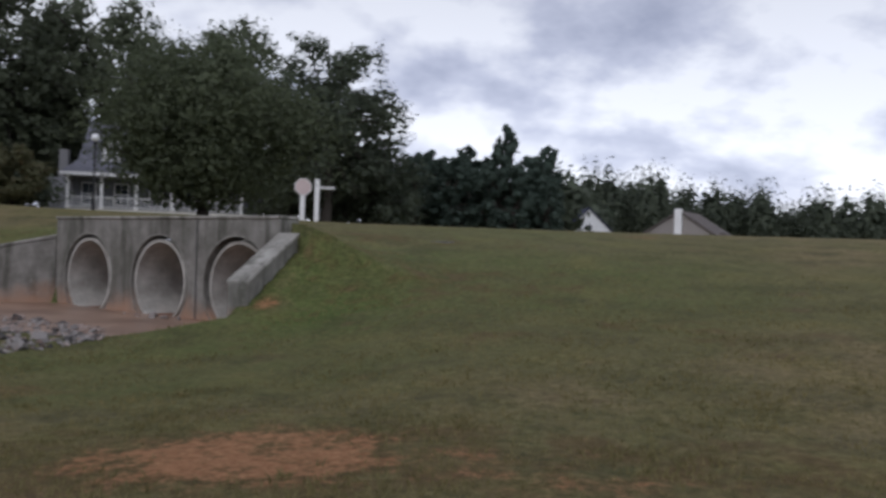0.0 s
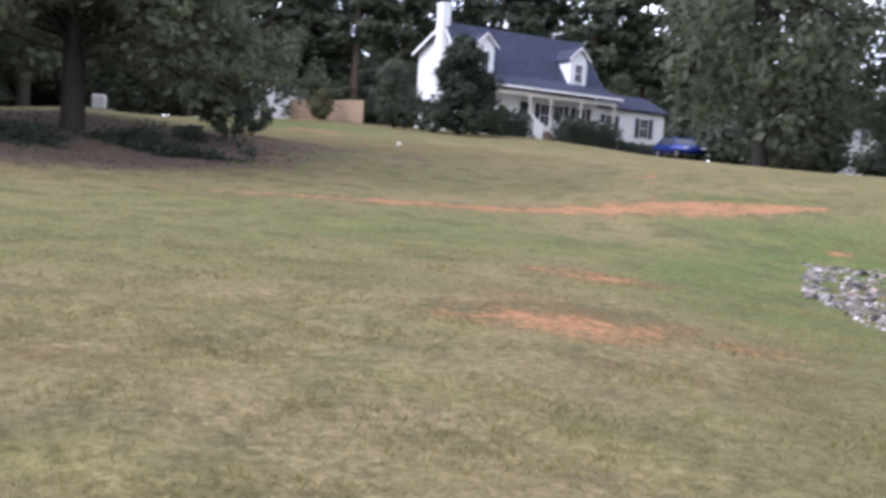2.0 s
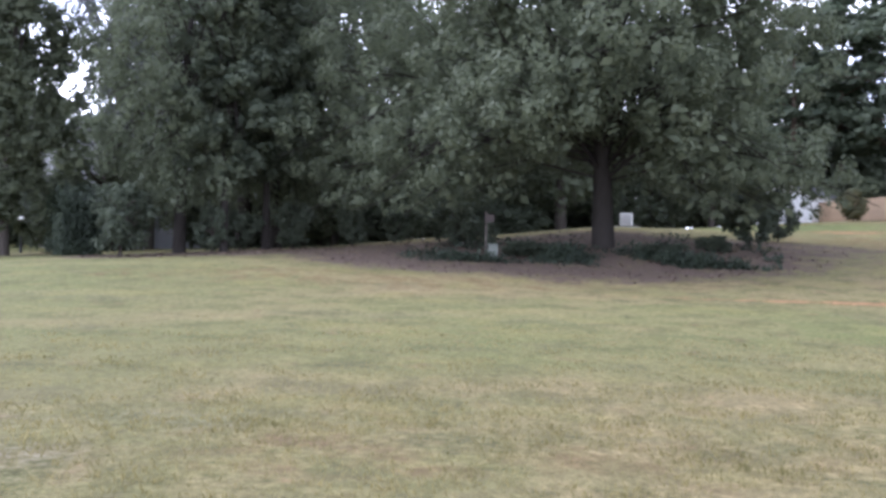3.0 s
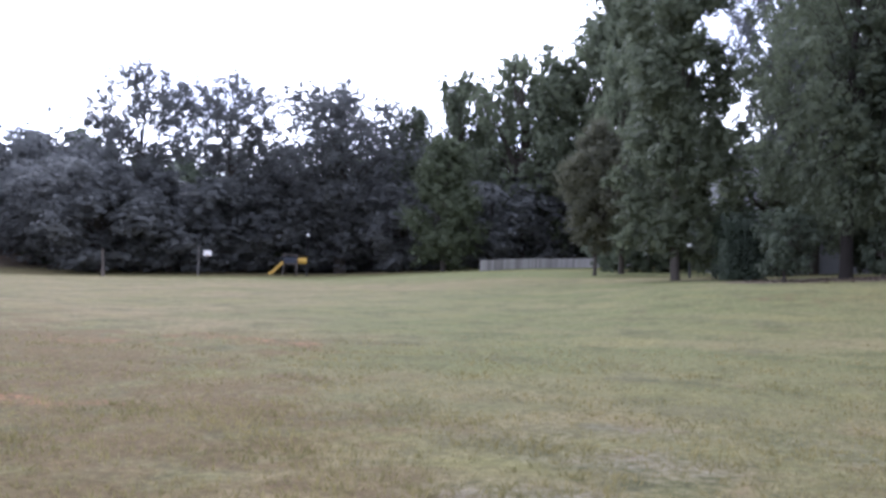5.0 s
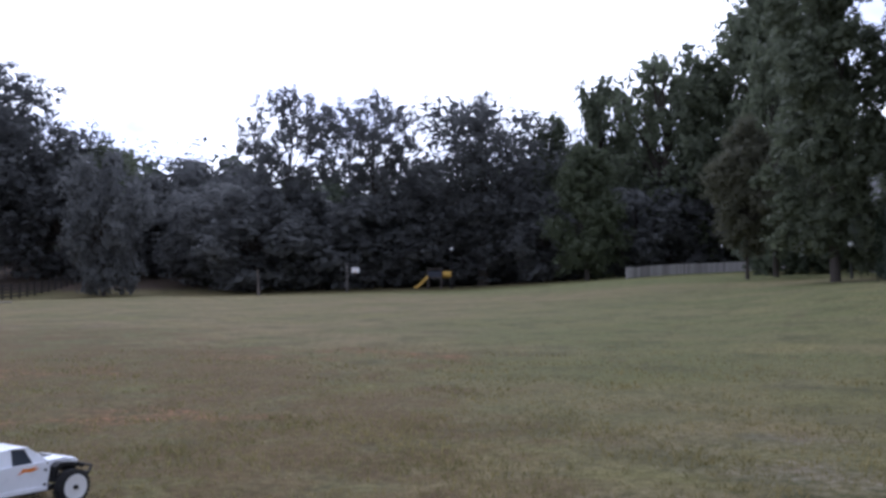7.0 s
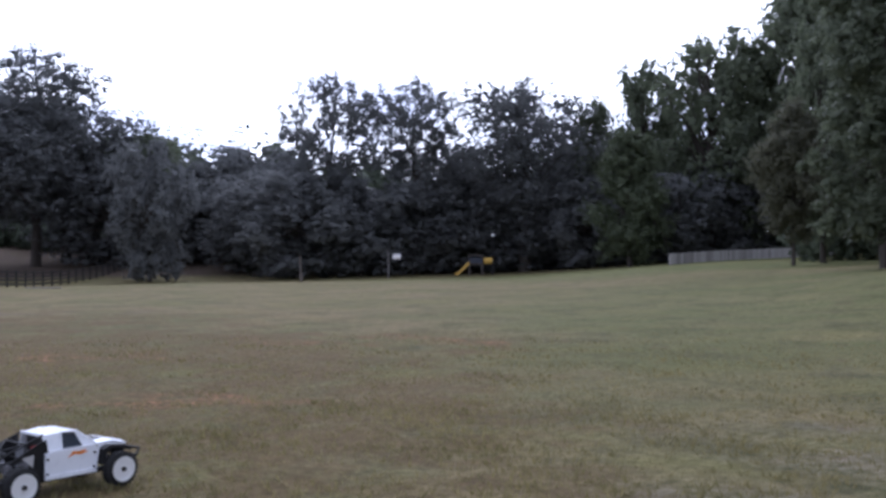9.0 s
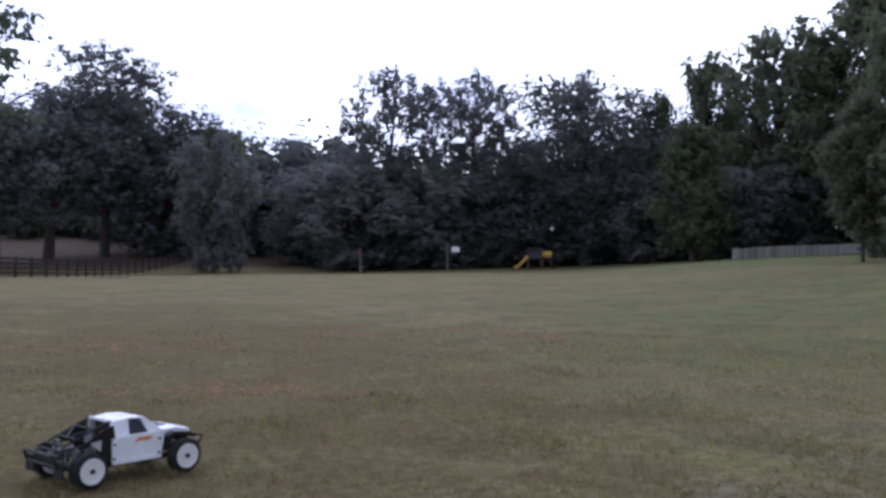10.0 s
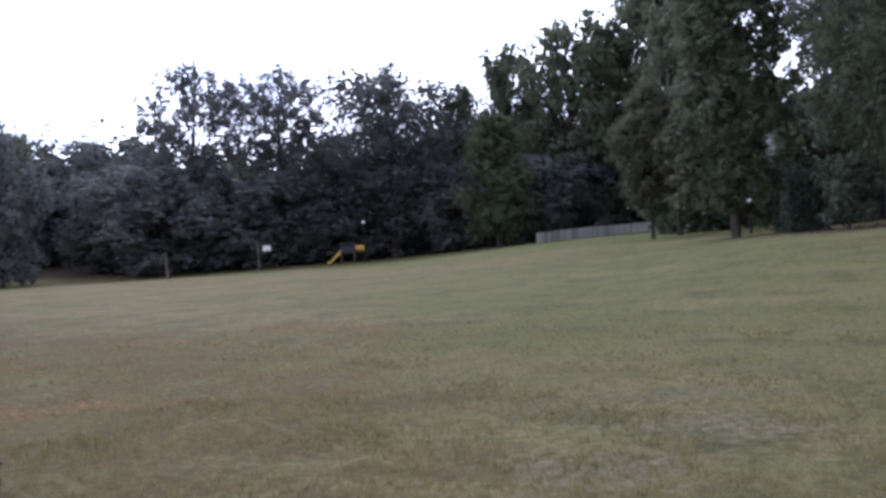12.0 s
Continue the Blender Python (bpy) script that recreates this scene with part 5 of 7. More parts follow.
def window(parent, x, y, z, w, h, face, frame_mat=None, shutters=True, mull=2):
    """A sash window on a wall: face is the pose of the wall's plane (x along, y outwards, z up)."""
    fr = B()
    t = 0.07
    box(fr, x - w / 2 - t, x - w / 2, y + 0.003, y + 0.06, z - t, z + h + t)
    box(fr, x + w / 2, x + w / 2 + t, y + 0.003, y + 0.06, z - t, z + h + t)
    box(fr, x - w / 2, x + w / 2, y + 0.003, y + 0.06, z + h, z + h + t)
    box(fr, x - w / 2, x + w / 2, y + 0.003, y + 0.08, z - t, z)
    ob = part("window", fr, frame_mat or M_WHITE, parent, "white framed sash window")
    ob.matrix_local = face
    g = part("pane", box(B(), x - w / 2, x + w / 2, y + 0.003, y + 0.02, z, z + h), M_GLASS, ob, "dark window glass")
    bars = B()
    box(bars, x - w / 2, x + w / 2, y + 0.021, y + 0.05, z + h * 0.48, z + h * 0.52)
    for k in range(1, mull):
        box(bars, x - w / 2 + w * k / mull - 0.015, x - w / 2 + w * k / mull + 0.015, y + 0.021, y + 0.045, z, z + h)
    part("glazing_bar", bars, frame_mat or M_WHITE, ob)
    if shutters:
        for s in (-1, 1):
            c = x + s * (w / 2 + 0.07 + 0.23)
            sh = part("shutter", box(B(), c - 0.21, c + 0.21, y + 0.003, y + 0.05, z - 0.05, z + h + 0.05, 0.01), M_SHUTTER, parent, "dark louvred shutter")
            sh.matrix_local = face


def clapboard(bm, x0, x1, y, z0, z1, step=0.2):
    """Lapped boards on a wall that faces +y."""
    z = z0
    while z < z1 - 0.02:
        t = min(z + step, z1)
        prism(bm, [(y, z), (y + 0.028, z), (y + 0.006, t), (y, t)], "x", x0, x1)
        z = t


def white_house():
    # local x along the ridge, y outwards through the porch, origin at the porch's front left corner on the ground
    L, D, G = 12.0, 10.0, 0.0
    x0, y0 = -56.8, 29.6
    z0 = gz(-57.0, 35.0) - 0.05
    h = thing("house", "white clapboard house with navy shingle roof, dormers and front porch", "house", m=pose(x0, y0, z0, 0, 0, 93.0))
    # here x runs along the front, y points back from the porch's edge; mirrored so that y > 0 is behind
    FL, WALL, EAVE, RIDGE, BACK = 0.75, 3.45, 3.4, 8.2, 6.4
    porch = 2.3
    b = B()
    box(b, 0.1, L - 0.1, porch, D - 0.1, -0.6, WALL)
    w = part("wall", b, M_SIDING, h, "white clapboard front wall")
    sid = B()
    z = FL
    while z < WALL - 0.05:
        prism(sid, [(porch, z), (porch - 0.03, z), (porch - 0.006, z + 0.2), (porch, z + 0.2)], "x", 0.12, L - 0.12)
        z += 0.2
    part("siding", sid, M_SIDING, w)
    # gable ends
    for xa, xb in ((0.1, 0.3), (L - 0.3, L - 0.1)):
        g = B()
        prism(g, [(porch, WALL), (D - 0.1, WALL), (D - 0.1, BACK), (5.4, RIDGE - 0.12), (porch - 0.02, WALL + 0.95)], "x", xa, xb)
        part("gable_wall", g, M_SIDING, h, "white gable end")
    bk = part("rear_wall", box(B(), 0.3, L - 0.3, D - 0.3, D - 0.1, WALL, BACK - 0.02), M_SIDING, h)
    # roof with thickness, low over the porch
    r = B()
    prism(r, [(-0.3, EAVE), (-0.3, EAVE + 0.16), (2.2, EAVE + 1.18), (5.4, RIDGE + 0.1), (D + 0.3, BACK + 0.05), (D + 0.3, BACK - 0.1), (5.4, RIDGE - 0.1), (2.2, EAVE + 1.0)], "x", -0.3, L + 0.3)
    part("roof", r, M_SHINGLE, h, "dark navy shingle roof")
    f = B()
    box(f, -0.32, L + 0.32, -0.36, -0.3, EAVE + 0.0, EAVE + 0.17)
    part("fascia", f, M_WHITE, h, "white eave board")
    for xa in (-0.34, L + 0.3):
        rk = B()
        for (p, q), (p2, q2) in (((5.4, RIDGE), (D + 0.3, BACK - 0.02)), ((-0.3, EAVE + 0.05), (2.2, EAVE + 1.08)), ((2.2, EAVE + 1.08), (5.4, RIDGE))):
            prism(rk, [(p, q - 0.2), (p2, q2 - 0.2), (p2, q2 + 0.06), (p, q + 0.06)], "x", xa, xa + 0.04)
        part("rake_board", rk, M_WHITE, h)
    # porch
    part("porch_floor", box(B(), 0, L, 0, porch, FL - 0.18, FL, 0.02), M_CREAM, h)
    part("porch_skirt", box(B(), 0.05, L - 0.05, 0.06, 0.12, -0.5, FL - 0.18), M_WHITE, h)
    part("porch_beam", box(B(), 0.0, L, 0.05, 0.25, EAVE - 0.42, EAVE - 0.14), M_CREAM, h, "cream porch beam")
    part("porch_ceiling", box(B(), 0, L, 0.25, porch, EAVE - 0.16, EAVE - 0.12), M_WHITE, h)
    for x in (0.12, 1.3, 4.3, 6.1, 8.8, 11.88):
        c = B()
        box(c, x - 0.07, x + 0.07, 0.08, 0.22, FL, EAVE - 0.42, 0.015)
        box(c, x - 0.13, x + 0.13, 0.02, 0.28, FL, FL + 0.18, 0.01)
        box(c, x - 0.13, x + 0.13, 0.02, 0.28, EAVE - 0.52, EAVE - 0.42, 0.01)
        part("porch_column", c, M_CREAM, h, "square cream porch column")
    for xa, xb in ((0.2, 1.2), (1.4, 4.2), (6.2, 8.7), (8.9, 11.8)):
        rl = B()
        box(rl, xa, xb, 0.12, 0.18, FL + 0.85, FL + 0.92)
        box(rl, xa, xb, 0.13, 0.17, FL + 0.1, FL + 0.15)
        k = xa + 0.06
        while k < xb:
            box(rl, k, k + 0.035, 0.135, 0.165, FL + 0.15, FL + 0.85)
            k += 0.14
        part("porch_railing", rl, M_WHITE, h, "white baluster railing")
    st = B()
    for k in range(4):
        box(st, 4.45, 5.95, -0.3 * (k + 1), -0.3 * k, -0.4, FL - 0.18 * (k + 1))
    part("steps", st, plain("brick_steps", (0.25, 0.16, 0.13), 0.9), h)
    for x in (4.4, 6.0):
        sr = B()
        rod(sr, (x, 0.0, FL + 0.9), (x, -1.35, 0.85), 0.085)
        prism(sr, [(0.0, FL - 0.25), (0.0, FL + 0.25), (-1.35, 0.2), (-1.35, -0.3)], "x", x - 0.04, x + 0.04)
        rod(sr, (x, 0.0, FL + 0.15), (x, -1.35, 0.1), 0.03)
        for k in range(9):
            y = -0.1 - k * 0.14
            zt = FL + 0.9 + y * (FL + 0.05) / 1.35
            rod(sr, (x, y, zt - 0.75), (x, y, zt), 0.045, n=5)
        box(sr, x - 0.08, x + 0.08, -1.46, -1.3, -0.4, 1.05)
        part("stair_rail", sr, M_WHITE, h, "white sloping stair rail")
    # door, windows under the porch
    front = pose(0, porch - 0.03, 0, 0, 0, 180)
    dr = part("door", box(B(), 4.75, 5.65, porch - 0.09, porch - 0.035, FL, FL + 2.05, 0.01), M_SHUTTER, h, "dark front door")
    fr = B()
    box(fr, 4.63, 4.75, porch - 0.12, porch - 0.033, FL, FL + 2.2)
    box(fr, 5.65, 5.77, porch - 0.12, porch - 0.033, FL, FL + 2.2)
    box(fr, 4.75, 5.65, porch - 0.12, porch - 0.033, FL + 2.05, FL + 2.2)
    part("door_frame", fr, M_WHITE, dr)
    for x in (1.6, 7.1, 8.3, 10.4):
        window(h, -x, 0.0, FL + 0.45, 0.85, 1.55, front)
    # dormers
    for x in (1.35, 9.65):
        yb, yf, zb, ze, zp, hw = 4.6, 1.95, EAVE + 0.75, 6.4, 7.15, 0.76
        dm = part("dormer", prism(B(), [(x - hw, zb), (x + hw, zb), (x + hw, ze), (x, zp - 0.05), (x - hw, ze)], "y", yf, yb), M_SIDING, h, "white gabled dormer")
        ro = B()
        for s in (-1, 1):
            prism(ro, [(x, zp), (x + s * (hw + 0.22), ze - 0.18), (x + s * (hw + 0.22), ze - 0.06), (x, zp + 0.12)], "y", yf - 0.2, yb + 0.4)
        part("roof", ro, M_SHINGLE, dm)
        tr = B()
        for s in (-1, 1):
            prism(tr, [(x, zp - 0.02), (x + s * (hw + 0.24), ze - 0.2), (x + s * (hw + 0.24), ze - 0.04), (x, zp + 0.13)], "y", yf - 0.26, yf - 0.2)
        part("trim", tr, M_WHITE, dm)
        window(dm, -x, 0.0, zb + 0.55, 0.62, 1.25, pose(0, yf, 0, 0, 0, 180), shutters=False)
    # chimney on the gable
    c = B()
    box(c, -0.75, 0.08, 4.85, 6.25, -0.5, 6.4, 0.02)
    box(c, -0.6, 0.1, 5.1, 6.0, 6.4, RIDGE + 1.25, 0.02)
    box(c, -0.66, 0.16, 5.04, 6.06, RIDGE + 1.25, RIDGE + 1.42, 0.02)
    part("chimney", c, M_SIDING, h, "white boxed chimney")
    # lower side wing
    wx0, wx1, wy0, wy1 = L - 0.1, L + 7.1, 2.6, 8.6
    g = B()
    prism(g, [(wy0, -0.6), (wy1, -0.6), (wy1, 3.2), ((wy0 + wy1) / 2, 4.35), (wy0, 3.2)], "x", wx0, wx1)
    wing = part("side_wing", g, M_SIDING, h, "lower white side wing")
    ro = B()
    mid = (wy0 + wy1) / 2
    prism(ro, [(wy0 - 0.35, 3.05), (wy0 - 0.35, 3.2), (mid, 4.62), (wy1 + 0.35, 3.2), (wy1 + 0.35, 3.05), (mid, 4.45)], "x", wx0 + 0.02, wx1 + 0.3)
    part("roof", ro, M_SHINGLE, wing, "dark navy shingle roof")
    sf = pose(0, wy0, 0, 0, 0, 180)
    for x in (L + 1.5, L + 5.0):
        window(wing, -x, 0.0, 1.1, 0.8, 1.45, sf)
    # hedges stand before the porch as their own things
    return h


def hedge(name, az0, az1, d0, d1, top, w, seed, label):
    rng = np.random.default_rng(seed)
    a, b = np.array(polar(az0, d0)), np.array(polar(az1, d1))
    n = int(np.linalg.norm(b - a) * 1300 * max(1.0, top * w / 2.0))
    t = rng.random(n)
    d = (b - a) / np.linalg.norm(b - a)
    nr = np.array([-d[1], d[0]])
    s, q = rng.uniform(-1, 1, n), rng.random(n)
    shell = rng.integers(0, 3, n)
    s = np.where(shell == 0, np.sign(s), s)
    q = np.where(shell == 1, 1.0, q)
    bulge = 1 + 0.12 * np.sin(t * 31) + 0.08 * np.sin(t * 77)
    x = a[0] + (b - a)[0] * t + nr[0] * s * w / 2 * bulge
    y = a[1] + (b - a)[1] * t + nr[1] * s * w / 2 * bulge
    z = ground_z(x, y) + 0.05 + q * top * bulge * (1 - 0.15 * s * s)
    P = np.stack([x, y, z], 1) + rng.normal(size=(n, 3)) * 0.05
    O = np.stack([nr[0] * s, nr[1] * s, q - 0.3], 1)
    LV, LF = leaf_quads(rng, P, O, 0.075)
    LV, LF = LV.tolist(), LF.tolist()
    # the dense twiggy inside
    for k in range(12):
        p, q = a + (b - a) * (0.1 + 0.8 * (k + 0.02) / 12), a + (b - a) * (0.1 + 0.8 * (k + 0.98) / 12)
        o = len(LV)
        for c in (p, q):
            for sgn, up in ((-1, 0), (1, 0), (1, 1), (-1, 1)):
                e = c + nr * sgn * w * 0.36
                LV.append((e[0], e[1], gz(*e) + 0.02 + up * top * 0.72))
        LF += [(o, o + 1, o + 2, o + 3), (o + 4, o + 7, o + 6, o + 5), (o, o + 4, o + 5, o + 1), (o + 1, o + 5, o + 6, o + 2), (o + 2, o + 6, o + 7, o + 3), (o + 3, o + 7, o + 4, o)]
    ob = raw(name, LV, LF, M_HEDGE)
    return tagged(ob, label, "hedge")


def porch_house():
    """The grey-roofed house seen past the rounded tree."""
    h = thing("house", "grey-shingled house with a wide white front porch behind trees", "house", m=pose(*polar(22.4, 74), gz(*polar(20, 74)) - 0.3, 0, 0, 13))
    # local x runs right along the front, y back
    L, E = 14.5, 3.15
    # the porch's shade is put into this wall's darker siding colour
    part("wall", box(B(), 0.2, L, 2.2, 9, -0.5, 3.6), plain("shaded_blue_siding", (0.15, 0.155, 0.17), 0.7, var=0.06, scale=2), h, "grey house wall, darkened in colour for porch shade")
    r = B()
    # flared hip roof: low over the porch, steep above
    base = [(-0.4, -0.4, E), (L + 0.4, -0.4, E), (L + 0.4, 9.4, E), (-0.4, 9.4, E)]
    mid = [(0.45, 2.2, E + 1.15), (L - 1.0, 2.2, E + 1.15), (L - 1.0, 7.6, E + 1.15), (0.45, 7.6, E + 1.15)]
    top = [(0.9, 4.8, E + 4.4), (L - 2.2, 4.8, E + 4.4)]
    vb, vm, vt = ([r.verts.new(p) for p in q] for q in (base, mid, top))
    for k in range(4):
        r.faces.new((vb[k], vb[(k + 1) % 4], vm[(k + 1) % 4], vm[k]))
    r.faces.new((vm[0], vm[1], vt[1], vt[0]))
    r.faces.new((vm[2], vm[3], vt[0], vt[1]))
    r.faces.new((vm[1], vm[2], vt[1]))
    r.faces.new((vm[3], vm[0], vt[0]))
    r.faces.new(vb[::-1])
    part("roof", r, M_SHINGLE_GREY, h, "grey flared shingle roof")
    f = B()
    box(f, -0.42, L + 0.42, -0.46, -0.4, E - 0.2, E + 0.04)
    box(f, -0.46, -0.4, -0.4, 9.4, E - 0.2, E + 0.04)
    part("fascia", f, M_WHITE, h)
    part("porch_floor", box(B(), 0, L, 0, 2.2, 0.3, 0.5), M_CREAM, h)
    # unseen slab added under the eave to shade the porch wall
    part("porch_ceiling", box(B(), 0, L, 0.22, 2.2, E - 0.22, E - 0.16), M_GREYWALL, h)
    for x in (0.1, 2.5, 5.0, 7.6, 10.2, 12.8):
        c = B()
        box(c, x - 0.11, x + 0.11, 0, 0.22, 0.5, E - 0.2, 0.015)
        box(c, x - 0.15, x + 0.15, -0.04, 0.26, 0.5, 0.75, 0.01)
        part("porch_column", c, M_WHITE, h, "white porch column")
    for xa, xb in ((0.2, 2.4), (2.6, 4.9), (5.1, 7.5), (7.7, 10.1), (10.3, 12.7)):
        rl = B()
        box(rl, xa, xb, 0.08, 0.14, 1.35, 1.42)
        box(rl, xa, xb, 0.09, 0.13, 0.6, 0.66)
        k = xa + 0.08
        while k < xb:
            box(rl, k, k + 0.035, 0.095, 0.125, 0.66, 1.35)
            k += 0.16
        part("porch_railing", rl, M_WHITE, h)
    face = pose(0, 2.2, 0, 0, 0, 180)
    for x in (1.3, 3.7, 6.3, 8.9, 11.4):
        window(h, -x, 0, 0.9, 0.95, 1.6, face, shutters=False)
    d = part("dormer", prism(B(), [(2.2, E + 0.8), (3.6, E + 0.8), (3.6, E + 2.5), (2.9, E + 3.1), (2.2, E + 2.5)], "y", 2.1, 4.6), M_WHITE, h, "white dormer")
    window(d, -2.9, 0, E + 1.25, 0.6, 1.0, pose(0, 2.1, 0, 0, 0, 180), shutters=False)
    ro = B()
    for s in (-1, 1):
        prism(ro, [(2.9, E + 3.13), (2.9 + s * 0.95, E + 2.35), (2.9 + s * 0.95, E + 2.47), (2.9, E + 3.25)], "y", 1.95, 4.7)
    part("roof", ro, M_SHINGLE_GREY, d)
    part("chimney", box(B(), -1.5, -0.8, 5.5, 6.5, -0.5, 5.3, 0.03), plain("chimney_stucco", (0.24, 0.235, 0.24), 0.9), h)
    part("side_wing", box(B(), -2.4, 0.2, 3.2, 8.5, -0.5, 2.9), M_GREYWALL, h)


def gable_house(name, label, az, d, w, hgt, rise, wall, roof, depth=9.0, turn=0.0, windows=1, chimney=False, eave_to=None):
    """A plain gable-ended house whose gable faces the camera."""
    x, y = polar(az, d)
    z = gz(x, y)
    h = thing(name, label, "house", m=pose(x, y, z, 0, 0, az + turn))
    part("wall", prism(B(), [(-w / 2, -1), (w / 2, -1), (w / 2, hgt), (0, hgt + rise - 0.1), (-w / 2, hgt)], "y", 0, depth), wall, h)
    ro = B()
    for s in (-1, 1):
        k = 0.35
        prism(ro, [(0, hgt + rise), (s * (w / 2 + k), hgt - rise * k / (w / 2)), (s * (w / 2 + k), hgt - rise * k / (w / 2) + 0.18), (0, hgt + rise + 0.18)], "y", -0.3, depth + 0.3)
    part("roof", ro, roof, h)
    face = pose(0, 0, 0, 0, 0, 180)
    for k in range(windows):
        window(h, (k - (windows - 1) / 2) * 1.4, 0, hgt - 0.1, 0.7, 1.3, face, shutters=False)
    if chimney:
        part("chimney", box(B(), -0.5, 0.35, -0.6, 0.0, -1, hgt + rise + 0.3, 0.03), M_WHITE, h, "white boxed chimney")
    return h


def build_houses():
    white_house()
    hedge("hedge", 61.9, 59.35, 62.3, 63.6, 1.5, 1.4, 31, "clipped dark hedge before the porch")
    hedge("hedge", 57.6, 53.9, 65.0, 68.2, 1.6, 1.4, 32, "clipped dark hedge before the porch")
    hedge("hedge", 53.8, 50.6, 68.5, 68.0, 0.6, 0.9, 33, "low dark hedge beside the drive")
    hedge("hedge", 119.3, 117.0, 42.0, 42.5, 2.5, 2.0, 34, "tall clipped dark shrub under the corner trees")
    porch_house()
    g1 = gable_house("house", "white gabled house with dark roof beyond the rise", -9.0, 112, 6.5, 2.6, 3.2, M_SIDING, M_SHINGLE, 9, 8, 1)
    g2 = gable_house("house", "tan-shingled house with white chimney beyond the rise", -14.4, 112, 12.5, 2.0, 4.0, plain("tan_wall", (0.3, 0.27, 0.25), 0.85), M_SHINGLE_TAN, 10, -14, 0, True)
    x, y = polar(-16.9, 113)
    an = thing("garage", "low tan-roofed garage beside the far house", "garage", m=pose(x, y, gz(x, y), 0, 0, -17))
    part("wall", box(B(), -2.2, 2.2, 0, 6, -1, 2.6), plain("tan_panel", (0.3, 0.27, 0.25), 0.85), an)
    part("roof", prism(B(), [(-2.6, 2.5), (2.6, 2.5), (2.6, 2.65), (0, 3.9), (-2.6, 2.65)], "y", -0.3, 6.3), M_SHINGLE_TAN, an)
    part("corner_board", box(B(), 2.1, 2.35, -0.1, 0.0, -1, 2.5), M_WHITE, an)
    h3 = gable_house("house", "white house glimpsed between tree trunks", 40.5, 92, 5.0, 3.0, 1.6, M_SIDING, M_SHINGLE_GREY, 8, 20, 2)
    h4 = gable_house("house", "tall grey house half hidden by trees", 114.2, 66, 12, 7.0, 3.8, M_GREYWALL, M_SHINGLE_GREY, 10, 12, 3)
    gar = gable_house("garage", "white garage behind oak branches", 76.2, 80, 5.5, 2.4, 1.3, M_SIDING, M_SHINGLE_GREY, 7, -25, 1)


# ---- street and yard things ----


def build_signs():
    def octagon(bm, r, y0, y1, z):
        prism(bm, [(r * math.cos(math.pi / 8 + k * math.pi / 4), z + r * math.sin(math.pi / 8 + k * math.pi / 4)) for k in range(8)], "y", y0, y1)
        return bm
    for az, d, hgt, mat, lab, tw, rad, half in ((8.78, 36, 1.62, M_SIGN, "reddish octagonal road sign on a thick white post", 8, 0.315, 0.09), (38.2, 36, 1.25, M_SIGNPALE, "pale octagonal road sign back on a white post", -12, 0.28, 0.065)):
        x, y = polar(az, d)
        s = thing("road_sign", lab, "sign", "octagonal signs", pose(x, y, gz(x, y), 0, 0, az + tw))
        part("post", box(B(), -half, half, -half, half, -0.3, hgt - 0.33, 0.012), M_WHITE, s, "white square post")
        part("panel", octagon(B(), rad, -0.115, -0.1, hgt - 0.32), mat, s)
        part("panel_frame", octagon(B(), rad + 0.03, -0.099, -0.091, hgt - 0.32), M_WHITE, s, "white octagonal backing board")
    x, y = polar(7.9, 36)
    t = thing("street_name_post", "white wooden post with a projecting street name board", "sign", m=pose(x, y, gz(x, y), 0, 0, 5))
    p = B()
    box(p, -0.09, 0.09, -0.09, 0.09, -0.3, 1.58, 0.012)
    part("post", p, M_WHITE, t)
    part("finial", box(B(), -0.11, 0.11, -0.11, 0.11, 1.583, 1.63, 0.02), M_WHITE, t)
    part("board", box(B(), 0.092, 0.68, -0.03, 0.03, 1.26, 1.37, 0.01), M_SIGNPALE, t, "pale street name board")
    b2 = part("board", box(B(), -0.12, 0.42, -0.025, 0.025, 1.36, 1.47, 0.01), M_SIGNPALE, t)
    b2.matrix_local = pose(0, 0, 0, 0, 0, 78)


def lamp_post(az, d, hgt, label, globe=0.16, shade=False):
    x, y = polar(az, d)
    l = thing("lamp_post", label, "lamp post", "lamp posts", pose(x, y, gz(x, y)))
    p = B()
    rod(p, (0, 0, -0.3), (0, 0, 0.5), 0.09, 0.07)
    rod(p, (0, 0, 0.5), (0, 0, hgt - 0.3), 0.045, 0.035)
    part("pole", p, M_IRON, l, "slim black pole")
    c = B()
    rod(c, (0, 0, hgt - 0.3), (0, 0, hgt - 0.16), 0.04, 0.11)
    part("collar", c, M_IRON, l)
    part("globe", ball(B(), (0, 0, hgt), globe, sc=(1, 1, 1.1)), M_GLOBE, l, "white glass globe", smooth=True)
    k = B()
    rod(k, (0, 0, hgt + globe * 0.95), (0, 0, hgt + globe * 1.5), 0.1, 0.02)
    part("cap", k, M_IRON, l)


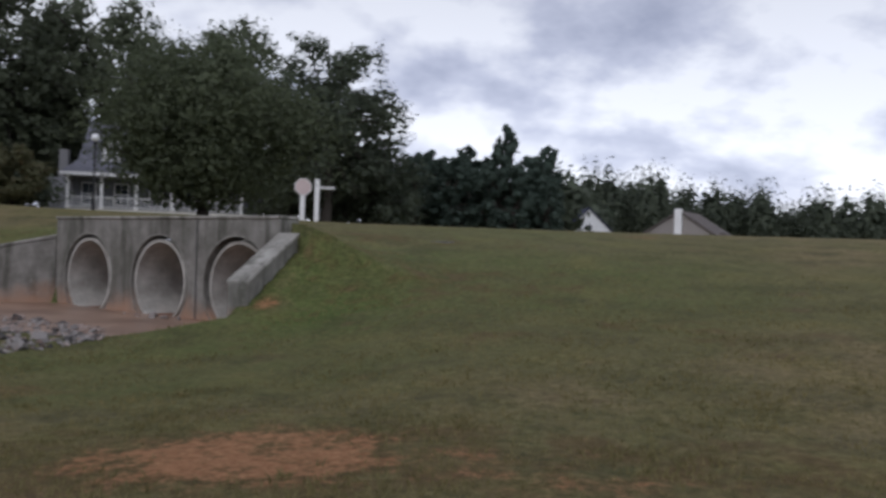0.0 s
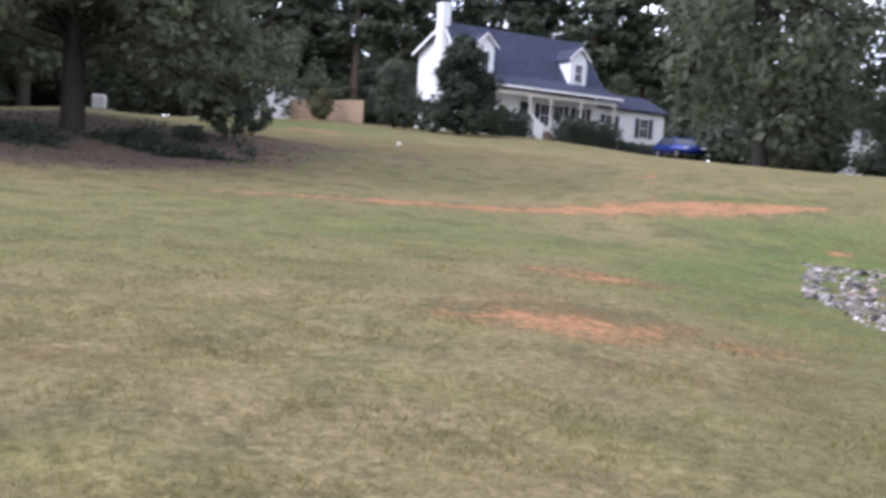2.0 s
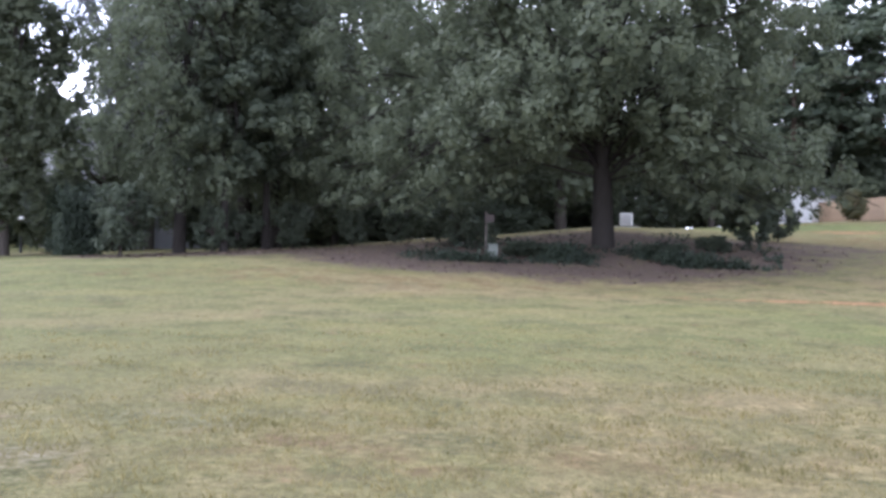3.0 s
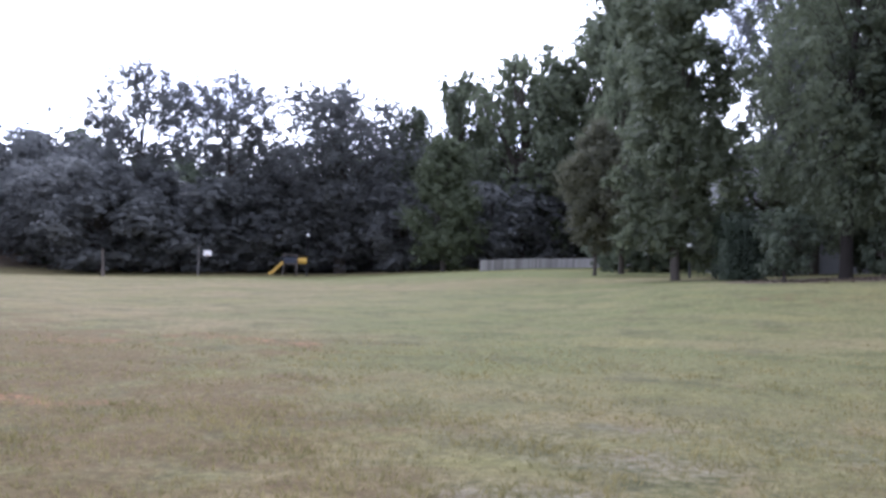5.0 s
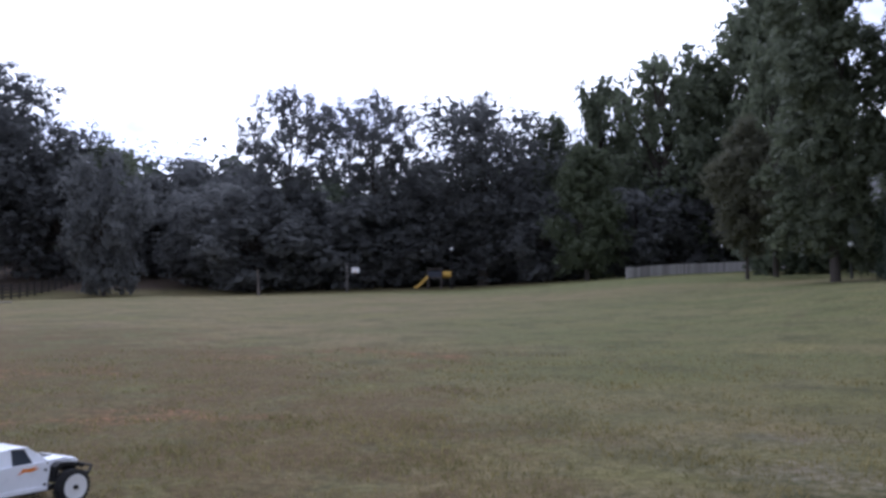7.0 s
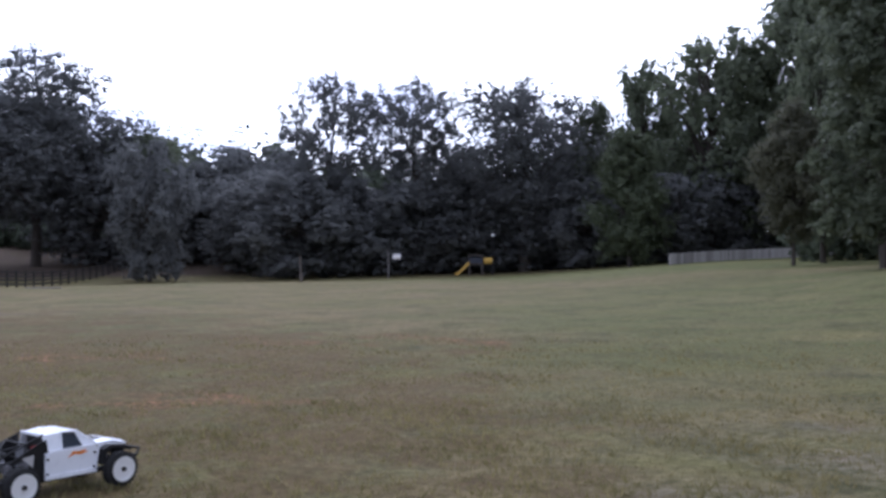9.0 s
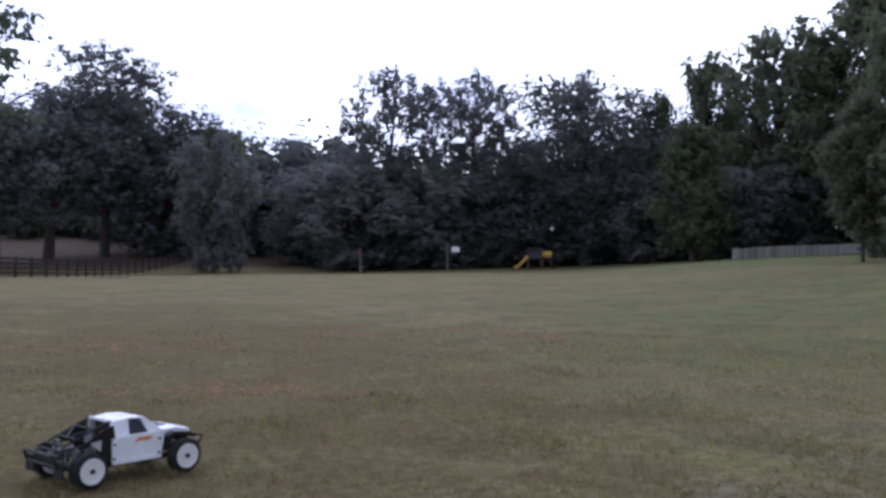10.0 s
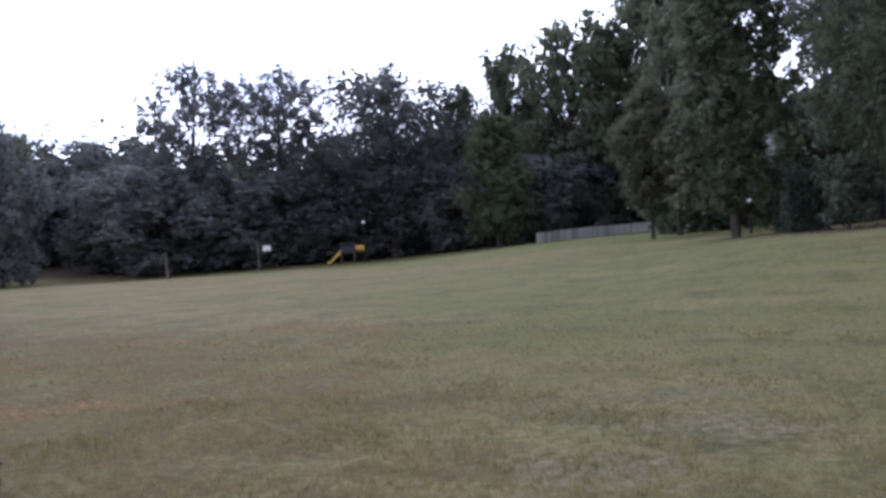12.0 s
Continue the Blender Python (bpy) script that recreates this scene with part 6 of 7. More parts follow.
def panel_fence(name, label, pts, hgt, mat, board=0.14, cap=False):
    """A board fence through places on the ground: posts, and each board its own piece."""
    f = thing(name, label, "fence")
    me = bpy.data.meshes.new("board")
    bm = B()
    box(bm, -board / 2 + 0.006, board / 2 - 0.006, -0.011, 0.011, 0, 1)
    bm.to_mesh(me)
    bm.free()
    me.materials.append(mat)
    rnd = random.Random(3)
    for (a0, d0), (a1, d1) in zip(pts, pts[1:]):
        p, q = Vector(polar(a0, d0)), Vector(polar(a1, d1))
        L = (q - p).length
        ang = math.degrees(math.atan2((q - p).y, (q - p).x))
        n = int(L / board)
        for k in range(n):
            c = p.lerp(q, (k + 0.5) / n)
            ob = new("board", me)
            ob.parent = f
            ob.matrix_world = pose(c.x, c.y, gz(c.x, c.y) + 0.04, rnd.uniform(-0.6, 0.6), 0, ang) @ Matrix.Diagonal((1, 1, hgt * rnd.uniform(0.985, 1.01), 1))
        for k in range(int(L / 2.4) + 1):
            c = p.lerp(q, min(1, k * 2.4 / L))
            z = gz(c.x, c.y)
            po = part("post", box(B(), -0.05, 0.05, 0.013, 0.113, -0.3, hgt + 0.03), mat, f)
            po.matrix_world = pose(c.x, c.y, z, 0, 0, ang)


def rail_fence():
    """The dark four-board paddock fence."""
    f = thing("paddock_fence", "dark four-board paddock fence along the field's edge", "fence")
    pts = [Vector(polar(a, d)) for a, d in ((186, 58), (180, 63), (177, 67), (174.5, 74), (171.5, 88), (166.6, 118), (160, 150))]
    post = bpy.data.meshes.new("post")
    bm = B()
    box(bm, -0.07, 0.07, -0.07, 0.07, -0.3, 1.42, 0.01)
    bm.to_mesh(post)
    bm.free()
    post.materials.append(M_RAIL)
    rail = bpy.data.meshes.new("rail")
    bm = B()
    box(bm, 0, 1, -0.1, -0.072, -0.07, 0.07)
    bm.to_mesh(rail)
    bm.free()
    rail.materials.append(M_RAIL)
    rnd = random.Random(9)
    last = None
    for p, q in zip(pts, pts[1:]):
        n = max(1, round((q - p).length / 2.4))
        for k in range(n):
            c = p.lerp(q, k / n)
            here = Vector((c.x, c.y, gz(c.x, c.y)))
            ob = new("post", post)
            ob.parent = f
            ob.matrix_world = pose(*here, rnd.uniform(-2, 2), rnd.uniform(-2, 2), math.degrees(math.atan2((q - p).y, (q - p).x)))
            if last is not None:
                d = here - last
                for h in (0.3, 0.62, 0.94, 1.26):
                    r = new("rail", rail)
                    r.parent = f
                    m = Matrix.Translation(last + Vector((0, 0, h))) @ d.to_track_quat("X", "Z").to_matrix().to_4x4()
                    r.matrix_world = m @ Matrix.Diagonal((d.length, 1, 1, 1))
            last = here


def build_playground():
    x, y = polar(145.8, 100)
    z = gz(x, y)
    p = thing("playset", "wooden playset with yellow slide and tunnel under trees", "playset", m=pose(x, y, z, 0, 0, 145.8))
    # local x to the camera's right
    for px in (-0.1, 1.3):
        for py in (0, 1.3):
            part("post", box(B(), px - 0.06, px + 0.06, py - 0.06, py + 0.06, -0.3, 2.25, 0.01), M_POST, p)
    part("platform", box(B(), -0.2, 1.4, -0.1, 1.4, 1.2, 1.3), M_POST, p)
    part("panel", box(B(), -0.15, 1.35, -0.12, -0.08, 1.35, 1.95), M_BLUE, p, "dark blue side panel")
    part("roof_beam", box(B(), -0.2, 1.4, 0.6, 0.7, 2.2, 2.3), M_POST, p)
    s = B()
    prism(s, [(-1.65, 0.1), (-1.25, 0.1), (-0.12, 1.2), (-0.12, 1.32), (-0.2, 1.32), (-1.33, 0.22), (-1.65, 0.22)], "y", -0.25, 0.35)
    for yy in (-0.29, 0.35):
        prism(s, [(-1.65, 0.1), (-1.25, 0.1), (-0.12, 1.2), (-0.12, 1.5), (-0.25, 1.5), (-1.33, 0.38), (-1.65, 0.34)], "y", yy, yy + 0.04)
    part("slide", s, M_YELLOW, p, "yellow plastic slide")
    t = ring_mesh(0.3, 0.36, 0, 0.95, 20)
    tn = part("tunnel", t, M_YELLOW, p, "yellow crawl tunnel")
    tn.matrix_local = pose(1.45, 0.5, 1.62, 0, 0, -90)
    x, y = polar(150.6, 95)
    b = thing("basketball_hoop", "basketball hoop with a white backboard on a pole", "basketball hoop", m=pose(x, y, gz(x, y), 0, 0, 150.6))
    part("pole", rod(B(), (-0.5, 0, -0.3), (-0.5, 0, 2.9), 0.06), M_WOOD_GREY, b)
    part("arm", rod(B(), (-0.5, 0, 2.2), (0.2, -0.3, 2.3), 0.03), M_IRON, b)
    part("backboard", box(B(), -0.05, 0.75, -0.33, -0.3, 1.95, 2.5, 0.01), M_WHITE, b, "white backboard")
    rg = ring_mesh(0.2, 0.225, 0, 0.02, 18)
    r = part("rim", rg, M_ORANGE, b)
    r.matrix_local = pose(0.35, -0.56, 2.05, 90, 0, 0)
    lamp_post(144.4, 98, 4.3, "black lamp post with a white globe by the playset", 0.17)
    x, y = polar(156.27, 88)
    o = thing("old_post", "leaning grey wooden post in the field", "post", m=pose(x, y, gz(x, y), 0, -3, 156))
    part("shaft", box(B(), -0.09, 0.09, -0.09, 0.09, -0.3, 2.45, 0.02), M_POST, o)
    part("foot", box(B(), -0.16, 0.16, -0.16, 0.16, -0.2, 0.7, 0.03), M_POST, o)
    x, y = polar(171.0, 60)
    pl = B()
    box(pl, -1.0, 1.0, -0.15, 0.15, 0.0, 0.06, 0.01)
    ob = part("plank", pl, M_WOOD_GREY)
    ob.matrix_world = pose(x, y, gz(x, y) + 0.01, 0, 0, 165)
    tagged(ob, "pale plank lying in the grass", "plank")


def build_yard():
    lamp_post(20.9, 41, 3.05, "black lamp post with a white globe beside the road")
    lamp_post(120.95, 52, 1.75, "short lamp post with white globes in the lawn", 0.14)
    panel_fence("board_fence", "new raw pine board fence beside the garage", [(74.0, 80), (71.4, 74), (69.6, 63)], 1.6, M_WOOD, 0.2)
    panel_fence("privacy_fence", "weathered grey board fence at the lawn's edge", [(133.6, 82), (129.0, 92), (125.5, 97), (123.4, 99)], 0.95, M_BOARD, 0.3)
    # utility box and meter post at the oak's edge
    x, y = polar(93.15, 33)
    u = thing("utility_box", "pale green utility pedestal on leaf litter", "utility box", m=pose(x, y, gz(x, y), 0, 0, 100))
    g = plain("utility_green", (0.15, 0.165, 0.14), 0.6)
    part("body", box(B(), -0.17, 0.17, -0.15, 0.15, -0.1, 0.5, 0.02), g, u)
    part("lid", box(B(), -0.19, 0.19, -0.17, 0.17, 0.503, 0.56, 0.02), g, u)
    x, y = polar(93.6, 34.2)
    s = thing("yard_post", "thin pale post with a small brown panel", "post", m=pose(x, y, gz(x, y), 0, 0, 95))
    part("stake", box(B(), -0.03, 0.03, -0.03, 0.03, -0.2, 1.6, 0.005), M_POST, s)
    part("panel", box(B(), -0.05, 0.3, -0.05, -0.032, 1.2, 1.5, 0.005), plain("brown_panel", (0.06, 0.045, 0.04), 0.7), s)
    # heat pump on its pad
    x, y = polar(85.0, 50)
    a = thing("heat_pump", "white outdoor unit on a concrete pad", "air conditioner", m=pose(x, y, gz(x, y), 0, 0, 80) @ Matrix.Scale(0.78, 4))
    part("pad", box(B(), -0.75, 0.9, -0.5, 0.5, -0.3, 0.1, 0.01), M_CONC_CAP, a)
    part("body", box(B(), -0.4, 0.4, -0.4, 0.4, 0.103, 0.95, 0.03), M_WHITE, a)
    gr = B()
    for k in range(7):
        box(gr, -0.36, 0.36, -0.425, -0.403, 0.2 + 0.1 * k, 0.24 + 0.1 * k)
    part("grille", gr, M_ALU, a)
    # ball in the grass
    x, y = polar(67.3, 44)
    b = part("ball", ball(B(), (0, 0, 0), 0.1), M_WHITE, smooth=True)
    b.matrix_world = pose(x, y, gz(x, y) + 0.08)
    tagged(b, "small white ball lying in the grass", "ball")
    x, y = polar(86.0, 51)


def build_car():
    x, y = polar(50.2, 64)
    c = thing("car", "blue parked car beside the white house", "car", m=pose(x, y, gz(x, y) - 0.02, 0, 0, -12))
    prof = [(-2.15, 0.35), (2.15, 0.35), (2.2, 0.6), (2.0, 0.82), (1.05, 0.92), (-2.1, 0.95), (-2.2, 0.7)]
    bm = B()
    prism(bm, prof, "y", -0.85, 0.85)
    bmesh.ops.bevel(bm, geom=list(bm.edges), offset=0.07, segments=2, affect="EDGES")
    part("body", bm, M_CARBLUE, c, "blue painted body", smooth=True)
    cab = B()
    lo = [(-1.75, 0.93), (1.1, 0.93)]
    v = [cab.verts.new(p) for p in ((-1.85, -0.78, 0.93), (1.1, -0.78, 0.93), (1.1, 0.78, 0.93), (-1.85, 0.78, 0.93), (-1.2, -0.6, 1.4), (0.25, -0.6, 1.4), (0.25, 0.6, 1.4), (-1.2, 0.6, 1.4))]
    for f in ((0, 1, 5, 4), (1, 2, 6, 5), (2, 3, 7, 6), (3, 0, 4, 7), (4, 5, 6, 7), (3, 2, 1, 0)):
        cab.faces.new([v[k] for k in f])
    part("windows", cab, M_GLASS, c, "dark car windows")
    rf = B()
    box(rf, -1.22, 0.28, -0.62, 0.62, 1.4, 1.45, 0.03)
    for s in (-1, 1):
        rod(rf, (1.1, s * 0.78, 0.93), (0.25, s * 0.6, 1.42), 0.04)
        rod(rf, (-1.85, s * 0.78, 0.93), (-1.2, s * 0.6, 1.42), 0.05)
    part("roof", rf, M_CARBLUE, c)
    for px in (-1.35, 1.35):
        for s in (-1, 1):
            w = part("wheel", rod(B(), (px, s * 0.66, 0.32), (px, s * 0.88, 0.32), 0.32, n=20), M_RUBBER, c)
            part("rim", rod(B(), (px, s * 0.883, 0.32), (px, s * 0.9, 0.32), 0.2, n=16), M_ALU, w)
    for s in (-1, 1):
        part("headlight", box(B(), 2.02, 2.2, s * 0.62 - 0.15, s * 0.62 + 0.15, 0.62, 0.74, 0.02), M_GLOBE, c)
        part("tail_light", box(B(), -2.24, -2.12, s * 0.62 - 0.15, s * 0.62 + 0.15, 0.7, 0.84, 0.02), M_RED, c)


# ---- grass ----


def build_grass():
    """Short blades over the near sod."""
    rng = np.random.default_rng(77)
    n = 230000
    az = np.radians(rng.uniform(-32, 184, n))
    d = 0.8 + (18 - 0.8) * rng.random(n) ** 1.35
    x, y = -np.sin(az) * d, np.cos(az) * d
    # thin out softly towards the standing place and towards the distance
    keep = rng.random(n) < smooth((d - 0.6) / 3.0) * smooth((18.2 - d) / 7.0)
    for q in CLAY:
        keep &= blob(x, y, *q[:4]) * q[4] < rng.uniform(0.25, 0.9, n)
    edge, wall, top, over = basin(x, y)
    keep &= edge > 0.3
    clump = np.sin(x * 2.3 + 3 * np.sin(y * 1.1)) * np.sin(y * 2.9 + 2 * np.cos(x * 1.7))
    keep &= rng.random(n) < 0.62 + 0.16 * clump
    x, y, d, clump = x[keep], y[keep], d[keep], clump[keep]
    z = ground_z(x, y)
    n = len(x)
    h = rng.uniform(0.012, 0.038, n) * (1 + 0.45 * clump)
    w = 0.0032 + 0.0007 * d
    a = rng.uniform(0, 2 * np.pi, n)
    lx, ly = rng.normal(size=n) * 0.6 * h, rng.normal(size=n) * 0.6 * h
    dx, dy = np.cos(a) * w, np.sin(a) * w
    V = np.stack([np.stack([x - dx, y - dy, z - 0.01], 1), np.stack([x + dx, y + dy, z - 0.01], 1), np.stack([x + lx, y + ly, z + h], 1)], 1).reshape(-1, 3)
    # coarser tussocks stand out of the short sod
    k = 6500
    ta, td = np.radians(rng.uniform(-32, 184, k)), 2.4 + 6.0 * rng.random(k) ** 1.1
    tx, ty = -np.sin(ta) * td, np.cos(ta) * td
    keep = rng.random(k) < 0.25 + 0.6 * np.clip(np.sin(tx * 0.9 + 2 * np.sin(ty * 0.6)) * np.sin(ty * 1.1 + 1.5 * np.cos(tx * 0.7)) + 0.25, 0, 1)
    for q in CLAY:
        keep &= blob(tx, ty, *q[:4]) * q[4] < rng.uniform(0.3, 1.1, k)
    keep &= basin(tx, ty)[0] > 0.3
    tx, ty, td = (np.repeat(q[keep], 7) for q in (tx, ty, td))
    k = len(tx)
    x, y = tx + rng.normal(size=k) * 0.022, ty + rng.normal(size=k) * 0.022
    z = ground_z(x, y)
    h = rng.uniform(0.022, 0.06, k)
    a = rng.uniform(0, 2 * np.pi, k)
    dx, dy = np.cos(a) * (0.003 + 0.0006 * td), np.sin(a) * (0.003 + 0.0006 * td)
    lx, ly = (x - tx) * 1.3 + rng.normal(size=k) * 0.4 * h, (y - ty) * 1.3 + rng.normal(size=k) * 0.4 * h
    T = np.stack([np.stack([x - dx, y - dy, z - 0.01], 1), np.stack([x + dx, y + dy, z - 0.01], 1), np.stack([x + lx, y + ly, z + h], 1)], 1).reshape(-1, 3)
    V, n = np.vstack([V, T]), n + k
    ob = raw("grass", V.tolist(), np.arange(n * 3).reshape(-1, 3).tolist(), M_BLADE)
    tagged(ob, "short mown grass blades, green and straw-coloured", "grass", kind="stuff")

# ---- the model truck ----


def build_truck():
    """A large radio-controlled desert truck: x forward, y to its left, z up from the ground."""
    T = thing("model_truck", "white and black radio-controlled desert truck with white wheels", "model truck", m=TRUCK)
    WB, TW, R = 0.56, 0.40, 0.088
    fx, rx = WB / 2, -WB / 2
    for px in (fx, rx):
        for s in (-1, 1):
            y0 = s * TW / 2
            wheel = thing("wheel", "", "")
            for k in list(wheel.keys()):
                del wheel[k]
            wheel.parent = T
            wheel.matrix_local = pose(px, y0, R)
            t = B()
            wd = 0.075
            prof = [(R - 0.024, -wd / 2), (R - 0.008, -wd / 2), (R, -wd / 2 + 0.014), (R, wd / 2 - 0.014), (R - 0.008, wd / 2), (R - 0.024, wd / 2)]
            seg = 32
            rings = [[t.verts.new((r * math.cos(2 * math.pi * k / seg), w, r * math.sin(2 * math.pi * k / seg))) for k in range(seg)] for r, w in prof]
            for a, b in zip(rings, rings[1:] + rings[:1]):
                for k in range(seg):
                    t.faces.new((a[k], a[(k + 1) % seg], b[(k + 1) % seg], b[k]))
            part("tyre", t, M_RUBBER, wheel, "black knobbly tyre", smooth=True)
            kn = B()
            for k in range(26):
                a = 2 * math.pi * k / 26
                for w in (-0.022, 0.022):
                    box(kn, -0.006, 0.006, w - 0.012, w + 0.012, R - 0.002, R + 0.005, m=pose(0, 0, 0, 0, math.degrees(a + (w > 0) * 0.12), 0))
            part("tread", kn, M_RUBBER, wheel)
            rim = B()
            rod(rim, (0, s * 0.006, 0), (0, s * 0.034, 0), R - 0.022, R - 0.022, 28)
            ring = ring_mesh(R - 0.034, R - 0.021, -0.04, 0.04, 28)
            rm = part("rim", rim, M_RIM, wheel, "white dish wheel")
            part("rim_edge", ring, M_RIM, wheel, smooth=False)
            part("hub_nut", rod(B(), (0, s * 0.034, 0), (0, s * 0.048, 0), 0.013, 0.011, 8), M_BLACK, wheel, "black hub nut")
    # chassis and suspension
    part("chassis", box(B(), -0.30, 0.27, -0.085, 0.085, 0.06, 0.085, 0.006), M_BLACK, T)
    for px in (fx, rx):
        for s in (-1, 1):
            ar = B()
            rod(ar, (px - 0.035, s * 0.07, 0.075), (px, s * 0.165, 0.085), 0.010)
            rod(ar, (px + 0.035, s * 0.07, 0.075), (px, s * 0.165, 0.085), 0.010)
            rod(ar, (px, s * 0.06, 0.13), (px, s * 0.165, 0.12), 0.006)
            part("suspension_arm", ar, M_BLACK, T)
            sh = B()
            rod(sh, (px - 0.02, s * 0.13, 0.09), (px - 0.03, s * 0.07, 0.215), 0.010)
            k = 0.0
            while k < 1:
                a = Vector((px - 0.02, s * 0.13, 0.09)).lerp(Vector((px - 0.03, s * 0.07, 0.215)), 0.2 + 0.6 * k)
                rod(sh, a - Vector((0, 0, 0.003)), a + Vector((0, 0, 0.003)), 0.018, n=10)
                k += 0.14
            part("shock_absorber", sh, M_ALU, T)
    part("engine", box(B(), -0.16, -0.03, -0.06, 0.05, 0.09, 0.2, 0.012), M_ALU, T, "grey engine block")
    part("air_filter", rod(B(), (-0.12, -0.03, 0.22), (-0.03, -0.03, 0.24), 0.028, n=12), M_RED, T, "red engine part")
    ex = B()
    bent(ex, [(-0.2, 0.05, 0.13), (-0.28, 0.05, 0.16), (-0.33, 0.0, 0.17), (-0.33, -0.08, 0.17)], 0.018, 10)
    part("exhaust", ex, M_ALU, T)
    # body shell: cab, hood, side panels
    cab = B()
    # x, half width at the sill, half width at the top, z low, z top
    sec = [(-0.115, 0.135, 0.105, 0.205, 0.312), (-0.02, 0.135, 0.112, 0.205, 0.322), (0.075, 0.135, 0.106, 0.205, 0.314), (0.195, 0.128, 0.122, 0.2, 0.226)]
    loops = []
    for x, w0, w1, zl, zh in sec:
        loops.append([cab.verts.new(p) for p in ((x, -w0, zl), (x, -w1, zh - 0.008), (x, -w1 + 0.02, zh), (x, w1 - 0.02, zh), (x, w1, zh - 0.008), (x, w0, zl))])
    for i, (a, b) in enumerate(zip(loops, loops[1:])):
        for k in range(5):
            if i == 2 or (i == 1 and k in (0, 4)):
                continue  # open windscreen and side windows
            cab.faces.new((a[k], a[k + 1], b[k + 1], b[k]))
    body = part("body", cab, M_RCWHITE, T, "white moulded cab shell")
    md = body.modifiers.new("thickness", "SOLIDIFY")
    md.thickness, md.offset = 0.006, -1
    # dark windscreen and side windows set just inside
    wins = B()
    v = [wins.verts.new(p) for p in ((0.078, -0.10, 0.306), (0.19, -0.115, 0.222), (0.19, 0.115, 0.222), (0.078, 0.10, 0.306))]
    wins.faces.new(v)
    part("windscreen", wins, M_GLASS, T, "dark mesh windscreen")
    # black block added inside the hollow cab in place of its shade
    part("interior", box(B(), -0.09, 0.07, -0.098, 0.098, 0.10, 0.295, 0.01), M_BLACK, T, "added black block standing for the shade inside the cab")
    for s in (-1, 1):
        sw = B()
        q = [sw.verts.new(p) for p in ((-0.012, s * 0.1285, 0.228), (-0.012, s * 0.1125, 0.305), (0.060, s * 0.1075, 0.300), (0.104, s * 0.1235, 0.232))]
        sw.faces.new(q)
        part("side_window", sw, M_GLASS, T, "dark side window")
        pl = B()
        bent(pl, [(-0.02, s * 0.133, 0.21), (-0.02, s * 0.112, 0.314), (0.075, s * 0.106, 0.309), (0.19, s * 0.123, 0.222)], 0.006, 6)
        part("pillar", pl, M_RCWHITE, T)
        fp = B()
        q = [fp.verts.new(p) for p in ((0.104, s * 0.1265, 0.222), (0.060, s * 0.1085, 0.308), (0.078, s * 0.1070, 0.309), (0.192, s * 0.1245, 0.222))]
        fp.faces.new(q)
        fo = part("window_surround", fp, M_RCWHITE, T, "broad white windscreen pillar")
        md = fo.modifiers.new("thickness", "SOLIDIFY")
        md.thickness, md.offset = 0.006, 0
        # door panel below the window
        dp = B()
        prism(dp, [(-0.125, 0.085), (0.165, 0.085), (0.185, 0.205), (0.16, 0.225), (-0.10, 0.218), (-0.125, 0.20)], "y", s * 0.150 - 0.004, s * 0.150 + 0.004)
        prism(dp, [(-0.10, 0.2175), (0.16, 0.2245), (0.15, 0.231), (-0.09, 0.228)], "y", min(s * 0.132, s * 0.152), max(s * 0.132, s * 0.152))
        prism(dp, [(-0.125, 0.085), (0.165, 0.085), (0.165, 0.105), (-0.125, 0.105)], "y", s * 0.157 - 0.004, s * 0.157 + 0.004)
        d = part("side_panel", dp, M_RCWHITE, T, "white door panel with an orange flame mark")
        fl = B()
        prism(fl, [(0.0, 0.183), (0.04, 0.196), (0.07, 0.190), (0.12, 0.202), (0.09, 0.205), (0.11, 0.214), (0.06, 0.208), (0.03, 0.212), (0.02, 0.200)], "y", s * 0.1555 - 0.001, s * 0.1555 + 0.001)
        part("flame_mark", fl, M_ORANGE, d, "orange flame-shaped sticker")
        for px, pz in ((-0.115, 0.19), (0.155, 0.19), (-0.115, 0.115), (0.15, 0.115)):
            part("body_clip", rod(B(), (px, s * 0.150, pz), (px, s * 0.164, pz), 0.006, n=8), M_BLACK, d)
        # black panel and mud guard behind the door
        gd = B()
        prism(gd, [(-0.205, 0.10), (-0.127, 0.09), (-0.127, 0.222), (-0.102, 0.222), (-0.112, 0.29), (-0.15, 0.28), (-0.30, 0.20), (-0.28, 0.185), (-0.205, 0.21)], "y", s * 0.138 - 0.003, s * 0.138 + 0.003)
        part("side_guard", gd, M_BLACK, T, "black rear side guard")
        # front fender
        fd = B()
        prism(fd, [(0.185, 0.12), (0.195, 0.20), (0.235, 0.218), (0.33, 0.208), (0.375, 0.18), (0.36, 0.172), (0.32, 0.190), (0.25, 0.198), (0.215, 0.172), (0.205, 0.12)], "y", s * 0.145 - 0.03, s * 0.145 + 0.03)
        part("front_fender", fd, M_BLACK, T)
        lb = part("decal_patch", prism(B(), [(-0.245, 0.213), (-0.180, 0.222), (-0.185, 0.160)], "y", s * 0.1435 - 0.001, s * 0.1435 + 0.001), M_SIGNPALE, T, "grey triangular sticker")
    hood = B()
    top = [(0.192, 0.128, 0.230), (0.28, 0.122, 0.232), (0.385, 0.098, 0.205)]
    hl = [[hood.verts.new(p) for p in ((x, -w, z - 0.03), (x, -w, z), (x, -w * 0.5, z + 0.008), (x, w * 0.5, z + 0.008), (x, w, z), (x, w, z - 0.03))] for x, w, z in top]
    for a, b in zip(hl, hl[1:]):
        for k in range(5):
            hood.faces.new((a[k], a[k + 1], b[k + 1], b[k]))
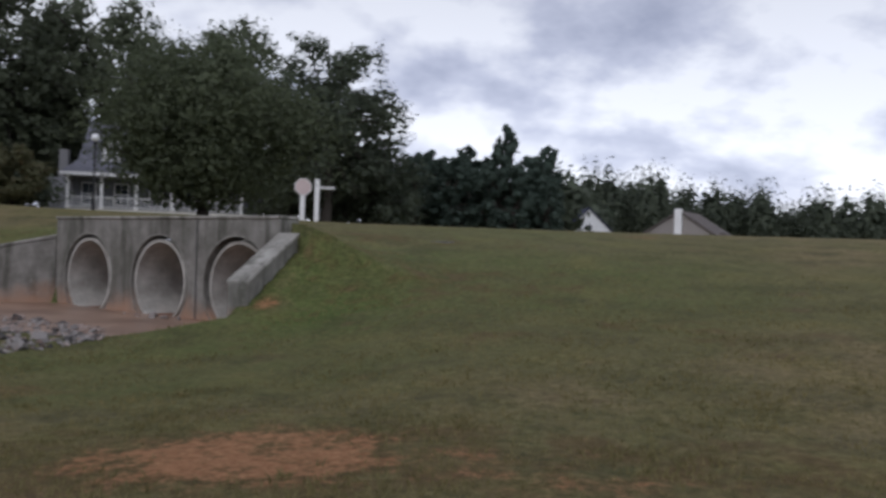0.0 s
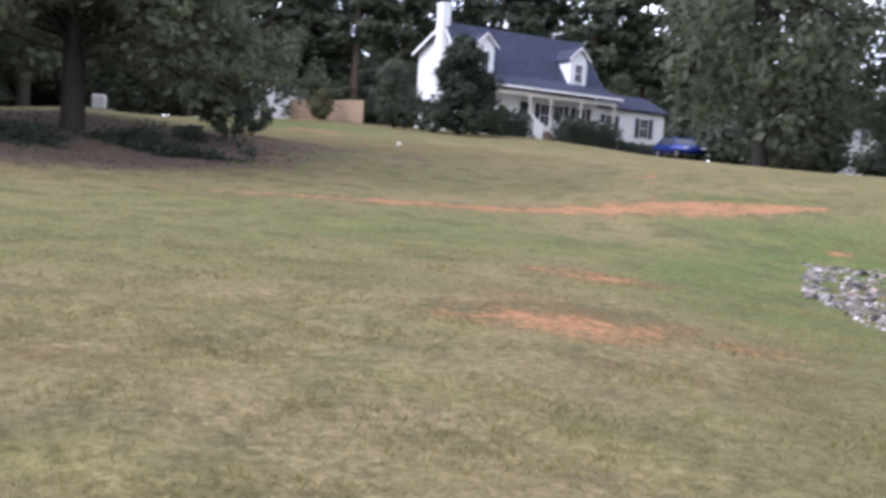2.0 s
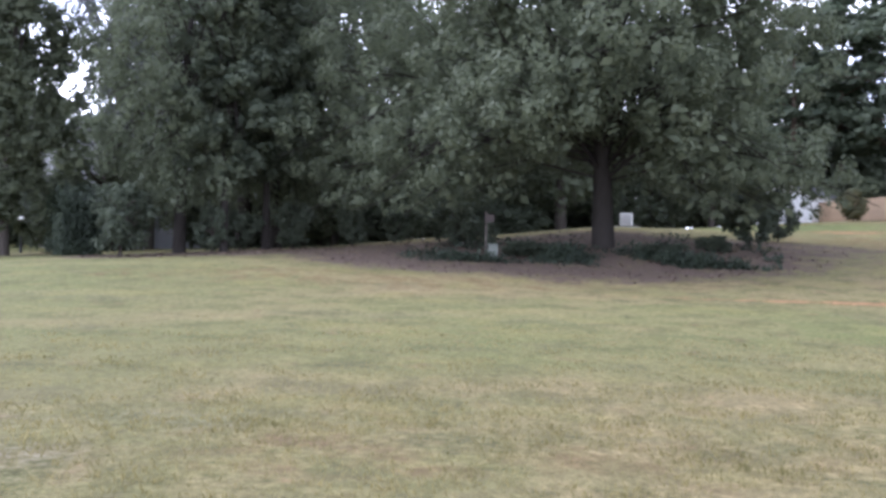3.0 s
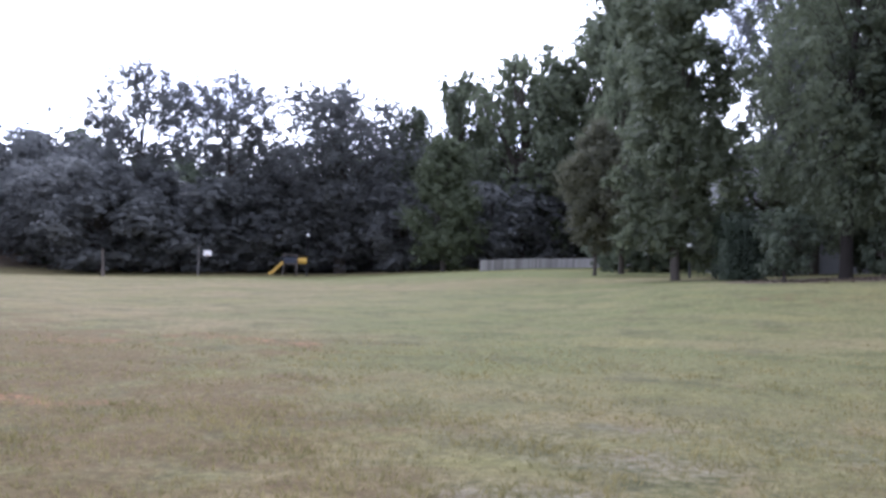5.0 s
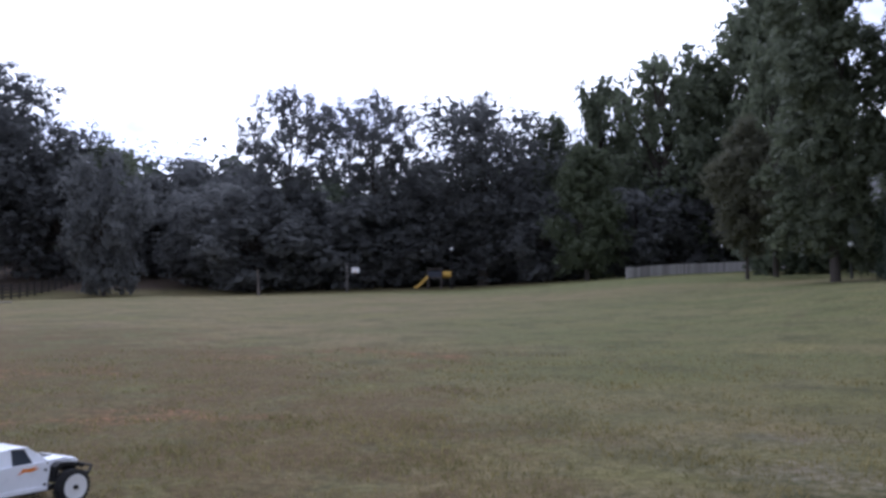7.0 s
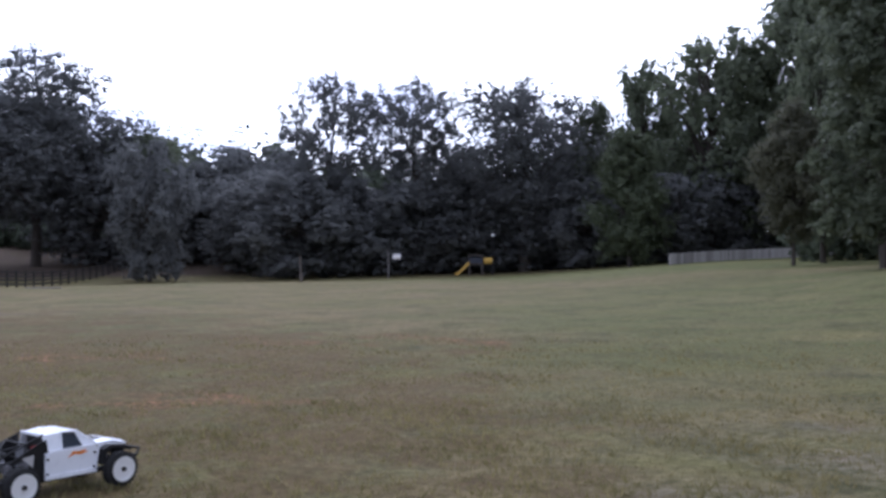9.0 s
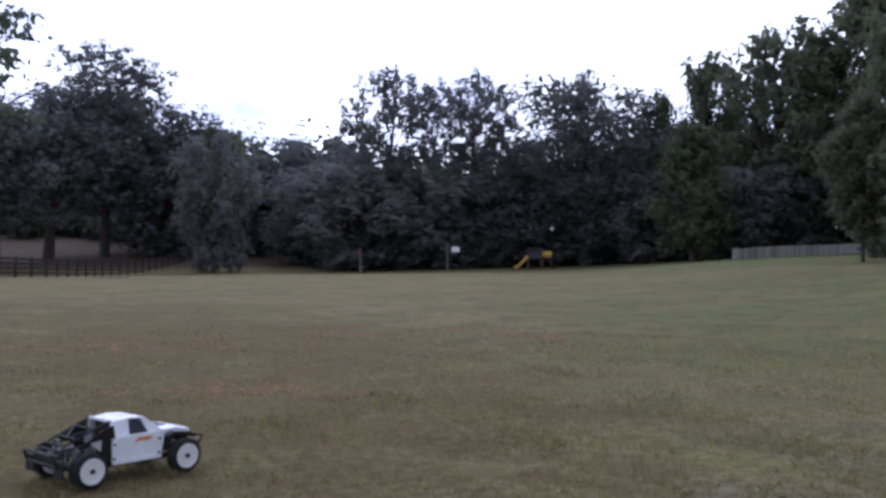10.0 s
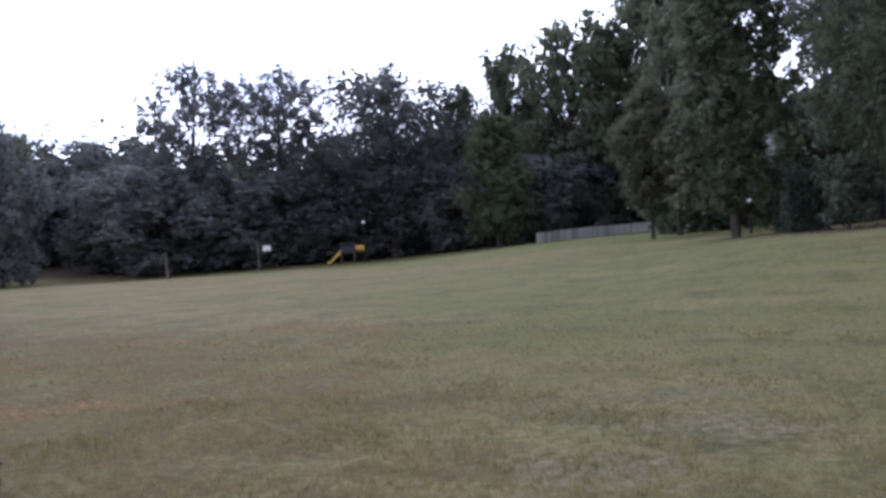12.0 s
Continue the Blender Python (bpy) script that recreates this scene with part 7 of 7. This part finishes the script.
    ho = part("hood", hood, M_RCWHITE, T, "white hood")
    md = ho.modifiers.new("thickness", "SOLIDIFY")
    md.thickness, md.offset = 0.005, -1
    part("hood_vent", box(B(), 0.20, 0.26, -0.05, 0.05, 0.237, 0.243, 0.002), M_BLACK, ho)
    part("roof_rear_edge", box(B(), -0.122, -0.110, -0.100, 0.100, 0.30, 0.316, 0.003), M_RCWHITE, T)
    # rear cage
    bars = []
    for s in (-1, 1):
        bars.append(([(-0.11, s * 0.102, 0.308), (-0.20, s * 0.10, 0.275), (-0.36, s * 0.095, 0.205), (-0.40, s * 0.11, 0.19)], 0.0065))
        bars.append(([(-0.10, s * 0.125, 0.225), (-0.22, s * 0.12, 0.20), (-0.40, s * 0.11, 0.19)], 0.0065))
        bars.append(([(-0.20, s * 0.10, 0.275), (-0.22, s * 0.12, 0.20), (-0.30, s * 0.098, 0.237)], 0.005))
        bars.append(([(-0.36, s * 0.095, 0.205), (-0.37, s * 0.10, 0.11)], 0.006))
    for x, z, w in ((-0.20, 0.275, 0.10), (-0.30, 0.237, 0.098), (-0.36, 0.205, 0.095), (-0.40, 0.19, 0.11), (-0.37, 0.11, 0.10)):
        bars.append(([(x, -w, z), (x, w, z)], 0.006))
    bars.append(([(-0.20, 0.10, 0.275), (-0.30, 0.0, 0.237), (-0.20, -0.10, 0.275)], 0.005))
    for pts, r in bars:
        part("cage_bar", bent(B(), pts, r), M_BLACK, T)
    rb = B()
    bent(rb, [(-0.37, -0.15, 0.10), (-0.43, -0.16, 0.12), (-0.45, -0.15, 0.175), (-0.45, 0.15, 0.175), (-0.43, 0.16, 0.12), (-0.37, 0.15, 0.10)], 0.008)
    rod(rb, (-0.43, -0.16, 0.12), (-0.43, 0.16, 0.12), 0.007)
    part("rear_bumper", rb, M_BLACK, T)
    rp = part("rear_panel", box(B(), -0.405, -0.385, -0.11, 0.11, 0.095, 0.165, 0.004), M_BLACK, T)
    for s in (-1, 1):
        part("mud_flap", box(B(), -0.42, -0.41, s * 0.15 - 0.045, s * 0.15 + 0.045, 0.06, 0.15, 0.003), M_BLACK, T)
    fb = B()
    bent(fb, [(0.33, -0.10, 0.11), (0.43, -0.13, 0.13), (0.47, -0.10, 0.16), (0.47, 0.10, 0.16), (0.43, 0.13, 0.13), (0.33, 0.10, 0.11)], 0.007)
    bent(fb, [(0.36, -0.075, 0.19), (0.47, -0.10, 0.16)], 0.006)
    bent(fb, [(0.36, 0.075, 0.19), (0.47, 0.10, 0.16)], 0.006)
    rod(fb, (0.43, -0.13, 0.13), (0.43, 0.13, 0.13), 0.006)
    part("front_bumper", fb, M_BLACK, T, "black tubular front bumper")
    gp = part("grille_panel", box(B(), 0.37, 0.385, -0.085, 0.085, 0.13, 0.185, 0.004), M_BLACK, T, "dark grille")
    return T


fx_, fy_ = -0.935, -0.355
t_x, t_y = -0.958 - 0.355 * -0.20, -5.085 + 0.935 * -0.20
TRUCK = pose(t_x, t_y, gz(t_x, t_y) + 0.004, 0, 0, math.degrees(math.atan2(fy_, fx_)))

build_culvert()
build_rocks()
build_trees()
build_woods()
build_undergrowth()
build_houses()
build_signs()
build_yard()
build_car()
build_playground()
rail_fence()
build_truck()
build_grass()
